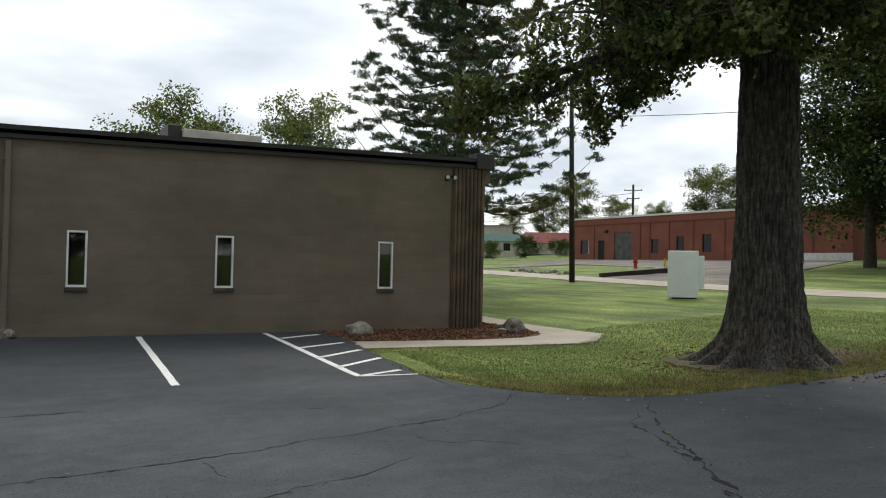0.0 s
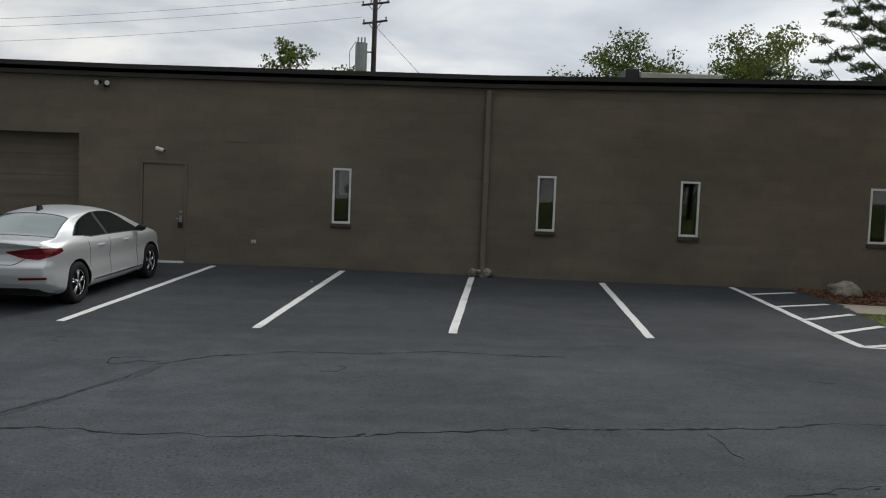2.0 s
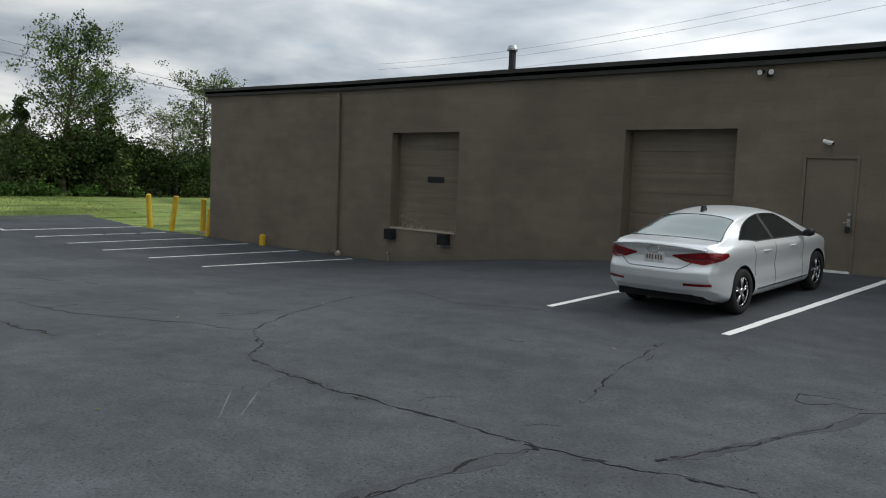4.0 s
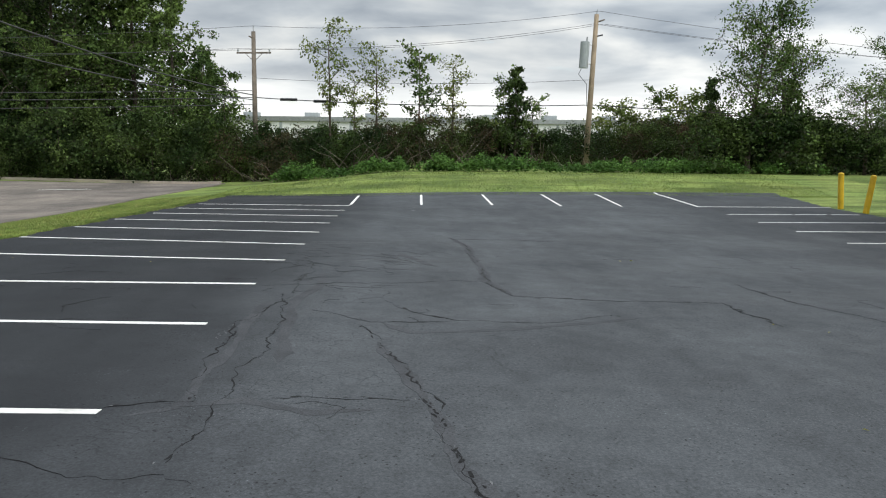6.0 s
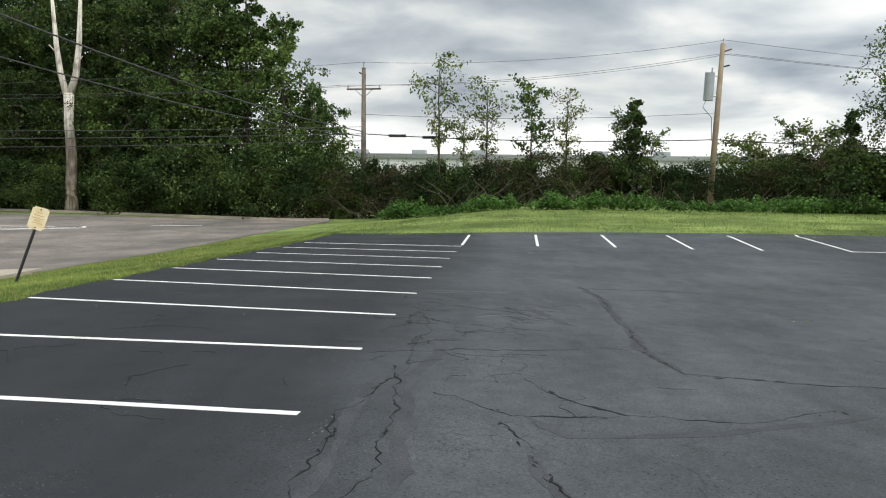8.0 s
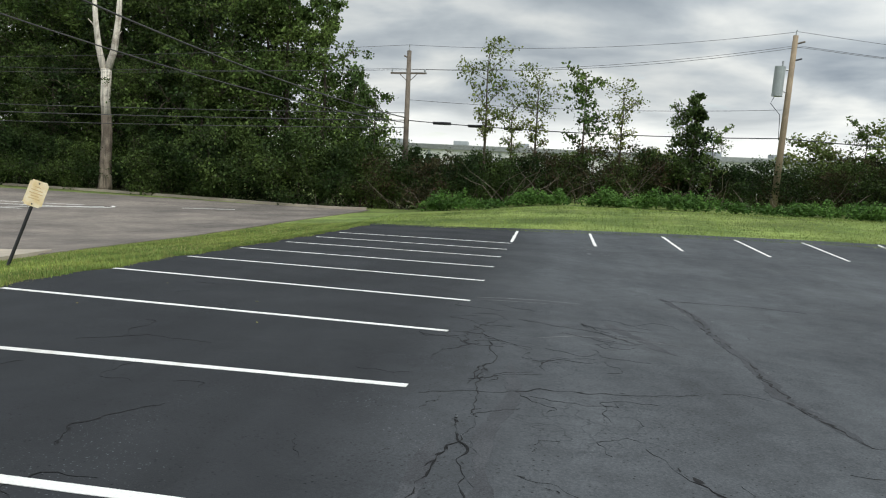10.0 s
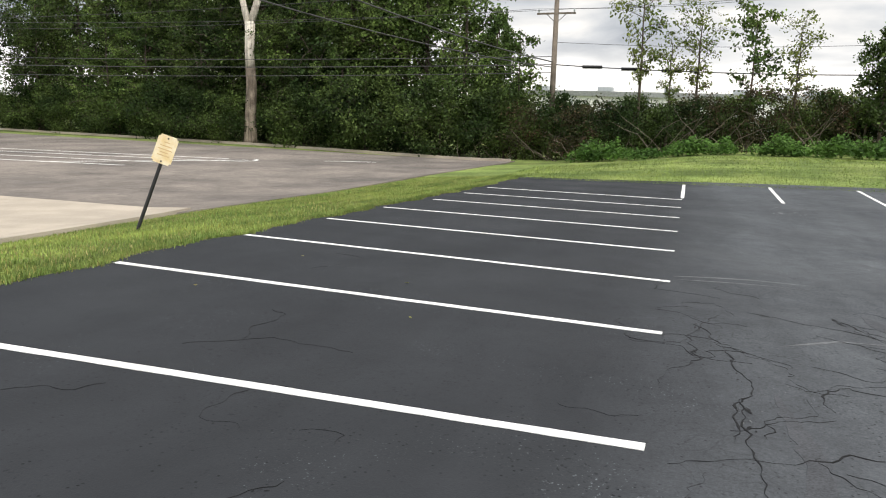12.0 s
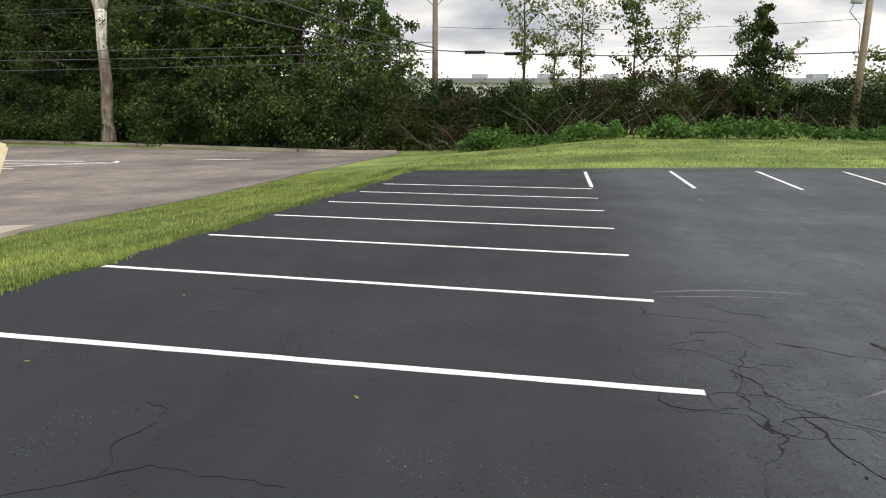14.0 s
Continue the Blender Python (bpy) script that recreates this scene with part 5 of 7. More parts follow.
def flood_lamp(x, z, tilt=0.0):
    ob = thing("flood_lamp", "small dark twin-head security flood lamp under the roof edge", "wall lamp", (x, WALL_Y - 0.012, z), group="flood lamps")
    part("back_plate", cuboid(-0.06, 0.06, -0.03, 0.01, -0.06, 0.06, 0.01), M_BLACK, ob)
    part("arm", tube([(0, -0.02, 0), (0, -0.12, 0.03)], 0.02, 8), M_BLACK, ob)
    for s in (-1, 1):
        head = part("lamp_head", tube([(s * 0.08, -0.1, 0.04), (s * 0.1, -0.18, 0.03), (s * 0.11, -0.24, 0.01)], [0.03, 0.05, 0.065], 12), M_BLACK, ob)
        part("lens", tube([(s * 0.11, -0.241, 0.0095), (s * 0.1105, -0.247, 0.008)], [0.055, 0.05], 12), M_WHITE, head, "white lamp lens")


flood_lamp(-9.3, 3.98)
flood_lamp(9.08, 4.12)
ob = thing("security_camera", "small white bullet camera above the door", "security camera", (-8.1, WALL_Y, 2.64))
part("mount", tube([(0, 0.0, 0), (0, -0.05, 0)], 0.045, 12), M_WHITE, ob)
part("barrel", tube([(-0.08, -0.09, 0.03), (0.1, -0.13, -0.02)], 0.04, 12), M_WHITE, ob)
part("lens_ring", tube([(0.101, -0.1302, -0.0203), (0.106, -0.1313, -0.0216)], 0.03, 12), M_BLACK, ob)
ob = thing("hose_bib", "small brass garden tap on the block wall", "tap", (-6.07, WALL_Y, 0.74))
part("pipe", tube([(0, 0, 0), (0, -0.07, 0), (0.03, -0.1, -0.03)], 0.018, 8), M_METAL, ob)
part("valve_wheel", tube([(0, -0.05, 0.03), (0, -0.05, 0.045)], 0.035, 10), M_METAL, ob)
part("escutcheon", cuboid(-0.05, 0.05, -0.012, 0.004, -0.04, 0.04, 0.006), M_WHITE, ob)
tagged(part("wall_vent", cuboid(-6.72, -6.2, WALL_Y - 0.014, WALL_Y + 0.004, 2.87, 3.1, 0.004), M_DOORPAINT), "painted-over vent cover on the block wall", "vent cover")
ob = thing("standpipe", "short rusty pipe stub beside the dock door", "pipe", (-19.8, WALL_Y - 0.1, zg(-19.8, 19.4)))
part("pipe", tube([(0, 0, 0), (0, 0, 0.2), (0, -0.06, 0.24)], 0.03, 8), M_METAL, ob)

# on the roof
ob = thing("roof_unit", "long low beige rooftop air unit", "roof unit", (5.5, 30.3, 4.4))
part("casing", cuboid(-1.15, 1.6, -0.9, 0.9, 0.0, 1.93, 0.03), M_CREAM, ob)
part("hood", cuboid(-1.62, -1.16, -0.7, 0.7, 1.3, 2.06, 0.03), M_FASCIA, ob, "dark intake hood")
ob = thing("roof_vent_pipe", "dark metal vent pipe with rain cap on the roof", "vent pipe", (-18.5, 23.1, 4.2))
part("pipe", tube([(0, 0, 0), (0, 0, 1.4)], 0.11, 14), M_FASCIA, ob)
part("rain_cap", tube([(0, 0, 1.41), (0, 0, 1.46), (0, 0, 1.56)], [0.17, 0.17, 0.12], 14), M_METAL, ob)

# ---- bollards behind the building ----
for x, y, h, tilt in ((-34.3, 19.75, 1.35, -3), (-32.5, 19.7, 1.35, 7), (-31.2, 20.3, 1.3, 1), (-29.9, 19.75, 1.0, 4), (-25.8, 19.28, 0.36, 1)):
    ob = thing("bollard", "yellow-painted steel pipe bollard" + (" leaning a little" if tilt > 5 else " cut short beside the wall" if h < 0.5 else ""), "bollard", (x, y, zg(x, y) - 0.03), group="yellow bollards")
    lean = math.sin(radians(tilt)) * h
    part("post", tube([(0, 0, 0), (lean * 0.3, lean, h)], 0.105, 16), M_YELLOW, ob)
    part("dome_cap", tube([(lean * 0.3, lean, h + 0.0005), (lean * 0.3, lean, h + 0.03), (lean * 0.3, lean, h + 0.05)], [0.104, 0.08, 0.03], 16), M_YELLOW, ob)
tagged(part("concrete_pad", cuboid(-31.5, -29.45, 20.2, 24, -0.9, -0.72, 0.01), M_CONCRETE), "small pale concrete pad behind the building", "concrete pad", kind="structure")


# ---- the parked saloon car ----
M_SILVER = material("silver_car_paint", (0.76, 0.78, 0.785), 0.33, 0.5, vary=0.03, scale=1, fine=200, grain=0.03, bump=0, spec=0.5, coat=0.35)
M_CARGLASS = material("dark_car_glass", (0.014, 0.019, 0.018), 0.03, vary=0.1, scale=1, fine=3, grain=0.02, bump=0, spec=0.5)
# rear glass base colour lightened to paint in the sky's reflection
M_REARGLASS = material("sky_toned_rear_glass", (0.17, 0.215, 0.2), 0.06, vary=0.1, scale=1, fine=3, grain=0.02, bump=0, spec=1.0, coat=1.0)
M_TAIL = material("red_lamp_lens", (0.25, 0.007, 0.013), 0.12, vary=0.55, scale=14, fine=60, grain=0.2, bump=0, spec=0.5)
M_PLATE = material("white_plate", (0.7, 0.7, 0.68), 0.4, bump=0)
M_PLATEINK = material("dull_red_plate_ink", (0.14, 0.05, 0.05), 0.5, bump=0)
M_ALLOY = material("machined_alloy", (0.55, 0.55, 0.56), 0.25, 0.9, vary=0.05, bump=0)
M_SILVERTRIM = material("chrome_trim", (0.75, 0.75, 0.76), 0.12, 1.0, vary=0.02, bump=0)

CAR_Y = [0, 0.15, 0.35, 0.6, 0.9, 1.3, 1.95, 2.55, 3.05, 3.55, 3.9, 4.2, 4.42, 4.57]
CAR = {
    "top": [0.985, 1.035, 1.055, 1.085, 1.21, 1.365, 1.435, 1.41, 1.29, 1.08, 0.985, 0.92, 0.85, 0.72],
    "edge": [0.955, 1.015, 1.035, 1.055, 1.15, 1.285, 1.35, 1.325, 1.215, 1.035, 0.955, 0.89, 0.82, 0.69],
    "belt": [0.90, 0.93, 0.955, 0.975, 0.985, 0.98, 0.965, 0.95, 0.94, 0.93, 0.905, 0.86, 0.79, 0.66],
    "roof": [0.66, 0.70, 0.72, 0.71, 0.635, 0.575, 0.56, 0.57, 0.615, 0.69, 0.71, 0.69, 0.60, 0.42],
    "wide": [0.80, 0.86, 0.885, 0.9, 0.9, 0.9, 0.9, 0.9, 0.9, 0.9, 0.89, 0.87, 0.79, 0.6],
    "low": [0.33, 0.25, 0.22, 0.2, 0.19, 0.185, 0.18, 0.18, 0.185, 0.19, 0.19, 0.2, 0.22, 0.3],
}
AXLES, WHEEL_R, ARCH_R = (0.98, 3.68), 0.325, 0.375


def eased(values, y):
    """A smooth curve through the car's stations."""
    i = max(0, min(len(CAR_Y) - 2, int(np.searchsorted(CAR_Y, y) - 1)))
    p = [values[max(0, min(len(values) - 1, i + k))] for k in (-1, 0, 1, 2)]
    x = [CAR_Y[max(0, min(len(values) - 1, i + k))] for k in (-1, 0, 1, 2)]
    u = (y - x[1]) / (x[2] - x[1])
    m1 = (p[2] - p[0]) / max(1e-3, x[2] - x[0]) * (x[2] - x[1])
    m2 = (p[3] - p[1]) / max(1e-3, x[3] - x[1]) * (x[2] - x[1])
    return (2 * u**3 - 3 * u**2 + 1) * p[1] + (u**3 - 2 * u**2 + u) * m1 + (-2 * u**3 + 3 * u**2) * p[2] + (u**3 - u**2) * m2


def spline(points, n):
    pts = [points[0]] + points + [points[-1]]
    out = []
    for i in range(1, len(pts) - 2):
        a, b, c, d = (np.array(pts[i + k], float) for k in (-1, 0, 1, 2))
        for j in range(n):
            u = j / n
            out.append(0.5 * (2 * b + (c - a) * u + (2 * a - 5 * b + 4 * c - d) * u * u + (3 * b - a - 3 * c + d) * u**3))
    return out + [np.array(points[-1], float)]


SUB = 12     # samples between the section's points


def rear_face(x, z):
    """How far the tail stands in, over height and across."""
    zs, ys = [0.2, 0.33, 0.42, 0.55, 0.66, 0.74, 0.84, 0.93, 1.0, 1.06], [0.17, 0.10, 0.04, 0.0, 0.0, 0.055, 0.075, 0.06, 0.02, 0.02]
    return float(np.interp(z, zs, ys)) + 0.26 * (abs(x) / 0.9) ** 3.2


def nose_face(x, z):
    return -(float(np.interp(z, [0.2, 0.35, 0.55, 0.7, 0.9], [0.08, 0.0, 0.02, 0.1, 0.35])) + 0.34 * (abs(x) / 0.9) ** 2.6)


def section(y):
    v = {k: eased(CAR[k], y) for k in CAR}
    w, belt, edge = v["wide"], v["belt"], v["edge"]
    pts = [(w - 0.13, v["low"]), (w - 0.03, v["low"] + 0.07), (w, min(0.42, belt - 0.3)), (w - 0.024, min(0.63, belt - 0.19)), (w - 0.004, min(0.845, belt - 0.06)), (w - 0.052, belt),
           (w - 0.05 + (v["roof"] - w + 0.05) * 0.8, belt + (edge - belt) * 0.78), (v["roof"] - 0.035, edge + (v["top"] - edge) * 0.25), (v["roof"] * 0.55, v["top"] - (v["top"] - edge) * 0.2), (0, v["top"])]
    return spline(pts, SUB)


def car_body(root):
    ys = list(np.arange(0, 4.571, 0.01632))
    half = [section(y) for y in ys]
    n = len(half[0])
    verts, faces, kind = [], [], []
    for y, sec in zip(ys, half):
        for x, z in [(-p[0], p[1]) for p in sec] + [(p[0], p[1]) for p in sec[-2::-1]]:
            yy = y
            if y < 1.0:
                yy = y + rear_face(x, z) * (1 - y) ** 2
            elif y > 3.6:
                yy = y + nose_face(x, z) * ((y - 3.6) / 0.97) ** 2
            verts.append((x, yy, z))
    w = 2 * n - 1

    def u_of(j):
        return min(j, w - 1 - j) / SUB

    def region(y, j, z):
        u = u_of(j)
        if 5.12 < u < 6.62:
            lo, hi = np.interp(u, [5.12, 5.4, 5.9, 6.62], [1.42, 0.98, 1.36, 1.95]), np.interp(u, [5.12, 6.62], [3.36, 2.6])
            if lo < y < hi:
                return "pillar" if 1.99 < y < 2.07 else "side_window"
        if u > 6.8 and 0.56 < y < 1.27:
            return "rear_window"
        if u > 7.15 and 2.72 < y < 3.5:
            return "windscreen"
        return "body"

    for i in range(len(ys) - 1):
        for j in range(w - 1):
            y = (ys[i] + ys[i + 1]) / 2
            q = (i * w + j, i * w + j + 1, (i + 1) * w + j + 1, (i + 1) * w + j)
            c = np.mean([verts[k] for k in q], axis=0)
            if u_of(j + 0.5) < 4.2 and any(math.hypot(c[1] - a, c[2] - WHEEL_R) < ARCH_R for a in AXLES):
                continue
            faces.append(q)
            kind.append(region(y, j + 0.5, c[2]))
    # wheel arches: round off the cut rim
    rim_near = {}
    for q in faces:
        for k in q:
            x, y, z = verts[k]
            for a in AXLES:
                d = math.hypot(y - a, z - WHEEL_R)
                if ARCH_R - 0.03 < d < ARCH_R + 0.012 and abs(x) > 0.6 and z < 0.82:
                    s = ARCH_R / d
                    rim_near[k] = (x, a + (y - a) * s, WHEEL_R + (z - WHEEL_R) * s)
    for k, p in rim_near.items():
        verts[k] = p
    # tail and nose caps
    for row, face_at in ((0, lambda x, z: rear_face(x, z)), (len(ys) - 1, lambda x, z: 4.57 + nose_face(x, z))):
        ring = [row * w + j for j in range(w)]
        lo = [verts[k] for k in ring]
        cols = 48
        grid = []
        for j in range(n):
            a, b = lo[j], lo[w - 1 - j]
            line = [ring[j]]
            for c in range(1, cols):
                x, z = a[0] + (b[0] - a[0]) * c / cols, a[2]
                verts.append((x, face_at(x, z), z))
                line.append(len(verts) - 1)
            line.append(ring[w - 1 - j])
            grid.append(line)
        for a, b in zip(grid, grid[1:]):
            for c in range(cols):
                q = (a[c], a[c + 1], b[c + 1], b[c])
                if len(set(q)) < 3:
                    continue
                faces.append(q if row == 0 else q[::-1])
                kind.append("body")
    verts = np.array(verts)

    def sheet(name, keep, mat, parent, label="", push=0.0, thick=0.0):
        sel = [f for f, k in zip(faces, kind) if keep(k, verts[list(f)].mean(0))]
        used = sorted({v for f in sel for v in f})
        index = {v: i for i, v in enumerate(used)}
        bm = bmesh.new()
        vs = [bm.verts.new(verts[v]) for v in used]
        for f in sel:
            ids = list(dict.fromkeys(index[v] for v in f))
            if len(ids) > 2:
                bm.faces.new([vs[i] for i in ids])
        bmesh.ops.recalc_face_normals(bm, faces=bm.faces)
        if sum(f.normal.dot(f.calc_center_median() - Vector((0, 2.3, 0.7))) for f in bm.faces) < 0:
            bmesh.ops.reverse_faces(bm, faces=bm.faces)
        bm.normal_update()
        if push:
            for v in bm.verts:
                v.co += v.normal * push
        return part(name, bm, mat, parent, label, smooth=True)

    def tail_lamp(side):
        """A smooth lens that runs over the tail and round the corner, slightly proud of the body."""
        n, m = 30, 8
        vs, fs = [], []
        for i in range(n + 1):
            u = i / n
            z0, z1 = np.interp(u, [0, 0.25, 0.55, 1], [0.868, 0.8, 0.768, 0.868]), np.interp(u, [0, 0.3, 0.65, 1], [0.884, 0.915, 0.94, 0.915])
            for j in range(m + 1):
                z = z0 + (z1 - z0) * j / m
                edge_x = rear_half(0.0, z)
                if u < 0.68:
                    x = 0.27 + (edge_x - 0.27) * u / 0.68
                    y = rear_face(x, z)
                else:
                    st = 0.42 * (u - 0.68) / 0.32
                    x = rear_half(st, z)
                    y = st + rear_face(x, z) * (1 - st) ** 2
                vs.append((side * (x + 0.006), y - 0.006, z))
        for i in range(n):
            for j in range(m):
                q = (i * (m + 1) + j, (i + 1) * (m + 1) + j, (i + 1) * (m + 1) + j + 1, i * (m + 1) + j + 1)
                fs.append(q if side > 0 else q[::-1])
        lamp = put("tail_lamp", mesh_from("tail_lamp", vs, fs, M_TAIL, True), root, "red wraparound tail lamp")
        mid = [tuple(Vector(vs[i * (m + 1) + 3]) + Vector((side * 0.001, -0.001, 0))) for i in range(5, n - 6)]
        part("lamp_rib", tube(mid, 0.004, 5), M_BLACK, lamp, "dark rib across the lamp")

    def rear_half(st, z):
        sec = section(st)
        zs_, xs_ = [q[1] for q in sec[:62]], [q[0] for q in sec[:62]]
        return float(np.interp(z, zs_, xs_))

    def seal(name, line, r=0.007):
        """A dark rubber seal along a line of (station, section) places on the body."""
        pts = []
        for y, u in line:
            sec = section(y)
            k = min(u * SUB, len(sec) - 1.001)
            q = sec[int(k)] + (sec[int(k) + 1] - sec[int(k)]) * (k - int(k))
            yy = y + rear_face(q[0], q[1]) * (1 - y) ** 2 if y < 1 else y
            pts.append((q[0], yy, q[1]))
        for s in ((-1, 1) if name != "rear_seal" else (1,)):
            line3 = [(s * x, y, z) for x, y, z in pts]
            if name == "rear_seal":
                line3 = line3 + [(-x, y, z) for x, y, z in reversed(line3)]
            part(name, tube(line3, r, 5), M_BLACK, root)

    us = list(np.linspace(5.12, 6.62, 12))
    back = [(float(np.interp(u, [5.12, 5.4, 5.9, 6.62], [1.42, 0.98, 1.36, 1.95])), u) for u in us]
    fore = [(float(np.interp(u, [5.12, 6.62], [3.36, 2.6])), u) for u in us]
    seal("window_seal", [(y, 5.12) for y in np.linspace(3.36, 1.42, 20)] + back + [(y, 6.62) for y in np.linspace(1.97, 2.58, 12)] + fore[::-1])
    seal("rear_seal", [(0.56, u) for u in np.linspace(8.95, 6.8, 12)] + [(y, 6.8) for y in np.linspace(0.58, 1.25, 8)] + [(1.27, u) for u in np.linspace(6.8, 8.95, 12)], 0.008)

    def dark_valance(c):
        """The black lower edge of the bumper, which tapers off towards the wheels."""
        return c[1] < 0.5 and c[2] < 0.35 - 0.2 * max(0.0, (abs(c[0]) - 0.5) / 0.36) ** 2

    body = sheet("body", lambda k, c: k == "body" and not dark_valance(c), M_SILVER, root, "metallic silver painted body")
    tail_lamp(-1)
    tail_lamp(1)
    sheet("lower_bumper", lambda k, c: k == "body" and dark_valance(c), M_BLACK, root, "black plastic lower bumper", -0.004)
    for s in (-1, 1):
        sheet("reflector", lambda k, c: k == "body" and 0.475 < c[2] < 0.512 and 0.46 < c[0] * s < 0.8 and c[1] < 0.34, M_TAIL, root, "thin red bumper reflector", 0.005)
        sheet("side_window", lambda k, c: k == "side_window" and c[0] * s > 0, M_CARGLASS, root, "dark side glass")
        sheet("pillar", lambda k, c: k == "pillar" and c[0] * s > 0, M_BLACK, root, "black door pillar")
    sheet("rear_window", lambda k, c: k == "rear_window", M_REARGLASS, root, "rear window with reflected sky put into its pale colour")
    sheet("windscreen", lambda k, c: k == "windscreen", M_CARGLASS, root, "dark windscreen")
    return body


def wheel(parent, x, y, side):
    ob = new("wheel")
    ob.parent = parent
    ob.matrix_basis = pose(x, y, WHEEL_R)
    prof = [(0.215, -0.095), (0.25, -0.105), (0.30, -0.1), (0.322, -0.075), (0.325, 0), (0.322, 0.075), (0.30, 0.1), (0.25, 0.105), (0.215, 0.095)]
    n, verts, faces = 36, [], []
    for k in range(n):
        a = 2 * math.pi * k / n
        verts += [(px, r * math.cos(a), r * math.sin(a)) for r, px in prof]
    m = len(prof)
    for k in range(n):
        for j in range(m - 1):
            faces.append((k * m + j, k * m + j + 1, ((k + 1) % n) * m + j + 1, ((k + 1) % n) * m + j))
    put("tyre", mesh_from("tyre", verts, faces, M_RUBBER, True), ob, "black rubber tyre")
    part("rim", tube([(-0.09, 0, 0), (0.02 * side, 0, 0)], 0.214, 30), M_BLACK, ob)
    bm = bmesh.new()
    for k in range(5):
        for off in (-0.16, 0.16):
            a = 2 * math.pi * k / 5 + 0.3
            p0 = (0.075 * side, 0.045 * math.cos(a), 0.045 * math.sin(a))
            p1 = (0.07 * side, 0.205 * math.cos(a + off), 0.205 * math.sin(a + off))
            tube([p0, p1], [0.016, 0.013], 6, bm)
    ring = [(0.07 * side, 0.206 * math.cos(2 * math.pi * k / 30), 0.206 * math.sin(2 * math.pi * k / 30)) for k in range(31)]
    tube(ring, 0.012, 6, bm)
    tube([(0.05 * side, 0, 0), (0.085 * side, 0, 0)], 0.05, 14, bm)
    part("spokes", bm, M_ALLOY, ob, "five twin-spoke alloy wheel face", smooth=True)


def parked_car(x, y, turn):
    root = thing("car", "silver compact saloon parked nose to the brown wall", "car", (x, y, 0))
    z = [zg(x + math.sin(-radians(turn)) * d, y + math.cos(radians(turn)) * d) for d in AXLES]
    pitch = math.degrees(math.atan2(z[1] - z[0], AXLES[1] - AXLES[0]))
    root.matrix_basis = pose(x, y, z[0] - AXLES[0] * math.tan(radians(pitch)), pitch, 0, turn)
    car_body(root)
    for ay in AXLES:
        for s in (-1, 1):
            wheel(root, s * 0.79, ay, s)
    for ay in AXLES:
        for s in (-1, 1):
            bm = bmesh.new()
            n = 18
            for k in range(n):
                a0, a1 = math.pi * k / n, math.pi * (k + 1) / n
                q = [(s * xx, ay + ARCH_R * math.cos(a), WHEEL_R + ARCH_R * math.sin(a)) for a, xx in ((a0, 0.55), (a1, 0.55), (a1, 0.878), (a0, 0.878))]
                bm.faces.new([bm.verts.new(p) for p in q])
            part("wheel_well", bm, M_BLACK, root)
    part("underbody", cuboid(-0.74, 0.74, 0.35, 4.3, 0.2, 0.3), M_BLACK, root)
    part("axle_beam", cuboid(-0.6, 0.6, 0.9, 1.06, 0.24, 0.4), M_BLACK, root)
    # number plate: unreadable bars
    y_p = rear_face(0, 0.83) - 0.012
    plate = part("number_plate", cuboid(-0.155, 0.155, y_p - 0.006, y_p + 0.02, 0.755, 0.905, 0.008), M_PLATE, root, "white number plate with dull red bars")
    for k in range(6):
        xx = -0.115 + k * 0.041 + (0.012 if k > 2 else 0)
        part("plate_bar", cuboid(xx, xx + 0.022, y_p - 0.0085, y_p - 0.0065, 0.8, 0.865), M_PLATEINK, plate)
    ring = [(0.09 * math.cos(a), rear_face(0, 0.95) - 0.02, 0.945 + 0.046 * math.sin(a)) for a in np.linspace(0, 2 * math.pi, 25)]
    part("badge", tube(ring, 0.007, 6), M_SILVERTRIM, root, "chrome oval badge ring")
    part("name_bar", cuboid(-0.62, -0.46, rear_face(0.55, 0.8) - 0.008, rear_face(0.55, 0.8) - 0.004, 0.79, 0.805), M_SILVERTRIM, root)
    # the boot lid: its gap runs down from the lamps and across above the bumper
    sweep = [(xx, 0.695 + 0.115 * max(0.0, (abs(xx) - 0.36) / 0.2) ** 1.6) for xx in np.linspace(-0.56, 0.56, 41)]
    part("boot_seam", tube([(xx, rear_face(xx, zz) - 0.0015, zz) for xx, zz in sweep], 0.0055, 6), M_BLACK, root, "dark boot-lid gap")
    # the sharp kicked-up edge of the lid, wedge-shaped
    bm, ring = bmesh.new(), []
    for xx in np.linspace(-0.72, 0.72, 33):
        droop = 0.05 * (abs(xx) / 0.72) ** 2.2
        y0 = rear_face(xx, 0.97) + 0.02
        ring.append([bm.verts.new(q) for q in ((xx, y0 - 0.05, 1.022 - droop), (xx, y0 - 0.046, 1.006 - droop), (xx, y0 + 0.03, 0.968 - droop), (xx, y0 + 0.19, 1.03 - droop))])
    for p, q in zip(ring, ring[1:]):
        for k in range(4):
            bm.faces.new((p[k], p[(k + 1) % 4], q[(k + 1) % 4], q[k]))
    bm.faces.new(ring[0])
    bm.faces.new(ring[-1][::-1])
    bmesh.ops.recalc_face_normals(bm, faces=bm.faces)
    part("spoiler_lip", bm, M_SILVER, root, "kicked-up edge of the boot lid")
    fin = cuboid(-0.022, 0.022, 1.38, 1.56, 1.36, 1.47, 0.01)
    for v in fin.verts:
        if v.co.z > 1.41:
            v.co.y = v.co.y * 0.5 + 1.44 * 0.5
    part("antenna_fin", fin, M_BLACK, root, "dark shark-fin antenna")
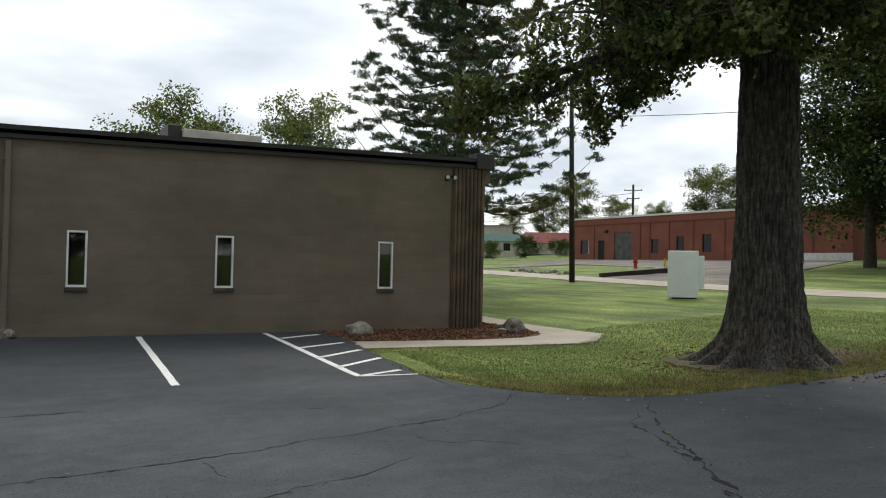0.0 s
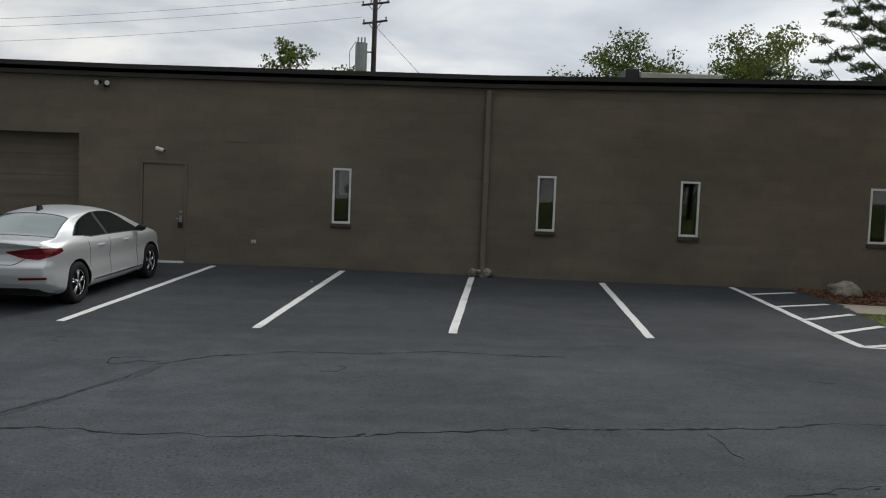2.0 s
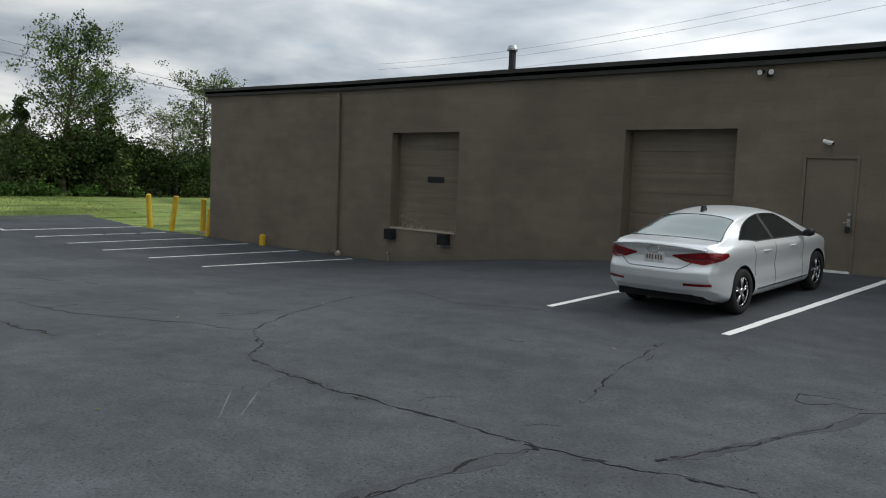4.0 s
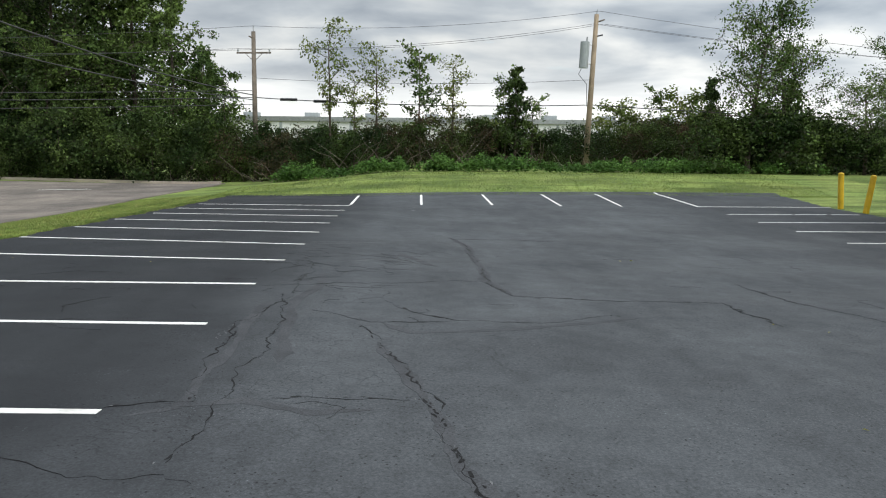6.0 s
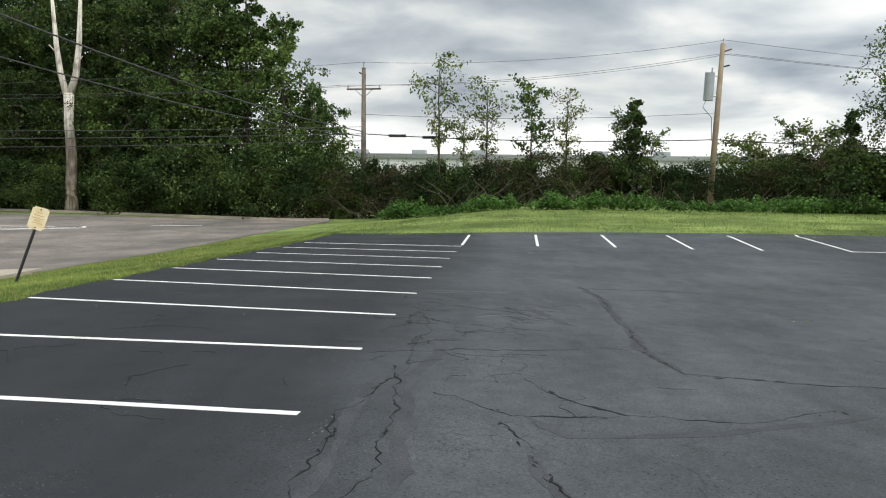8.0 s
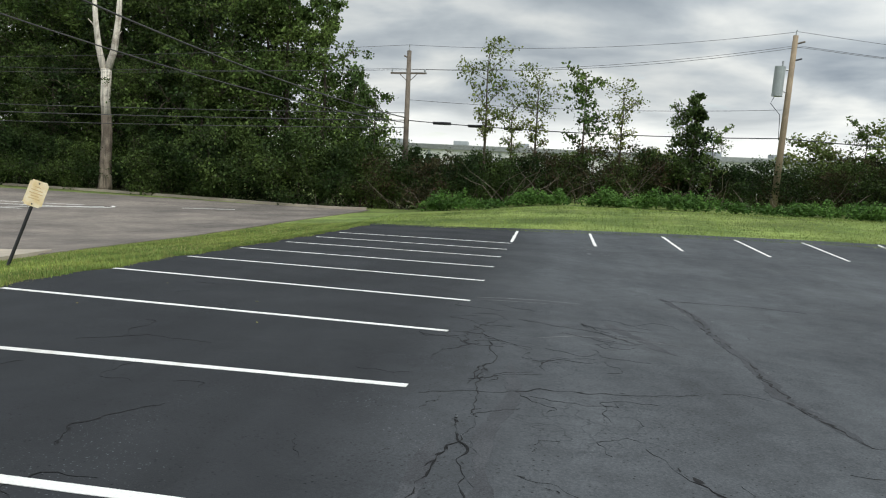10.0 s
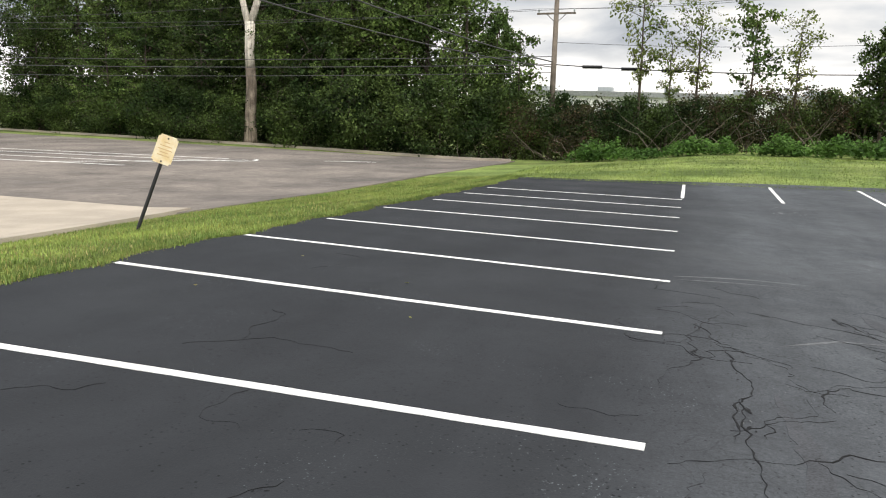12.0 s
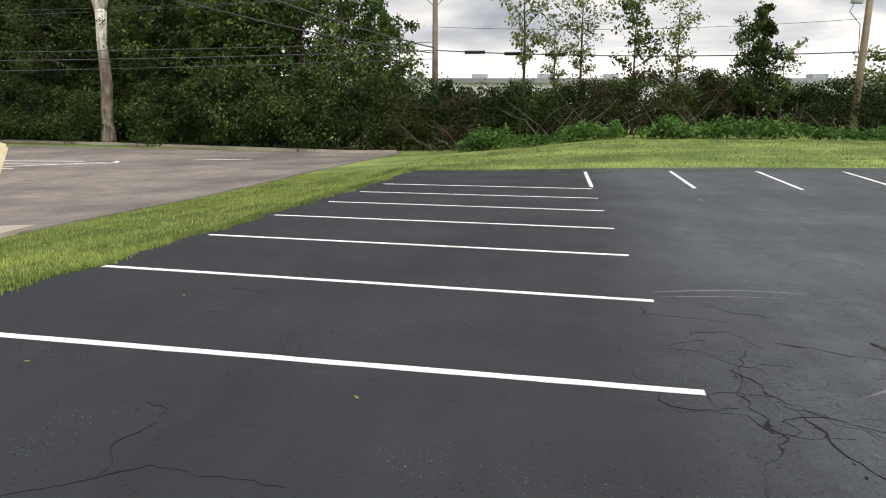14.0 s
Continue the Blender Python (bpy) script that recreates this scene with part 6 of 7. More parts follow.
    for s in (-1, 1):
        for yy in (1.62, 2.55):
            part("door_handle", tube([(s * 0.882, yy, 0.845), (s * 0.915, yy + 0.03, 0.85), (s * 0.915, yy + 0.16, 0.85), (s * 0.882, yy + 0.19, 0.845)], 0.014, 8), M_SILVER, root)
        part("mirror", tube([(s * 0.85, 3.1, 0.965), (s * 0.9, 3.1, 1.0), (s * 0.97, 3.09, 1.02), (s * 1.03, 3.08, 1.015)], [0.02, 0.055, 0.07, 0.04], 12), M_BLACK, root, "dark rounded door mirror", smooth=True)
        part("sill_trim", cuboid(min(s * 0.872, s * 0.905), max(s * 0.872, s * 0.905), 1.42, 3.25, 0.3, 0.325, 0.005), M_SILVERTRIM, root)
        for yy, slant in ((1.36, 0.3), (2.03, 0.0), (3.06, 0.0)):
            seam = [(s * (section(yy)[int(k)][0] + 0.0005), yy - slant * max(0.0, section(yy)[int(k)][1] - 0.72), section(yy)[int(k)][1]) for k in np.linspace(13 if slant == 0 else 30, 58, 16)]
            part("door_seam", tube(seam, 0.0032, 5), M_BLACK, root)
    return root


parked_car(-8.52, 13.68, -2.6)


# ---- the oak on the lawn ----
def oak():
    ox, oy = 10.7, 10.75
    ob = thing("oak_tree", "large old oak with furrowed grey-brown bark on the lawn", "tree", (ox, oy, zg(ox, oy) - 0.05))
    n, rows = 200, 190
    verts, faces = [], []
    for i in range(rows + 1):
        z = 9.5 * (i / rows) ** 1.35
        for k in range(n):
            a = 2 * math.pi * k / n
            lobe = (0.5 + 0.5 * math.cos(a * 11 + 1.9 * math.sin(a * 2 + 0.7))) ** 1.6
            flare = 0.62 * math.exp(-z / 0.27) * (0.3 + 1.0 * lobe) + 0.27 * math.exp(-z / 1.1)
            furrow = 0.6 - 1.5 * abs(noise.noise((math.cos(a) * 10, math.sin(a) * 10, z * 1.1))) + 0.5 * noise.noise((math.cos(a) * 24, math.sin(a) * 24, z * 4.1))
            r = 0.535 - 0.012 * z + flare + 0.052 * furrow + 0.03 * noise.noise((math.cos(a) * 1.5, math.sin(a) * 1.5, z * 0.5))
            verts.append((r * math.cos(a), r * math.sin(a), z))
    for i in range(rows):
        for k in range(n):
            k2 = (k + 1) % n
            faces.append((i * n + k, i * n + k2, (i + 1) * n + k2, (i + 1) * n + k))
    put("trunk", mesh_from("trunk", verts, faces, M_BARK, True), ob, "thick furrowed trunk with spreading roots")
    rng = random.Random(5)
    wood, tips = [], []
    left, out = Vector((-0.622, 0.784, 0)), Vector((0.784, 0.622, 0))

    def inside(p):
        # the crown is lifted and drawn in, but for the long boughs
        high = p.z > (5.5 if p.dot(left) > -0.6 else 4.7) + 0.27 * p.dot(out) and p.dot(left) < 3.0 + 0.22 * p.dot(out)
        return high or (p.z < 6.3 and 1.6 < p.dot(left) < 4.7 and p.z > 6.6 - 0.5 * p.dot(left))
    for k in range(34):
        low = k < 19
        z0 = rng.uniform(6.4, 7.5) if low else rng.uniform(7.2, 9.2)
        a = math.radians(150) + k * 2.39 + rng.uniform(-0.2, 0.2)
        reach = rng.uniform(2.8, 4.3) if low else rng.uniform(2.6, 3.9)
        way = Vector((math.cos(a), math.sin(a), 0.0 if low else 0.8))
        p = Vector((0.3 * math.cos(a), 0.3 * math.sin(a), z0))
        pts = [p.copy()]
        for s in range(7):
            way = (way + Vector((rng.uniform(-0.2, 0.2), rng.uniform(-0.2, 0.2), rng.uniform(-0.2, 0.03) if low else rng.uniform(-0.2, 0.12)))).normalized()
            p = p + way * reach / 7
            pts.append(p.copy())
        r = 0.2 if k == 2 else rng.uniform(0.08, 0.15)
        while len(pts) > 3 and not inside(pts[-1]):
            pts.pop()
        wood.append((pts, [r * (1 - s / (len(pts) + 0.3)) for s in range(len(pts))], 7))
        for s in range(2, len(pts)):
            for _ in range(5):
                off = Vector((rng.uniform(-1, 1), rng.uniform(-1, 1), rng.uniform(-0.75, 0.55))).normalized() * rng.uniform(0.5, 1.5)
                if not inside(pts[s] + off):
                    continue
                wood.append(([pts[s], pts[s] + off * 0.55 + Vector((0, 0, 0.1)), pts[s] + off], [0.03, 0.018, 0.006], 4))
                tips.append((pts[s] + off, rng.uniform(0.3, 0.62)))
                tips.append((pts[s] + off * 0.6, 0.35))
    # two long low boughs reaching out over the lawn
    for bough in (((-0.3, 0.2, 6.3), (-1.5, 0.85, 5.95), (-2.6, 1.5, 5.5), (-3.6, 2.05, 5.05), (-4.4, 2.5, 4.6), (-4.9, 2.8, 4.4)), ((-0.2, 0.3, 6.6), (-1.2, 0.9, 6.3), (-2.2, 1.3, 5.7), (-3.2, 1.7, 5.0), (-3.7, 2.0, 4.6)), ((-0.2, 0, 6.9), (-1.0, 0.3, 6.4), (-1.8, 0.7, 5.8), (-2.4, 1.0, 5.3))):
        pts = [Vector(q) for q in bough]
        wood.append((pts, [0.12 - 0.018 * s for s in range(len(pts))], 7))
        for a, b in zip(pts[1:], pts[2:]):
            for _ in range(9):
                off = Vector((rng.uniform(-1, 1), rng.uniform(-1, 1), rng.uniform(-0.8, 0.5))).normalized() * rng.uniform(0.25, 0.85)
                root = a.lerp(b, rng.random())
                wood.append(([root, root + off * 0.6, root + off], [0.025, 0.016, 0.006], 4))
                tips.append((root + off, rng.uniform(0.25, 0.45)))
    # the stout limb that leaves the trunk and bends down
    limb = [Vector(q) for q in ((0.4, -0.22, 6.3), (1.0, -0.55, 6.45), (1.6, -0.9, 6.35), (2.3, -1.3, 5.8), (3.2, -1.9, 5.4))]
    wood.append((limb, [0.24, 0.2, 0.19, 0.16, 0.1], 10))
    tips += [(limb[-1] + Vector((rng.uniform(-1, 1), rng.uniform(-1, 1), rng.uniform(-0.3, 1))), 0.6) for _ in range(14)]
    # sprays that hang below the boughs
    hanging = []
    for c in ((-2.9, 1.2, 4.15), (-3.05, 1.35, 4.6), (-2.6, 1.1, 4.45), (-4.65, 2.35, 4.05), (-4.4, 2.3, 4.6), (-4.9, 2.45, 4.4), (-1.7, 0.75, 5.05), (-3.7, 1.9, 4.5), (-2.1, 0.9, 4.85)):
        c = Vector(c)
        root = Vector((c.x * 0.92, c.y * 0.92, c.z + 0.9))
        wood.append(([root, root.lerp(c, 0.5) + Vector((-0.08, 0.05, 0)), c], [0.022, 0.015, 0.006], 4))
        hanging += [(c + Vector((rng.uniform(-0.3, 0.3), rng.uniform(-0.3, 0.3), rng.uniform(-0.2, 0.55))), 0.26) for _ in range(6)]
    put("branchwork", wood_mesh("branchwork", wood, M_BARK), ob)
    tips = [(p, r) for p, r in tips if inside(p)] + hanging
    v, f = leaves(foliage_points(tips, 80000, 8, 0.75), 0.125, 0.72, 8, shape=8, droop=0.3)
    put("crown", mesh_from("crown", v, f, M_OAKLEAF), ob, "dark green lobed leaves in hanging sprays")


oak()


# ---- the white pine behind the building corner ----
def pine():
    px, py = 17.9, 33.7
    ob = thing("pine_tree", "tall white pine with upswept layered boughs, browning on one side", "tree", (px, py, zg(px, py) - 0.1))
    rng = random.Random(11)
    top = 19.0
    trunk = [Vector((0.1 * math.sin(z), 0.1 * math.cos(z * 0.7), z)) for z in np.linspace(0, top, 14)]
    wood = [(trunk, [0.34 * (1 - 0.93 * i / 13) for i in range(14)], 9)]
    green, brown = [], []
    z = 4.6
    while z < top - 0.4:
        v = (z - 2.6) / (top - 2.6)
        first = rng.uniform(0, 6.283)
        for k in range(8):
            a = first + k * 0.785 + rng.uniform(-0.3, 0.3)
            reach = (7.6 - 6.1 * v) * rng.uniform(0.76, 1.12)
            zk = z + rng.uniform(-0.25, 0.25)
            pts = []
            for s in range(8):
                u = s / 7
                pts.append(Vector((math.cos(a) * reach * u, math.sin(a) * reach * u, zk + reach * (-0.13 * math.sin(u * 3.0) + 0.2 * u ** 3 + 0.22 * v * u) + rng.uniform(-0.05, 0.05))))
            wood.append((pts, [0.065 * (1 - 0.85 * s / 7) for s in range(8)], 4))
            into = brown if (math.cos(a) > 0.3 and rng.random() < 0.45) else green
            for s in range(1, 8):
                # flat fans of twigs on both sides of the bough, upturned at their ends
                for _ in range((0, 4, 6, 8, 9, 9, 8, 6)[s]):
                    w = rng.uniform(-1, 1)
                    side = Vector((-math.sin(a), math.cos(a), 0)) * w * (0.25 + reach * 0.17 * math.sin(min(1.0, s / 7 + 0.2) * 2.7))
                    into.append((pts[s] + side + Vector((math.cos(a), math.sin(a), 0)) * (rng.uniform(-0.35, 0.3) + 0.25 * abs(w)) + Vector((0, 0, 0.1 + 0.16 * abs(w) + rng.uniform(-0.06, 0.08))), 0.23))
        z += rng.uniform(1.05, 1.4)
    put("trunk", wood_mesh("trunk", wood, M_TWIG), ob)
    for name, tips, mat, count, label in (("crown", green, M_NEEDLE, 105000, "dark blue-green needles"), ("dry_foliage", brown, M_NEEDLEDRY, 26000, "browning needles")):
        v, f = leaves(foliage_points(tips, count, 4, 0.45), 0.27, 0.15, 4)
        put(name, mesh_from(name, v, f, mat), ob, label)


pine()

# ---- woods beyond the neighbouring lot ----
big_a = tree("woodland_tree", "tall dark green broad-leaved tree in the woods", 21, 17.5, 1.6, 5.2, 30, 0.3, 19000, 0.25, M_LEAFDARK, M_TWIG, clump=0.95)
big_b = tree("woodland_tree", "tall mid-green broad-leaved tree in the woods", 22, 16.0, 1.6, 4.8, 28, 0.28, 17000, 0.24, M_LEAF, M_TWIG, profile="broad", clump=0.9)
big_c = tree("woodland_tree", "tall narrow tree with patchy green leaves", 23, 14.5, 2.6, 3.6, 24, 0.22, 9000, 0.22, M_LEAF, M_TWIG, clump=0.95, profile="cone")
stand(big_a, [(-66.5, -23.0, 0, 1.05), (-69, -31.5, 80, 1.1), (-71, -40, 200, 1.0), (-75, -50, 20, 1.1), (-79, -62, 140, 1.1), (-76, -28, 120, 1.2), (-78, -38, 300, 1.2),
              (-82, -48, 220, 1.2), (-64.8, -27.3, 30, 0.62), (-66.3, -35.5, 250, 0.66), (-70.5, -55, 90, 0.7), (-66, -66, 50, 1.1), (-72, -68, 170, 1.15), (-60, -72, 260, 1.1)], "woods")
verge = tree("verge_tree", "large dark green tree on the far verge", 24, 17.0, 2.9, 6.0, 40, 0.42, 40000, 0.27, M_LEAFDARK, M_TWIG, clump=1.3, profile="broad", rise=0.3)
# unseen trees added behind the camera to darken what the windows reflect
stand(copy_thing(big_a, pose(0, 0, 0)), [(-28 + 8.5 * k, -47 - 4 * (k % 3), 40 * k, 1.0) for k in range(9)], "woods behind the lot")
stand(verge, [(47.6, 32.2, 0, 1.0), (52.5, 27.0, 120, 1.05), (46.0, 22.5, 240, 1.0), (56.5, 33.0, 60, 0.95)], "verge trees")
stand(big_b, [(-65.5, -18.5, 40, 1.0), (-67.5, -27.0, 110, 1.08), (-70, -36, 10, 1.05), (-73, -45, 70, 1.1), (-77, -56, 190, 1.1), (-77, -33, 330, 1.2),
              (-80, -43, 20, 1.2), (-68.5, -46, 150, 0.62), (-63.6, -22.5, 75, 0.6), (-67, -41, 200, 0.6)], "woods")
stand(big_c, [(-62.5, -13.3, 0, 1.0), (-64.5, -16.6, 140, 1.22), (-61.5, -11.0, 250, 0.66), (-66, -12, 30, 0.72), (-66, -19.2, 200, 1.25)], "woods edge")
thicket = tree("shrub", "dense dark green shrub at the edge of the woods", 31, 3.6, 0.05, 2.3, 20, 0.07, 6500, 0.16, M_LEAFDARK, M_TWIG, category="shrub", profile="broad", clump=1.25, forks=3)
spots = []
for k in range(38):
    u = k / 37
    x, y = np.interp(u, [0, 0.25, 0.6, 1], [-57.8, -61.5, -66, -75]), np.interp(u, [0, 0.25, 0.6, 1], [-10.2, -22, -40, -70])
    if math.hypot(x + 61.5, y + 28.2) < 2.6:
        x -= 2.6
    spots.append((x + random.uniform(-1.2, 0.5), y + random.uniform(-0.6, 0.6), random.uniform(0, 360), random.uniform(0.75, 1.3)))
stand(thicket, spots, "woodland edge shrubs")
stand(copy_thing(thicket, pose(0, 0, 0)), [(58, 92, 0, 0.6), (62.5, 90.5, 80, 0.75), (66.5, 88, 200, 0.7), (55, 96, 20, 0.5)], "shrubs across the street")

# ---- hedge and slender trees behind the bank ----
hedge_dark = tree("shrub", "tangled dark green shrub in the overgrown hedge", 32, 3.0, 0.05, 1.9, 18, 0.05, 4600, 0.135, M_LEAFDARK, M_TWIG, category="shrub", profile="broad", clump=1.15, forks=4)
hedge_brown = tree("shrub", "twiggy half-bare brownish shrub in the overgrown hedge", 33, 2.7, 0.05, 1.9, 22, 0.05, 2600, 0.12, M_LEAFBROWN, M_TWIG, category="shrub", profile="broad", clump=1.0, forks=6)
hedge_pale = tree("shrub", "light yellow-green leafy shrub in the hedge", 34, 4.0, 0.3, 1.5, 16, 0.05, 2400, 0.17, M_LEAFPALE, M_TWIG, category="shrub", clump=1.1)
dark, brown = [], []
for k in range(44):
    y = -8.5 + k * 1.32 + random.uniform(-0.4, 0.4)
    x = -57.2 + random.uniform(-1.4, 0.8) + (0 if y < 16 else (y - 16) * 0.16)
    (brown if (k * 7) % 5 < 2 else dark).append((x, y, random.uniform(0, 360), random.uniform(0.72, 1.02) * (1.14 if y < 9 else 1.0)))
    if y < 17:
        dark.append((x - 1.9, y + 0.5, random.uniform(0, 360), random.uniform(0.6, 0.85)))
    if y > 17:
        (brown if k % 2 else dark).append((x - 2.0, y + 0.5, random.uniform(0, 360), random.uniform(0.9, 1.2)))
dark += [(-58.6, -7.6, 30, 0.9), (-57.6, -5.2, 100, 1.0), (-57.9, -3.4, 210, 0.95), (-57.2, -4.3, 320, 0.85), (-59.2, -9.3, 150, 0.9), (-58.2, -1.4, 60, 1.0)]
stand(hedge_dark, dark, "overgrown hedge")
stand(hedge_brown, brown, "overgrown hedge")
stand(hedge_pale, [(-60.5, 17.6, 0, 1.2), (-61, 19.3, 70, 1.0), (-59.5, 22.5, 130, 1.25), (-60.5, 24.0, 220, 1.1), (-62, 3.5, 40, 0.8), (-59, 6.6, 300, 0.75), (-61.3, 9.0, 200, 0.8)], "pale hedge shrubs")
airy = tree("slender_tree", "slender half-bare tree with a thin leafy top", 41, 9.0, 3.6, 2.1, 15, 0.13, 1100, 0.19, M_LEAFPALE, M_TWIG, profile="vase", rise=1.2, forks=6)
stand(airy, [(-57.3, -1.9, 10, 1.02), (-57.5, 1.1, 130, 0.95), (-57.4, 6.1, 250, 0.8), (-56.8, -0.3, 60, 0.75)], "slender hedge trees")
leafy = tree("slender_tree", "slender tree with dark hanging leaf sprays", 42, 8.4, 2.4, 1.8, 13, 0.11, 1700, 0.22, M_LEAF, M_TWIG, rise=0.7, clump=1.0)
stand(leafy, [(-57.5, 3.9, 0, 0.9), (-57.0, 9.5, 90, 0.66), (-56.6, 11.2, 200, 0.6), (-59, -9.0, 40, 0.9), (-60, 20.7, 10, 0.72)], "slender hedge trees")
cone = tree("bushy_tree", "bushy dark green young tree in the hedge", 43, 7.4, 0.9, 1.9, 20, 0.1, 4200, 0.2, M_LEAFDARK, M_TWIG, profile="cone", rise=0.9, clump=1.0)
stand(cone, [(-56.6, 10.1, 0, 0.96), (-57.6, -6.0, 60, 0.55), (-58, 23.4, 0, 0.85), (-55.0, 27.5, 140, 0.8)], "bushy young trees")
ash = tree("ash_tree", "leafy open-crowned tree behind the grass bank", 44, 10.2, 2.4, 3.6, 22, 0.22, 8000, 0.17, M_LEAF, M_TWIG, lean=(0.2, 1.2), clump=0.9, profile="round", rise=0.8)
stand(ash, [(-51.4, 23.3, 0, 0.9), (-53.0, 26.3, 120, 0.82), (-50.5, 30.0, 220, 0.55), (-54.0, 34.0, 60, 0.86), (-52, 38.5, 310, 0.6), (-55, 43, 20, 0.6)], "trees behind the bank")
stand(tree("shrub", "dark leafy shrub under the bank trees", 35, 3.2, 0.1, 2.2, 16, 0.06, 3400, 0.19, M_LEAFDARK, M_TWIG, category="shrub", profile="broad", clump=1.2),
      [(-51.5 + random.uniform(-1.2, 1.0), 21.5 + 1.7 * k, random.uniform(0, 360), random.uniform(0.75, 1.25)) for k in range(15)], "bank shrubs")


def weeds():
    """Leafy mounds: broad leaves held flat in tiers on each plant."""
    rng = np.random.default_rng(9)
    pts = []
    for k in range(230):
        y = rng.uniform(-5, 27)
        x = np.interp(y, [-5, 0, 8, 27], [-52.5, -50.8, -50.0, -49.4]) - abs(rng.normal()) * 1.3
        tall = noise.noise((y * 0.45, 3.0, 0)) + 0.6 * noise.noise((y * 1.7, 8.0, 0))
        if tall < -0.25:
            continue
        r, h = rng.uniform(0.3, 0.75), max(0.25, 0.75 + 0.9 * tall) * rng.uniform(0.75, 1.15)
        for _ in range(110):
            a, d = rng.uniform(0, 6.283), r * rng.random() ** 0.5
            pts.append((x + d * math.cos(a), y + d * math.sin(a), zg(x, y) - 0.05 + h * (1 - (d / r) ** 2 * 0.6) * rng.random() ** 0.45))
    v, f = leaves(pts, 0.17, 0.62, 9, flat=0.55)
    return mesh_from("weeds", v, f, M_WEED)


tagged(put("weeds", weeds()), "bright green broad-leaved weeds along the foot of the hedge", "weeds", kind="stuff")


def dead_stems():
    verts, faces = [], []
    rng = random.Random(77)
    for k in range(130):
        y = rng.uniform(-12, 34)
        x = -53.8 - rng.uniform(0, 2.5) + (0 if y < 18 else 1.6) - 3.0 * smooth(4.5, 8, -y)
        a, h = rng.uniform(0, 6.283), rng.uniform(0.9, 2.6)
        pts = [Vector((x, y, zg(x, y) - 0.1))]
        for s in range(4):
            a += rng.uniform(-0.6, 0.6)
            pts.append(pts[-1] + Vector((math.cos(a) * 0.3 * h, math.sin(a) * 0.3 * h, h * rng.uniform(0.05, 0.38))))
        r = rng.uniform(0.012, 0.035)
        v, f = tube_arrays(pts, [r, r, r * 0.8, r * 0.6, r * 0.3], 4, closed=False)
        base = len(verts)
        verts += v
        faces += [tuple(i + base for i in q) for q in f]
    return mesh_from("dead_stems", verts, faces, M_POLE, True)


tagged(put("dead_stems", dead_stems()), "tangle of dry grey-brown stems in front of the hedge", "dead stems", kind="stuff")

# ---- trees behind the building and beyond the street ----
far_round = tree("round_tree", "round-crowned green tree behind the building", 51, 15.5, 5, 4.6, 24, 0.3, 14000, 0.28, M_LEAFPALE, M_TWIG, clump=1.3)
stand(far_round, [(11.2, 64.4, 0, 0.9), (22.0, 67.2, 90, 0.88), (80.5, 75.5, 60, 0.68), (83, 71.5, 160, 0.66), (78, 117, 0, 0.55), (83, 114, 80, 0.7),
                  (87, 110, 200, 0.78), (92, 105.5, 300, 0.62), (97, 101, 20, 0.5), (72, 122, 60, 0.5)], "background trees")
sprout = tree("young_tree", "feathery young tree top behind the building", 52, 12.6, 6.5, 2.0, 16, 0.12, 3000, 0.24, M_LEAFPALE, M_TWIG, rise=1.2)
stand(sprout, [(-13.6, 60.7, 0, 0.97), (-10.5, 61.2, 110, 0.96), (25.5, 66, 50, 0.9), (28.3, 64.5, 200, 0.86), (-17, 61, 250, 0.84), (-33.5, 58, 10, 0.84)], "background trees")


# ---- the bleached dead tree by the old lot ----
ob = thing("dead_tree", "bleached forked dead tree trunk with peeling bark", "dead tree", (-62.7, -29.2, -1.5))
part("trunk", tube([(0, 0, 0), (0.02, 0.02, 0.5), (0.05, 0.05, 2), (-0.05, 0.1, 4), (-0.02, 0.06, 5.4)], [0.56, 0.46, 0.4, 0.37, 0.35], 16), M_DEADBARK, ob, "grey-brown bark on the lower trunk", smooth=True)
part("bare_trunk", tube([(-0.02, 0.06, 5.3), (0.0, 0.0, 6.5), (0.05, 0.1, 8.6)], [0.335, 0.325, 0.36], 16), M_SNAG, ob, "bleached wood where the bark has peeled", smooth=True)
part("fork", tube([(0.05, -0.05, 8.4), (0, -0.5, 10), (0, -0.75, 12), (0.1, -1.0, 17)], [0.25, 0.21, 0.18, 0.08], 10), M_SNAG, ob, smooth=True)
part("fork", tube([(0.05, 0.15, 8.4), (0, 0.65, 9.9), (0, 0.95, 12), (-0.1, 1.2, 17)], [0.27, 0.24, 0.2, 0.08], 10), M_SNAG, ob, smooth=True)
for dz, s in ((10.6, 1), (11.4, -1)):
    part("stub", tube([(0, s * 0.7, dz), (0.1, s * 1.25, dz + 0.6)], [0.06, 0.03], 6), M_SNAG, ob)


# ---- poles and cables ----
def cable(name, label, points, r=0.014, group="overhead cables"):
    ob = part(name, tube(points, r, 5), M_WIRE, smooth=True)
    return tagged(ob, label, "cable", group)


def crossarm(ob, z, turn, half, mat, pins=4):
    c, s = math.cos(radians(turn)), math.sin(radians(turn))
    arm = part("crossarm", tube([(-c * half, -s * half, z), (c * half, s * half, z)], 0.07, 4), mat, ob)
    for k in range(pins):
        u = -0.92 + 1.84 * k / (pins - 1)
        part("insulator", tube([(c * half * u, s * half * u, z + 0.06), (c * half * u, s * half * u, z + 0.16), (c * half * u, s * half * u, z + 0.24)], [0.03, 0.06, 0.045], 8), M_GREYBOX, arm)
    for sgn in (-1, 1):
        part("arm_brace", tube([(0, 0, z - 0.55), (c * half * 0.5 * sgn, s * half * 0.5 * sgn, z - 0.04)], 0.02, 5), mat, ob)


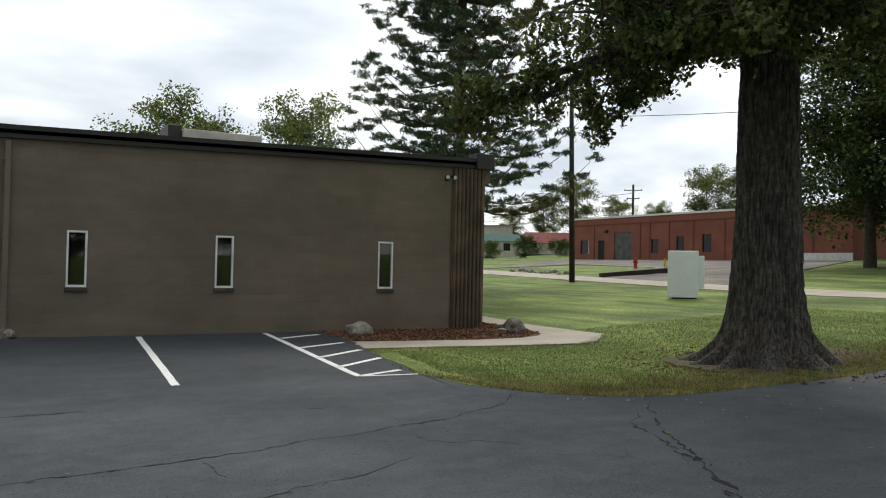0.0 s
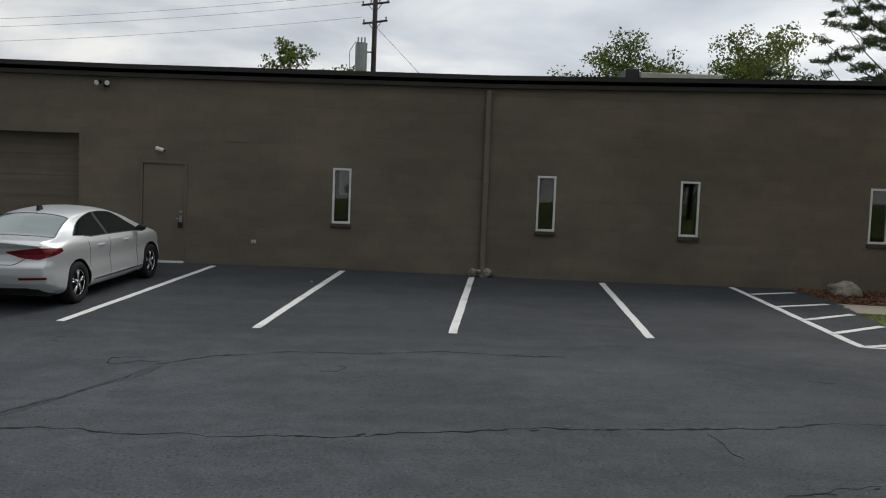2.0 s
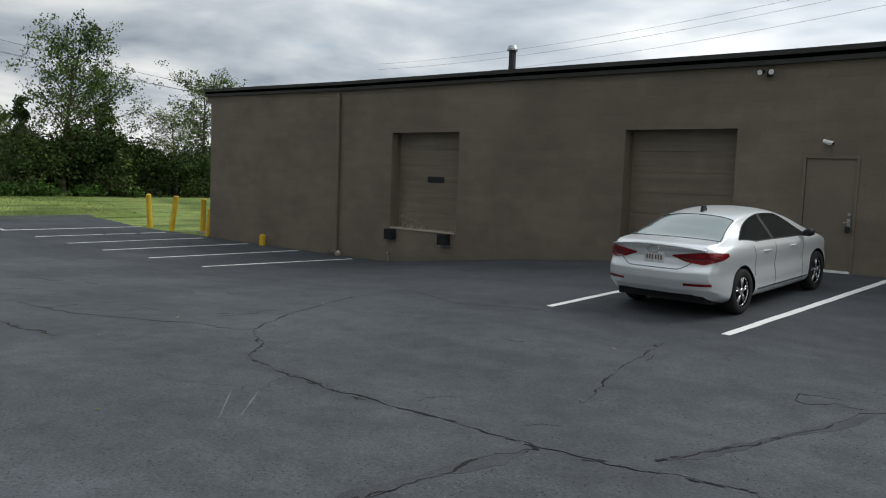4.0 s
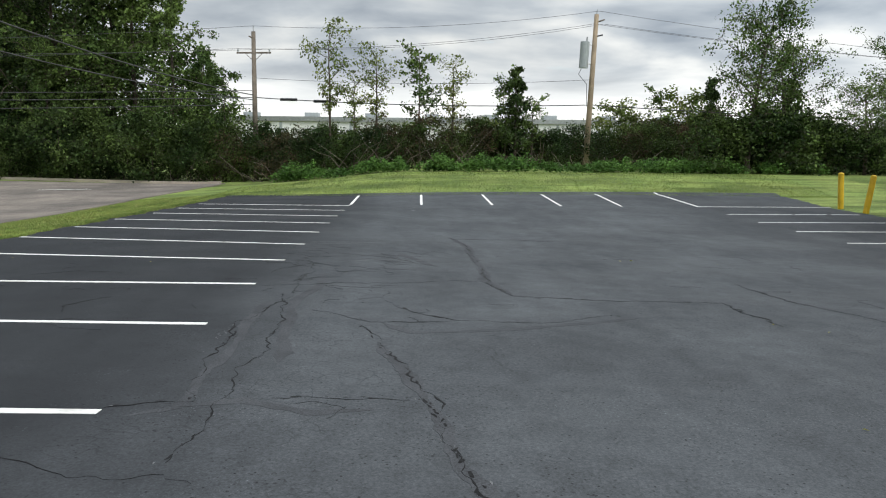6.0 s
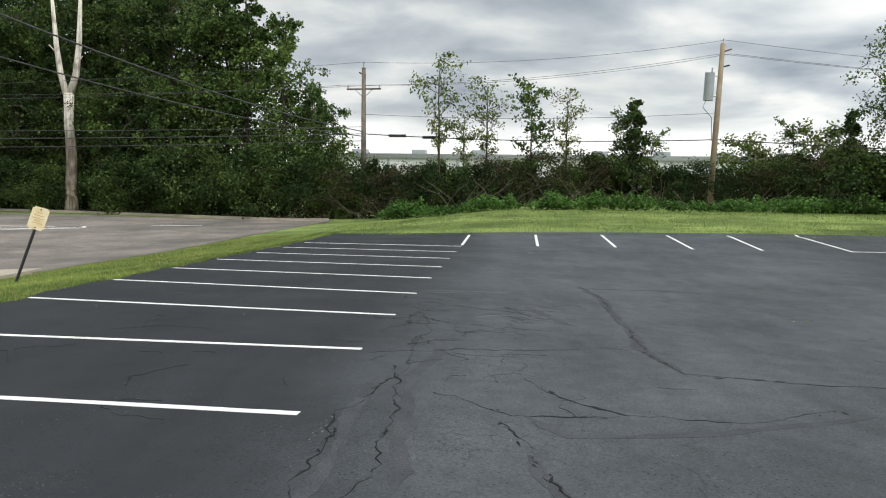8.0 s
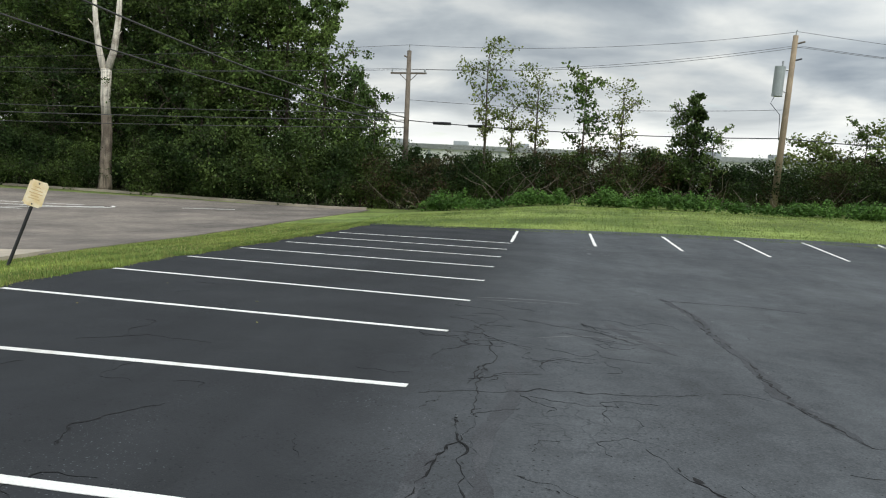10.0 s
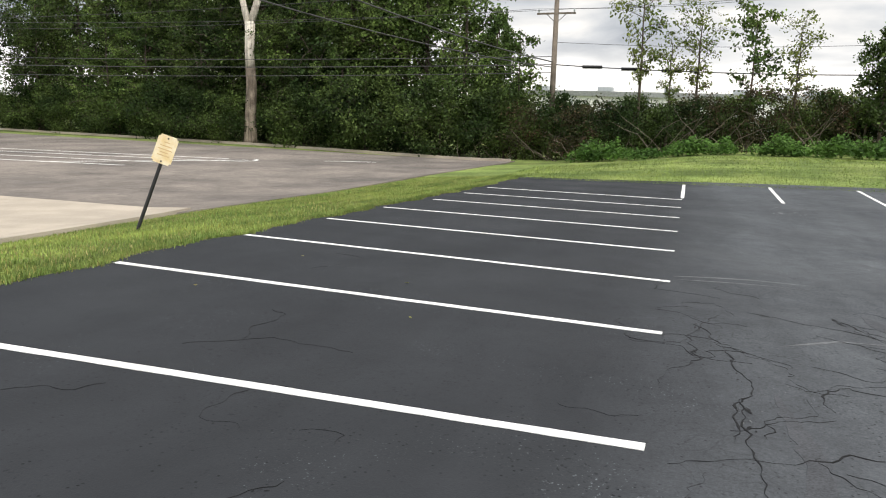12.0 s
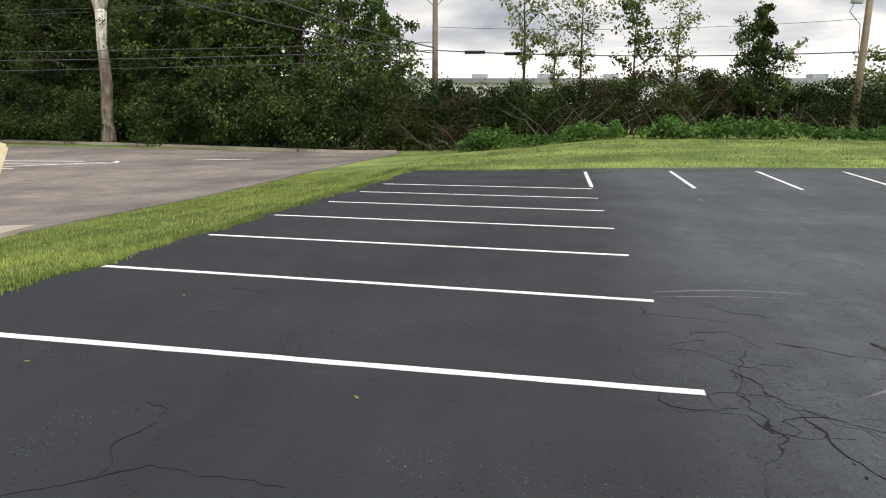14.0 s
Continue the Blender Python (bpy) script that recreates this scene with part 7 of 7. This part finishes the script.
p1 = thing("utility_pole", "weathered grey-brown wooden utility pole with one crossarm", "utility pole", (-58.15, -6.85, -1.2))
part("pole_shaft", tube([(0, 0, 0), (0, 0, 9.55)], [0.19, 0.13], 12), M_POLE, p1, smooth=True)
crossarm(p1, 8.2, 80, 1.15, M_POLE, 3)
part("top_pin", tube([(0, 0, 9.5), (0, 0, 9.9)], 0.03, 6), M_METAL, p1)
part("bracket", tube([(0, 0, 9.1), (0, -0.3, 9.25)], 0.05, 6), M_POLE, p1)
part("guard_stake", tube([(0.15, 0.42, 0), (0.15, 0.42, 1.5)], 0.05, 6), M_PANEL, p1, "yellowish guy guard")
part("tag", cuboid(0.16, 0.2, -0.08, 0.08, 1.0, 1.35), M_METAL, p1)

p2 = thing("utility_pole", "tall pale wooden utility pole carrying a grey transformer", "utility pole", (-56.6, 15.0, -0.4))
p2.matrix_basis = pose(-56.6, 14.75, -0.4, -2.2, 0, 0)
part("pole_shaft", tube([(0, 0, 0), (0, 0.02, 10.0)], [0.2, 0.14], 12), M_POLEPALE, p2, smooth=True)
part("top_bracket", tube([(0, 0, 9.5), (0, 0.55, 9.7)], 0.05, 6), M_POLE, p2)
part("top_bracket", tube([(0, 0, 8.6), (0, 0.5, 8.75)], 0.05, 6), M_BLACK, p2)
part("top_pin", tube([(0, 0, 9.95), (0, 0.05, 10.3)], 0.03, 6), M_METAL, p2)
can = part("transformer", tube([(0.1, -0.62, 6.6), (0.1, -0.62, 8.25)], 0.29, 18), M_GREYBOX, p2, "grey cylindrical transformer", smooth=False)
part("bushing", tube([(0.1, -0.5, 8.25), (0.1, -0.5, 8.55)], 0.05, 8), M_METAL, can)
part("hanger", tube([(0.05, -0.35, 8.1), (0, -0.1, 8.1)], 0.05, 6), M_METAL, p2)
part("hanger", tube([(0.05, -0.35, 6.9), (0, -0.1, 6.9)], 0.05, 6), M_METAL, p2)
part("drop_lead", tube([(0.1, -0.75, 6.55), (0.1, -0.9, 6.2), (0, -0.3, 5.6), (0, -0.2, 4.2)], 0.02, 5), M_WIRE, p2)

p3 = thing("utility_pole", "dark utility pole with crossarms and transformer behind the building", "utility pole", (-6.8, 51.5, 0.2))
part("pole_shaft", tube([(0, 0, 0), (0, 0, 14.0)], [0.2, 0.14], 12), M_POLEDARK, p3, smooth=True)
crossarm(p3, 13.3, -30, 1.0, M_POLEDARK, 4)
crossarm(p3, 12.2, -35, 0.95, M_POLEDARK, 3)
can = part("transformer", tube([(-0.75, -0.1, 9.25), (-0.75, -0.1, 10.9)], 0.36, 18), M_GREYBOX, p3, "grey cylindrical transformer")
for k in range(3):
    part("bushing", tube([(-0.95 + 0.2 * k, -0.1, 10.9), (-0.95 + 0.2 * k, -0.1, 11.25)], 0.05, 8), M_GREYBOX, can)
part("hanger", tube([(-0.4, 0, 10.4), (0, 0, 10.4)], 0.05, 6), M_METAL, p3)
part("drop_lead", tube([(-1.1, -0.1, 11.0), (-1.45, -0.1, 10.4), (-1.4, -0.1, 8.8), (-1.0, 0, 8.3)], 0.02, 5), M_WIRE, p3)

p4 = thing("street_pole", "slim dark wooden pole on the lawn edge", "pole", (26.7, 36.1, zg(26.7, 36.1) - 0.05))
part("pole_shaft", tube([(0, 0, 0), (-0.2, 0.1, 11.5)], [0.16, 0.11], 12), M_POLEDARK, p4, smooth=True)
p5 = thing("utility_pole", "far dark utility pole with crossarms beyond the brick building", "utility pole", (80.2, 88.9, 3.8))
part("pole_shaft", tube([(0, 0, 0), (0, 0, 10.4)], [0.2, 0.15], 8), M_POLEDARK, p5)
crossarm(p5, 9.6, -45, 1.3, M_POLEDARK, 3)
crossarm(p5, 8.4, -45, 0.9, M_POLEDARK, 3)

for dz, dy in ((8.45, -1.05), (8.45, 1.05), (9.9, 0)):
    cable("power_line", "thin bare power line between the wooden poles", sag((-58.15, -6.85 + dy, -1.2 + dz), (-56.6, 15.3 + dy * 0.3, 9.0 if dz < 9 else 9.8), 0.5), 0.011)
    cable("power_line", "thin bare power line above the hedge", sag((-56.6, 15.3 + dy * 0.3, 9.0 if dz < 9 else 9.8), (-47, 60, 5.2), 0.8), 0.011)
    cable("power_line", "thin power line in front of the woods", sag((-58.15, -6.85 + dy, -1.2 + dz), (-53.5, -62, 6.2 + 0.3 * dy), 0.6), 0.012)
cable("telephone_cable", "black telephone cable above the hedge", sag((-58.1, -6.8, 4.15), (-56.6, 15, 3.9), 0.25), 0.03)
cable("telephone_cable", "black telephone cable above the hedge", sag((-56.6, 15, 3.9), (-52, 60, 3.2), 0.5), 0.03)
cable("telephone_cable", "thin cable high above the hedge", sag((-58.1, -6.8, 5.4), (-56.6, 15, 5.5), 0.3), 0.012)
for z0, z1, r in ((4.6, 4.1, 0.02), (4.15, 3.6, 0.025), (3.7, 2.9, 0.02)):
    cable("telephone_cable", "black cable slung in front of the woods", sag((-58.1, -6.9, z0), (-53, -62, z1), 0.35), r)
cable("service_drop", "thick black service cable rising from the pole", sag((-58.1, -6.9, 4.3), (-22, -18.8, 9.4), 0.9), 0.035)
cable("service_drop", "thick black service cable rising from the pole", sag((-58.1, -6.9, 4.0), (-26, -23, 8.4), 0.9), 0.03)
for k, u in enumerate((0.10, 0.2, 0.3)):
    a = Vector((-58.1, -6.8, 4.15)).lerp(Vector((-56.6, 15, 3.9)), u)
    a.z -= 1.0 * u * (1 - u)
    ob = part("splice_case", tube([a - Vector((0, 0.55, 0)), a + Vector((0, 0.55, 0))], 0.09, 8), M_BLACK)
    tagged(ob, "black splice case on the telephone cable", "splice case", "splice cases")
for dz in (0, 0.5, -0.9):
    cable("power_line", "thin power line above the brown roof", sag((-7.6, 51.6, 13.6 + dz), (-60, 56, 11.5 + dz), 1.0), 0.009)
cable("guy_wire", "thin guy wire from the dark pole", [(-6.8, 51.5, 12.2), (-2.5, 51.8, 8.0), (-1.5, 52, 6)], 0.012)
cable("service_drop", "thin cable running from the slim pole behind the oak", sag((26.5, 36.2, 10.2), (44, 22, 11.6), 0.4), 0.018)
for z in (6.2, 6.9, 9.0):
    cable("power_line", "thin far power line beyond the brick building", sag((60, 120, z + 1.5), (80.2, 88.9, 4 + z), 0.4), 0.03)


# ---- leaning notice board on the grass strip ----
ob = thing("notice_sign", "leaning sun-faded notice panel on a black post", "sign", (-21.97, -7.6, zg(-21.97, -7.6) - 0.05))
lean = Vector((-0.36, 0.32, 1.3))
post = part("post", tube([(0, 0, 0), tuple(lean * 0.93)], 0.032, 6), M_BLACK, ob, "black metal post")
top, way = lean, lean.normalized()
side = Vector((-0.4, 0.9, -0.02)).normalized()
side = (side - way * side.dot(way)).normalized()
out = way.cross(side)
if out.x < 0:
    out = -out
bm = cuboid(-0.165, 0.165, -0.006, 0.006, -0.24, 0.24)
bmesh.ops.bevel(bm, geom=[e for e in bm.edges if abs(e.verts[0].co.y - e.verts[1].co.y) > 0.005], offset=0.035, segments=3, affect="EDGES")
frame_m = Matrix((side, out, way)).transposed().to_4x4()
frame_m.translation = lean * 1.02 + out * 0.042
bmesh.ops.transform(bm, matrix=frame_m, verts=bm.verts)
panel = part("panel", bm, M_PANEL, ob, "faded yellow-tan panel with illegible print")
for z, w in ((0.06, 0.1), (0.0, 0.12), (-0.05, 0.07), (-0.1, 0.1), (0.12, 0.05)):
    bm = cuboid(-w, w, 0.0065, 0.0085, z - 0.008, z + 0.008)
    bmesh.ops.transform(bm, matrix=frame_m, verts=bm.verts)
    part("print_bar", bm, M_PANELINK, panel)
for z in (0.19, -0.2):
    bm = tube([(0, 0.006, z), (0, 0.02, z)], 0.014, 8)
    bmesh.ops.transform(bm, matrix=frame_m, verts=bm.verts)
    part("bolt", bm, M_BLACK, panel)


# ---- boulders ----
def boulder(name, label, x, y, size, mat, seed, turn):
    bm = bmesh.new()
    bmesh.ops.create_icosphere(bm, subdivisions=4, radius=1)
    for v in bm.verts:
        p = v.co.copy()
        s = 1 + 0.3 * noise.noise(p * 1.3 + Vector((seed, 0, 0))) + 0.12 * noise.noise(p * 3.3 + Vector((0, seed, 0))) + 0.05 * noise.noise(p * 8)
        v.co = Vector((p.x * size[0], p.y * size[1], p.z * size[2])) * s
        v.co.z = max(v.co.z, -size[2] * 0.55)
    ob = part(name, bm, mat, smooth=True)
    ob.matrix_basis = pose(x, y, zg(x, y) + size[2] * 0.5, 0, 0, turn)
    return tagged(ob, label, "boulder")


boulder("boulder", "pale rounded limestone boulder on the mulch", 6.25, 18.55, (0.33, 0.24, 0.2), M_ROCKPALE, 3.1, 10)
boulder("boulder", "dark pitted boulder on the mulch", 10.15, 17.85, (0.34, 0.27, 0.24), M_ROCKDARK, 8.4, 40)
for k, z in enumerate((0.03, 0.09)):
    boulder("flat_stone", "small flat tan stone beside the boulder", 9.72, 17.72 - 0.02 * k, (0.12, 0.1, 0.035), M_ROCKPALE, 2.2 + k, 20 + 30 * k).location.z += z

# ---- monument sign on the lawn ----
ob = thing("monument_sign", "blank white double-panel monument sign on the lawn", "sign", (21.65, 23.2, zg(21.65, 23.2) - 0.05), -46)
part("main_panel", cuboid(-0.56, 0.56, -0.2, 0.2, 0.06, 1.83, 0.02), M_SIGN, ob)
part("rear_panel", cuboid(0.2, 0.78, 0.25, 0.6, 0.42, 1.66, 0.02), M_SIGN, ob)
part("plinth", cuboid(-0.4, 0.5, -0.12, 0.5, 0.0, 0.3), M_FASCIA, ob, "dark recessed plinth")

# ---- brick building across the street ----
RX = 58.4


def brick_building():
    ob = thing("brick_building", "long low red brick industrial building with white roof edge", "building", (RX, 57, 2.7))

    def rel(x0, x1, y0, y1, z0, z1, bevel=0.0):
        return cuboid(x0 - RX, x1 - RX, y0 - 57, y1 - 57, z0 - 2.7, z1 - 2.7, bevel)
    holes = [(72.6, 74.0, 3.6, 5.1), (69.9, 70.9, 2.75, 5.05), (65.6, 68.3, 2.75, 5.85), (61.7, 62.7, 3.6, 5.05), (58.2, 59.2, 3.6, 5.25), (54.8, 55.9, 3.7, 5.4), (50.2, 51.2, 3.7, 5.4), (45.5, 46.5, 3.8, 5.5)]
    ys = sorted({40.5, 76.0} | {v for h in holes for v in h[:2]})
    zs = sorted({1.2, 7.45} | {v for h in holes for v in h[2:]})
    bm = bmesh.new()
    for y0, y1 in zip(ys, ys[1:]):
        for z0, z1 in zip(zs, zs[1:]):
            if not any(h[0] < (y0 + y1) / 2 < h[1] and h[2] < (z0 + z1) / 2 < h[3] for h in holes):
                cuboid(0, 0.3, y0 - 57, y1 - 57, z0 - 2.7, z1 - 2.7, bm=bm)
    bmesh.ops.remove_doubles(bm, verts=bm.verts, dist=1e-4)
    seen = {}
    for f in bm.faces:
        seen.setdefault(tuple(round(c, 3) for c in f.calc_center_median()), []).append(f)
    bmesh.ops.delete(bm, geom=[f for fs in seen.values() if len(fs) > 1 for f in fs], context="FACES")
    part("wall", bm, M_BRICK, ob)
    part("side_wall", rel(RX + 0.3, RX + 25, 75.7, 76, 1.2, 7.45), M_BRICK, ob)
    part("side_wall", rel(RX + 0.3, RX + 25, 40.5, 40.79, 1.2, 7.45), M_BRICK, ob)
    part("roof", rel(RX + 0.31, RX + 25, 40.8, 75.69, 7.0, 7.3), M_ROOF, ob)
    part("roof_edge", rel(RX - 0.08, RX + 0.32, 40.4, 76.1, 7.46, 7.66), M_WHITEWALL, ob, "white metal roof edge")
    part("white_base", rel(RX - 0.12, RX - 0.01, 40.45, 47.5, 1.2, 3.55), M_WHITEWALL, ob, "white-painted lower wall")
    part("base_course", rel(RX - 0.06, RX - 0.005, 47.5, 64.9, 2.5, 2.85), M_CONCRETE, ob)
    for y in (75.2, 71.6, 64.3, 62.9, 60.2, 57.0, 53.2, 49.0, 44.0):
        part("pilaster", rel(RX - 0.05, RX - 0.004, y - 0.06, y + 0.06, 2.86 if y > 47.5 else 3.56, 6.75), M_BRICKDARK, ob)
    part("band", rel(RX - 0.06, RX - 0.003, 40.6, 75.5, 6.76, 6.86), M_BRICKDARK, ob)
    for k, (y0, y1, z0, z1) in enumerate(holes):
        if k == 2:
            d = part("dock_door", rel(RX + 0.1, RX + 0.16, y0, y1, z0, z1), M_OLDROLL, ob, "dull grey-green roll-up door")
            for z in np.arange(z0 + 0.3, z1, 0.35):
                part("slat", rel(RX + 0.06, RX + 0.095, y0 + 0.05, y1 - 0.05, z, z + 0.3), M_OLDROLL, d)
        elif k == 1:
            part("door", rel(RX + 0.06, RX + 0.14, y0, y1, z0, z1), M_DARK, ob, "dark entrance door")
        else:
            wdw = part("window", rel(RX + 0.12, RX + 0.14, y0, y1, z0, z1), M_DARKPANE, ob, "dark window")
            part("window_backing", rel(RX + 0.2, RX + 0.24, y0, y1, z0, z1), M_DARK, wdw)
            part("window_frame", rel(RX + 0.04, RX + 0.11, y0 + 0.005, y0 + 0.09, z0, z1), M_WHITE if k == 0 else M_DARK, wdw)
    part("wall_lamp", rel(RX - 0.3, RX - 0.005, 69.3, 69.8, 5.9, 6.2, 0.05), M_FASCIA, ob)


brick_building()


def house(name, label, x, y, wide, deep, wall_h, roof_h, turn, wall_mat, roof_mat):
    ob = thing(name, label, "building", (x, y, zg(x, y) - 0.1), turn)
    part("wall", cuboid(-wide / 2, wide / 2, -deep / 2, deep / 2, 0, wall_h), wall_mat, ob)
    bm = bmesh.new()
    hw, hd = wide / 2 + 0.4, deep / 2 + 0.4
    a = [bm.verts.new(p) for p in ((-hw, -hd, wall_h), (hw, -hd, wall_h), (hw, hd, wall_h), (-hw, hd, wall_h), (-hw * 0.8, 0, wall_h + roof_h), (hw * 0.8, 0, wall_h + roof_h))]
    for f in ((0, 1, 5, 4), (2, 3, 4, 5), (1, 2, 5), (3, 0, 4), (0, 3, 2, 1)):
        bm.faces.new([a[i] for i in f])
    part("roof", bm, roof_mat, ob)
    for k in (-1, 0, 1):
        part("window", cuboid(k * wide * 0.28 - 0.5, k * wide * 0.28 + 0.5, -deep / 2 - 0.03, -deep / 2 - 0.003, 1.0, 2.1), M_DARK, ob)
    return ob


house("small_house", "low tan house with green roof across the street", 66.5, 105, 9, 7, 2.4, 1.2, -38, M_CREAM, M_GREENROOF)
house("warehouse", "cream flat-roofed warehouse across the street", 71, 120, 16, 10, 5.2, 0.1, -38, M_CREAM, M_WHITEWALL)
house("small_house", "low house with red roof across the street", 78, 105, 10, 7, 1.8, 1.8, -38, M_CREAM, M_REDROOF)
far_shed = thing("far_warehouse", "long low white warehouse glimpsed through the hedge", "building", (-134, 15, -1.6))
part("wall", cuboid(-12, 12, -42, 50, 0, 5.2), M_WHITEWALL, far_shed)
part("roof", cuboid(-12.3, 12.3, -42.3, 50.3, 5.21, 5.9), M_METAL, far_shed, "grey metal roof")
for k in range(9):
    part("roof_hatch", cuboid(4, 7, -36 + k * 9, -34 + k * 9, 5.91, 6.6), M_GREYBOX, far_shed)
    part("panel_seam", cuboid(12.01, 12.06, -40 + k * 10, -39.6 + k * 10, 0, 5.1), M_GREYBOX, far_shed)

# ---- hydrant, posts and stones by the drive ----
ob = thing("fire_hydrant", "red fire hydrant on the far verge", "fire hydrant", (40.9, 46.3, zg(40.9, 46.3)))
part("barrel", tube([(0, 0, 0), (0, 0, 0.08), (0, 0, 0.1), (0, 0, 0.6), (0, 0, 0.72), (0, 0, 0.82)], [0.17, 0.17, 0.12, 0.12, 0.1, 0.03], 12), M_RED, ob)
part("outlet", tube([(-0.22, 0, 0.48), (0.22, 0, 0.48)], 0.07, 10), M_RED, ob)
part("outlet", tube([(0, -0.2, 0.44), (0, 0, 0.44)], 0.08, 10), M_RED, ob)
ob = thing("fire_hydrant", "orange fire hydrant with a yellow bonnet beside the street", "fire hydrant", (31.3, 28.6, zg(31.3, 28.6) - 0.02))
part("barrel", tube([(0, 0, 0), (0, 0, 0.07), (0, 0, 0.09), (0, 0, 0.56)], [0.18, 0.18, 0.13, 0.13], 14), M_ORANGE, ob)
part("bonnet", tube([(0, 0, 0.561), (0, 0, 0.62), (0, 0, 0.74), (0, 0, 0.8), (0, 0, 0.84)], [0.165, 0.16, 0.11, 0.04, 0.03], 14), M_YELLOW, ob, "yellow domed bonnet")
part("outlet", tube([(-0.24, 0, 0.46), (0.24, 0, 0.46)], 0.075, 10), M_YELLOW, ob)
part("outlet", tube([(0, -0.24, 0.4), (0, 0, 0.4)], 0.09, 10), M_YELLOW, ob)
ob = thing("marker_post", "short yellow marker post by the drive", "post", (41.2, 43.6, zg(41.2, 43.6)))
part("post", tube([(0, 0, 0), (0, 0, 0.75)], 0.08, 8), M_YELLOW, ob)
ob = thing("street_sign", "small grey street sign on a thin post", "sign", (33.5, 57.5, zg(33.5, 57.5)))
part("post", tube([(0, 0, 0), (0, 0, 2.4)], 0.04, 6), M_METAL, ob)
part("plate", cuboid(-0.25, 0.25, -0.05, -0.035, 1.9, 2.5), M_GREYBOX, ob)
kerb = thing("timber_edging", "dark timber edging along the far verge", "edging", (36, 39.5, zg(36, 39.5)))
part("beam", tube([(-5.2, -1.0, -0.2), (0, -1.2, 0.2), (4.5, 3.0, 0.35)], 0.2, 4), M_POLEDARK, kerb)
rubble = thing("rubble_stones", "scatter of pale stones on the far verge", "stones", (33.0, 48, zg(33, 48)))
for k in range(22):
    bm = bmesh.new()
    bmesh.ops.create_icosphere(bm, subdivisions=1, radius=random.uniform(0.1, 0.28))
    dx, dy = random.uniform(-0.4, 1.6), random.uniform(-4.5, 5.5)
    for v in bm.verts:
        v.co = v.co * random.uniform(0.8, 1.2) + Vector((dx + dy * 0.25, dy, zg(33 + dx + dy * 0.25, 48 + dy) - zg(33, 48) + 0.03))
    part("stone", bm, M_ROCKPALE, rubble)


# ---- block courses of the long wall ----
def block_mesh(w, h=0.193):
    """The painted face of one block, with chamfered edges."""
    c, d = 0.005, 0.0018
    v = [(0, -0.001, 0), (w, -0.001, 0), (w, -0.001, h), (0, -0.001, h), (c, -d - 0.001, c), (w - c, -d - 0.001, c), (w - c, -d - 0.001, h - c), (c, -d - 0.001, h - c)]
    return v, [(4, 5, 6, 7), (0, 1, 5, 4), (1, 2, 6, 5), (2, 3, 7, 6), (3, 0, 4, 7)]


def lay_blocks():
    shared = mesh_from("block", *block_mesh(0.397), M_WALL)
    rest_v, rest_f, singles = [], [], 0
    z, course = -0.95, 0
    while z < 4.05:
        x = WALL_BACK + (0.2 if course % 2 else 0.0)
        if course % 2:
            starts = [(WALL_BACK, 0.197)]
        else:
            starts = []
        while x < 9.2:
            starts.append((x, min(0.397, 9.22 - x)))
            x += 0.4
        for x0, w in starts:
            pieces = [(x0, x0 + w)]
            for o in OPENINGS:
                if z + 0.19 > o[2] - 0.09 and z < o[3]:
                    cut = []
                    for a, b in pieces:
                        if b <= o[0] - 0.02 or a >= o[1] + 0.02:
                            cut.append((a, b))
                        else:
                            if o[0] - 0.02 - a > 0.04:
                                cut.append((a, o[0] - 0.02))
                            if b - o[1] - 0.02 > 0.04:
                                cut.append((o[1] + 0.02, b))
                    pieces = cut
            for a, b in pieces:
                if zg((a + b) / 2, 19.45) > z + 0.19:
                    continue
                if abs(b - a - 0.397) < 1e-3 and -6.9 < a < -1.4 and singles < 300:
                    ob = put("block", shared, wall_front)
                    ob.matrix_basis = pose(a, WALL_Y, z)
                    singles += 1
                else:
                    v, f = block_mesh(b - a)
                    base = len(rest_v)
                    rest_v += [(p[0] + a, p[1] + WALL_Y, p[2] + z) for p in v]
                    rest_f += [tuple(i + base for i in q) for q in f]
        z += 0.2
        course += 1
    tagged(put("block_courses", mesh_from("block_courses", rest_v, rest_f, M_WALL_ALL), wall_front), "brown-painted concrete block courses", kind="stuff")


lay_blocks()
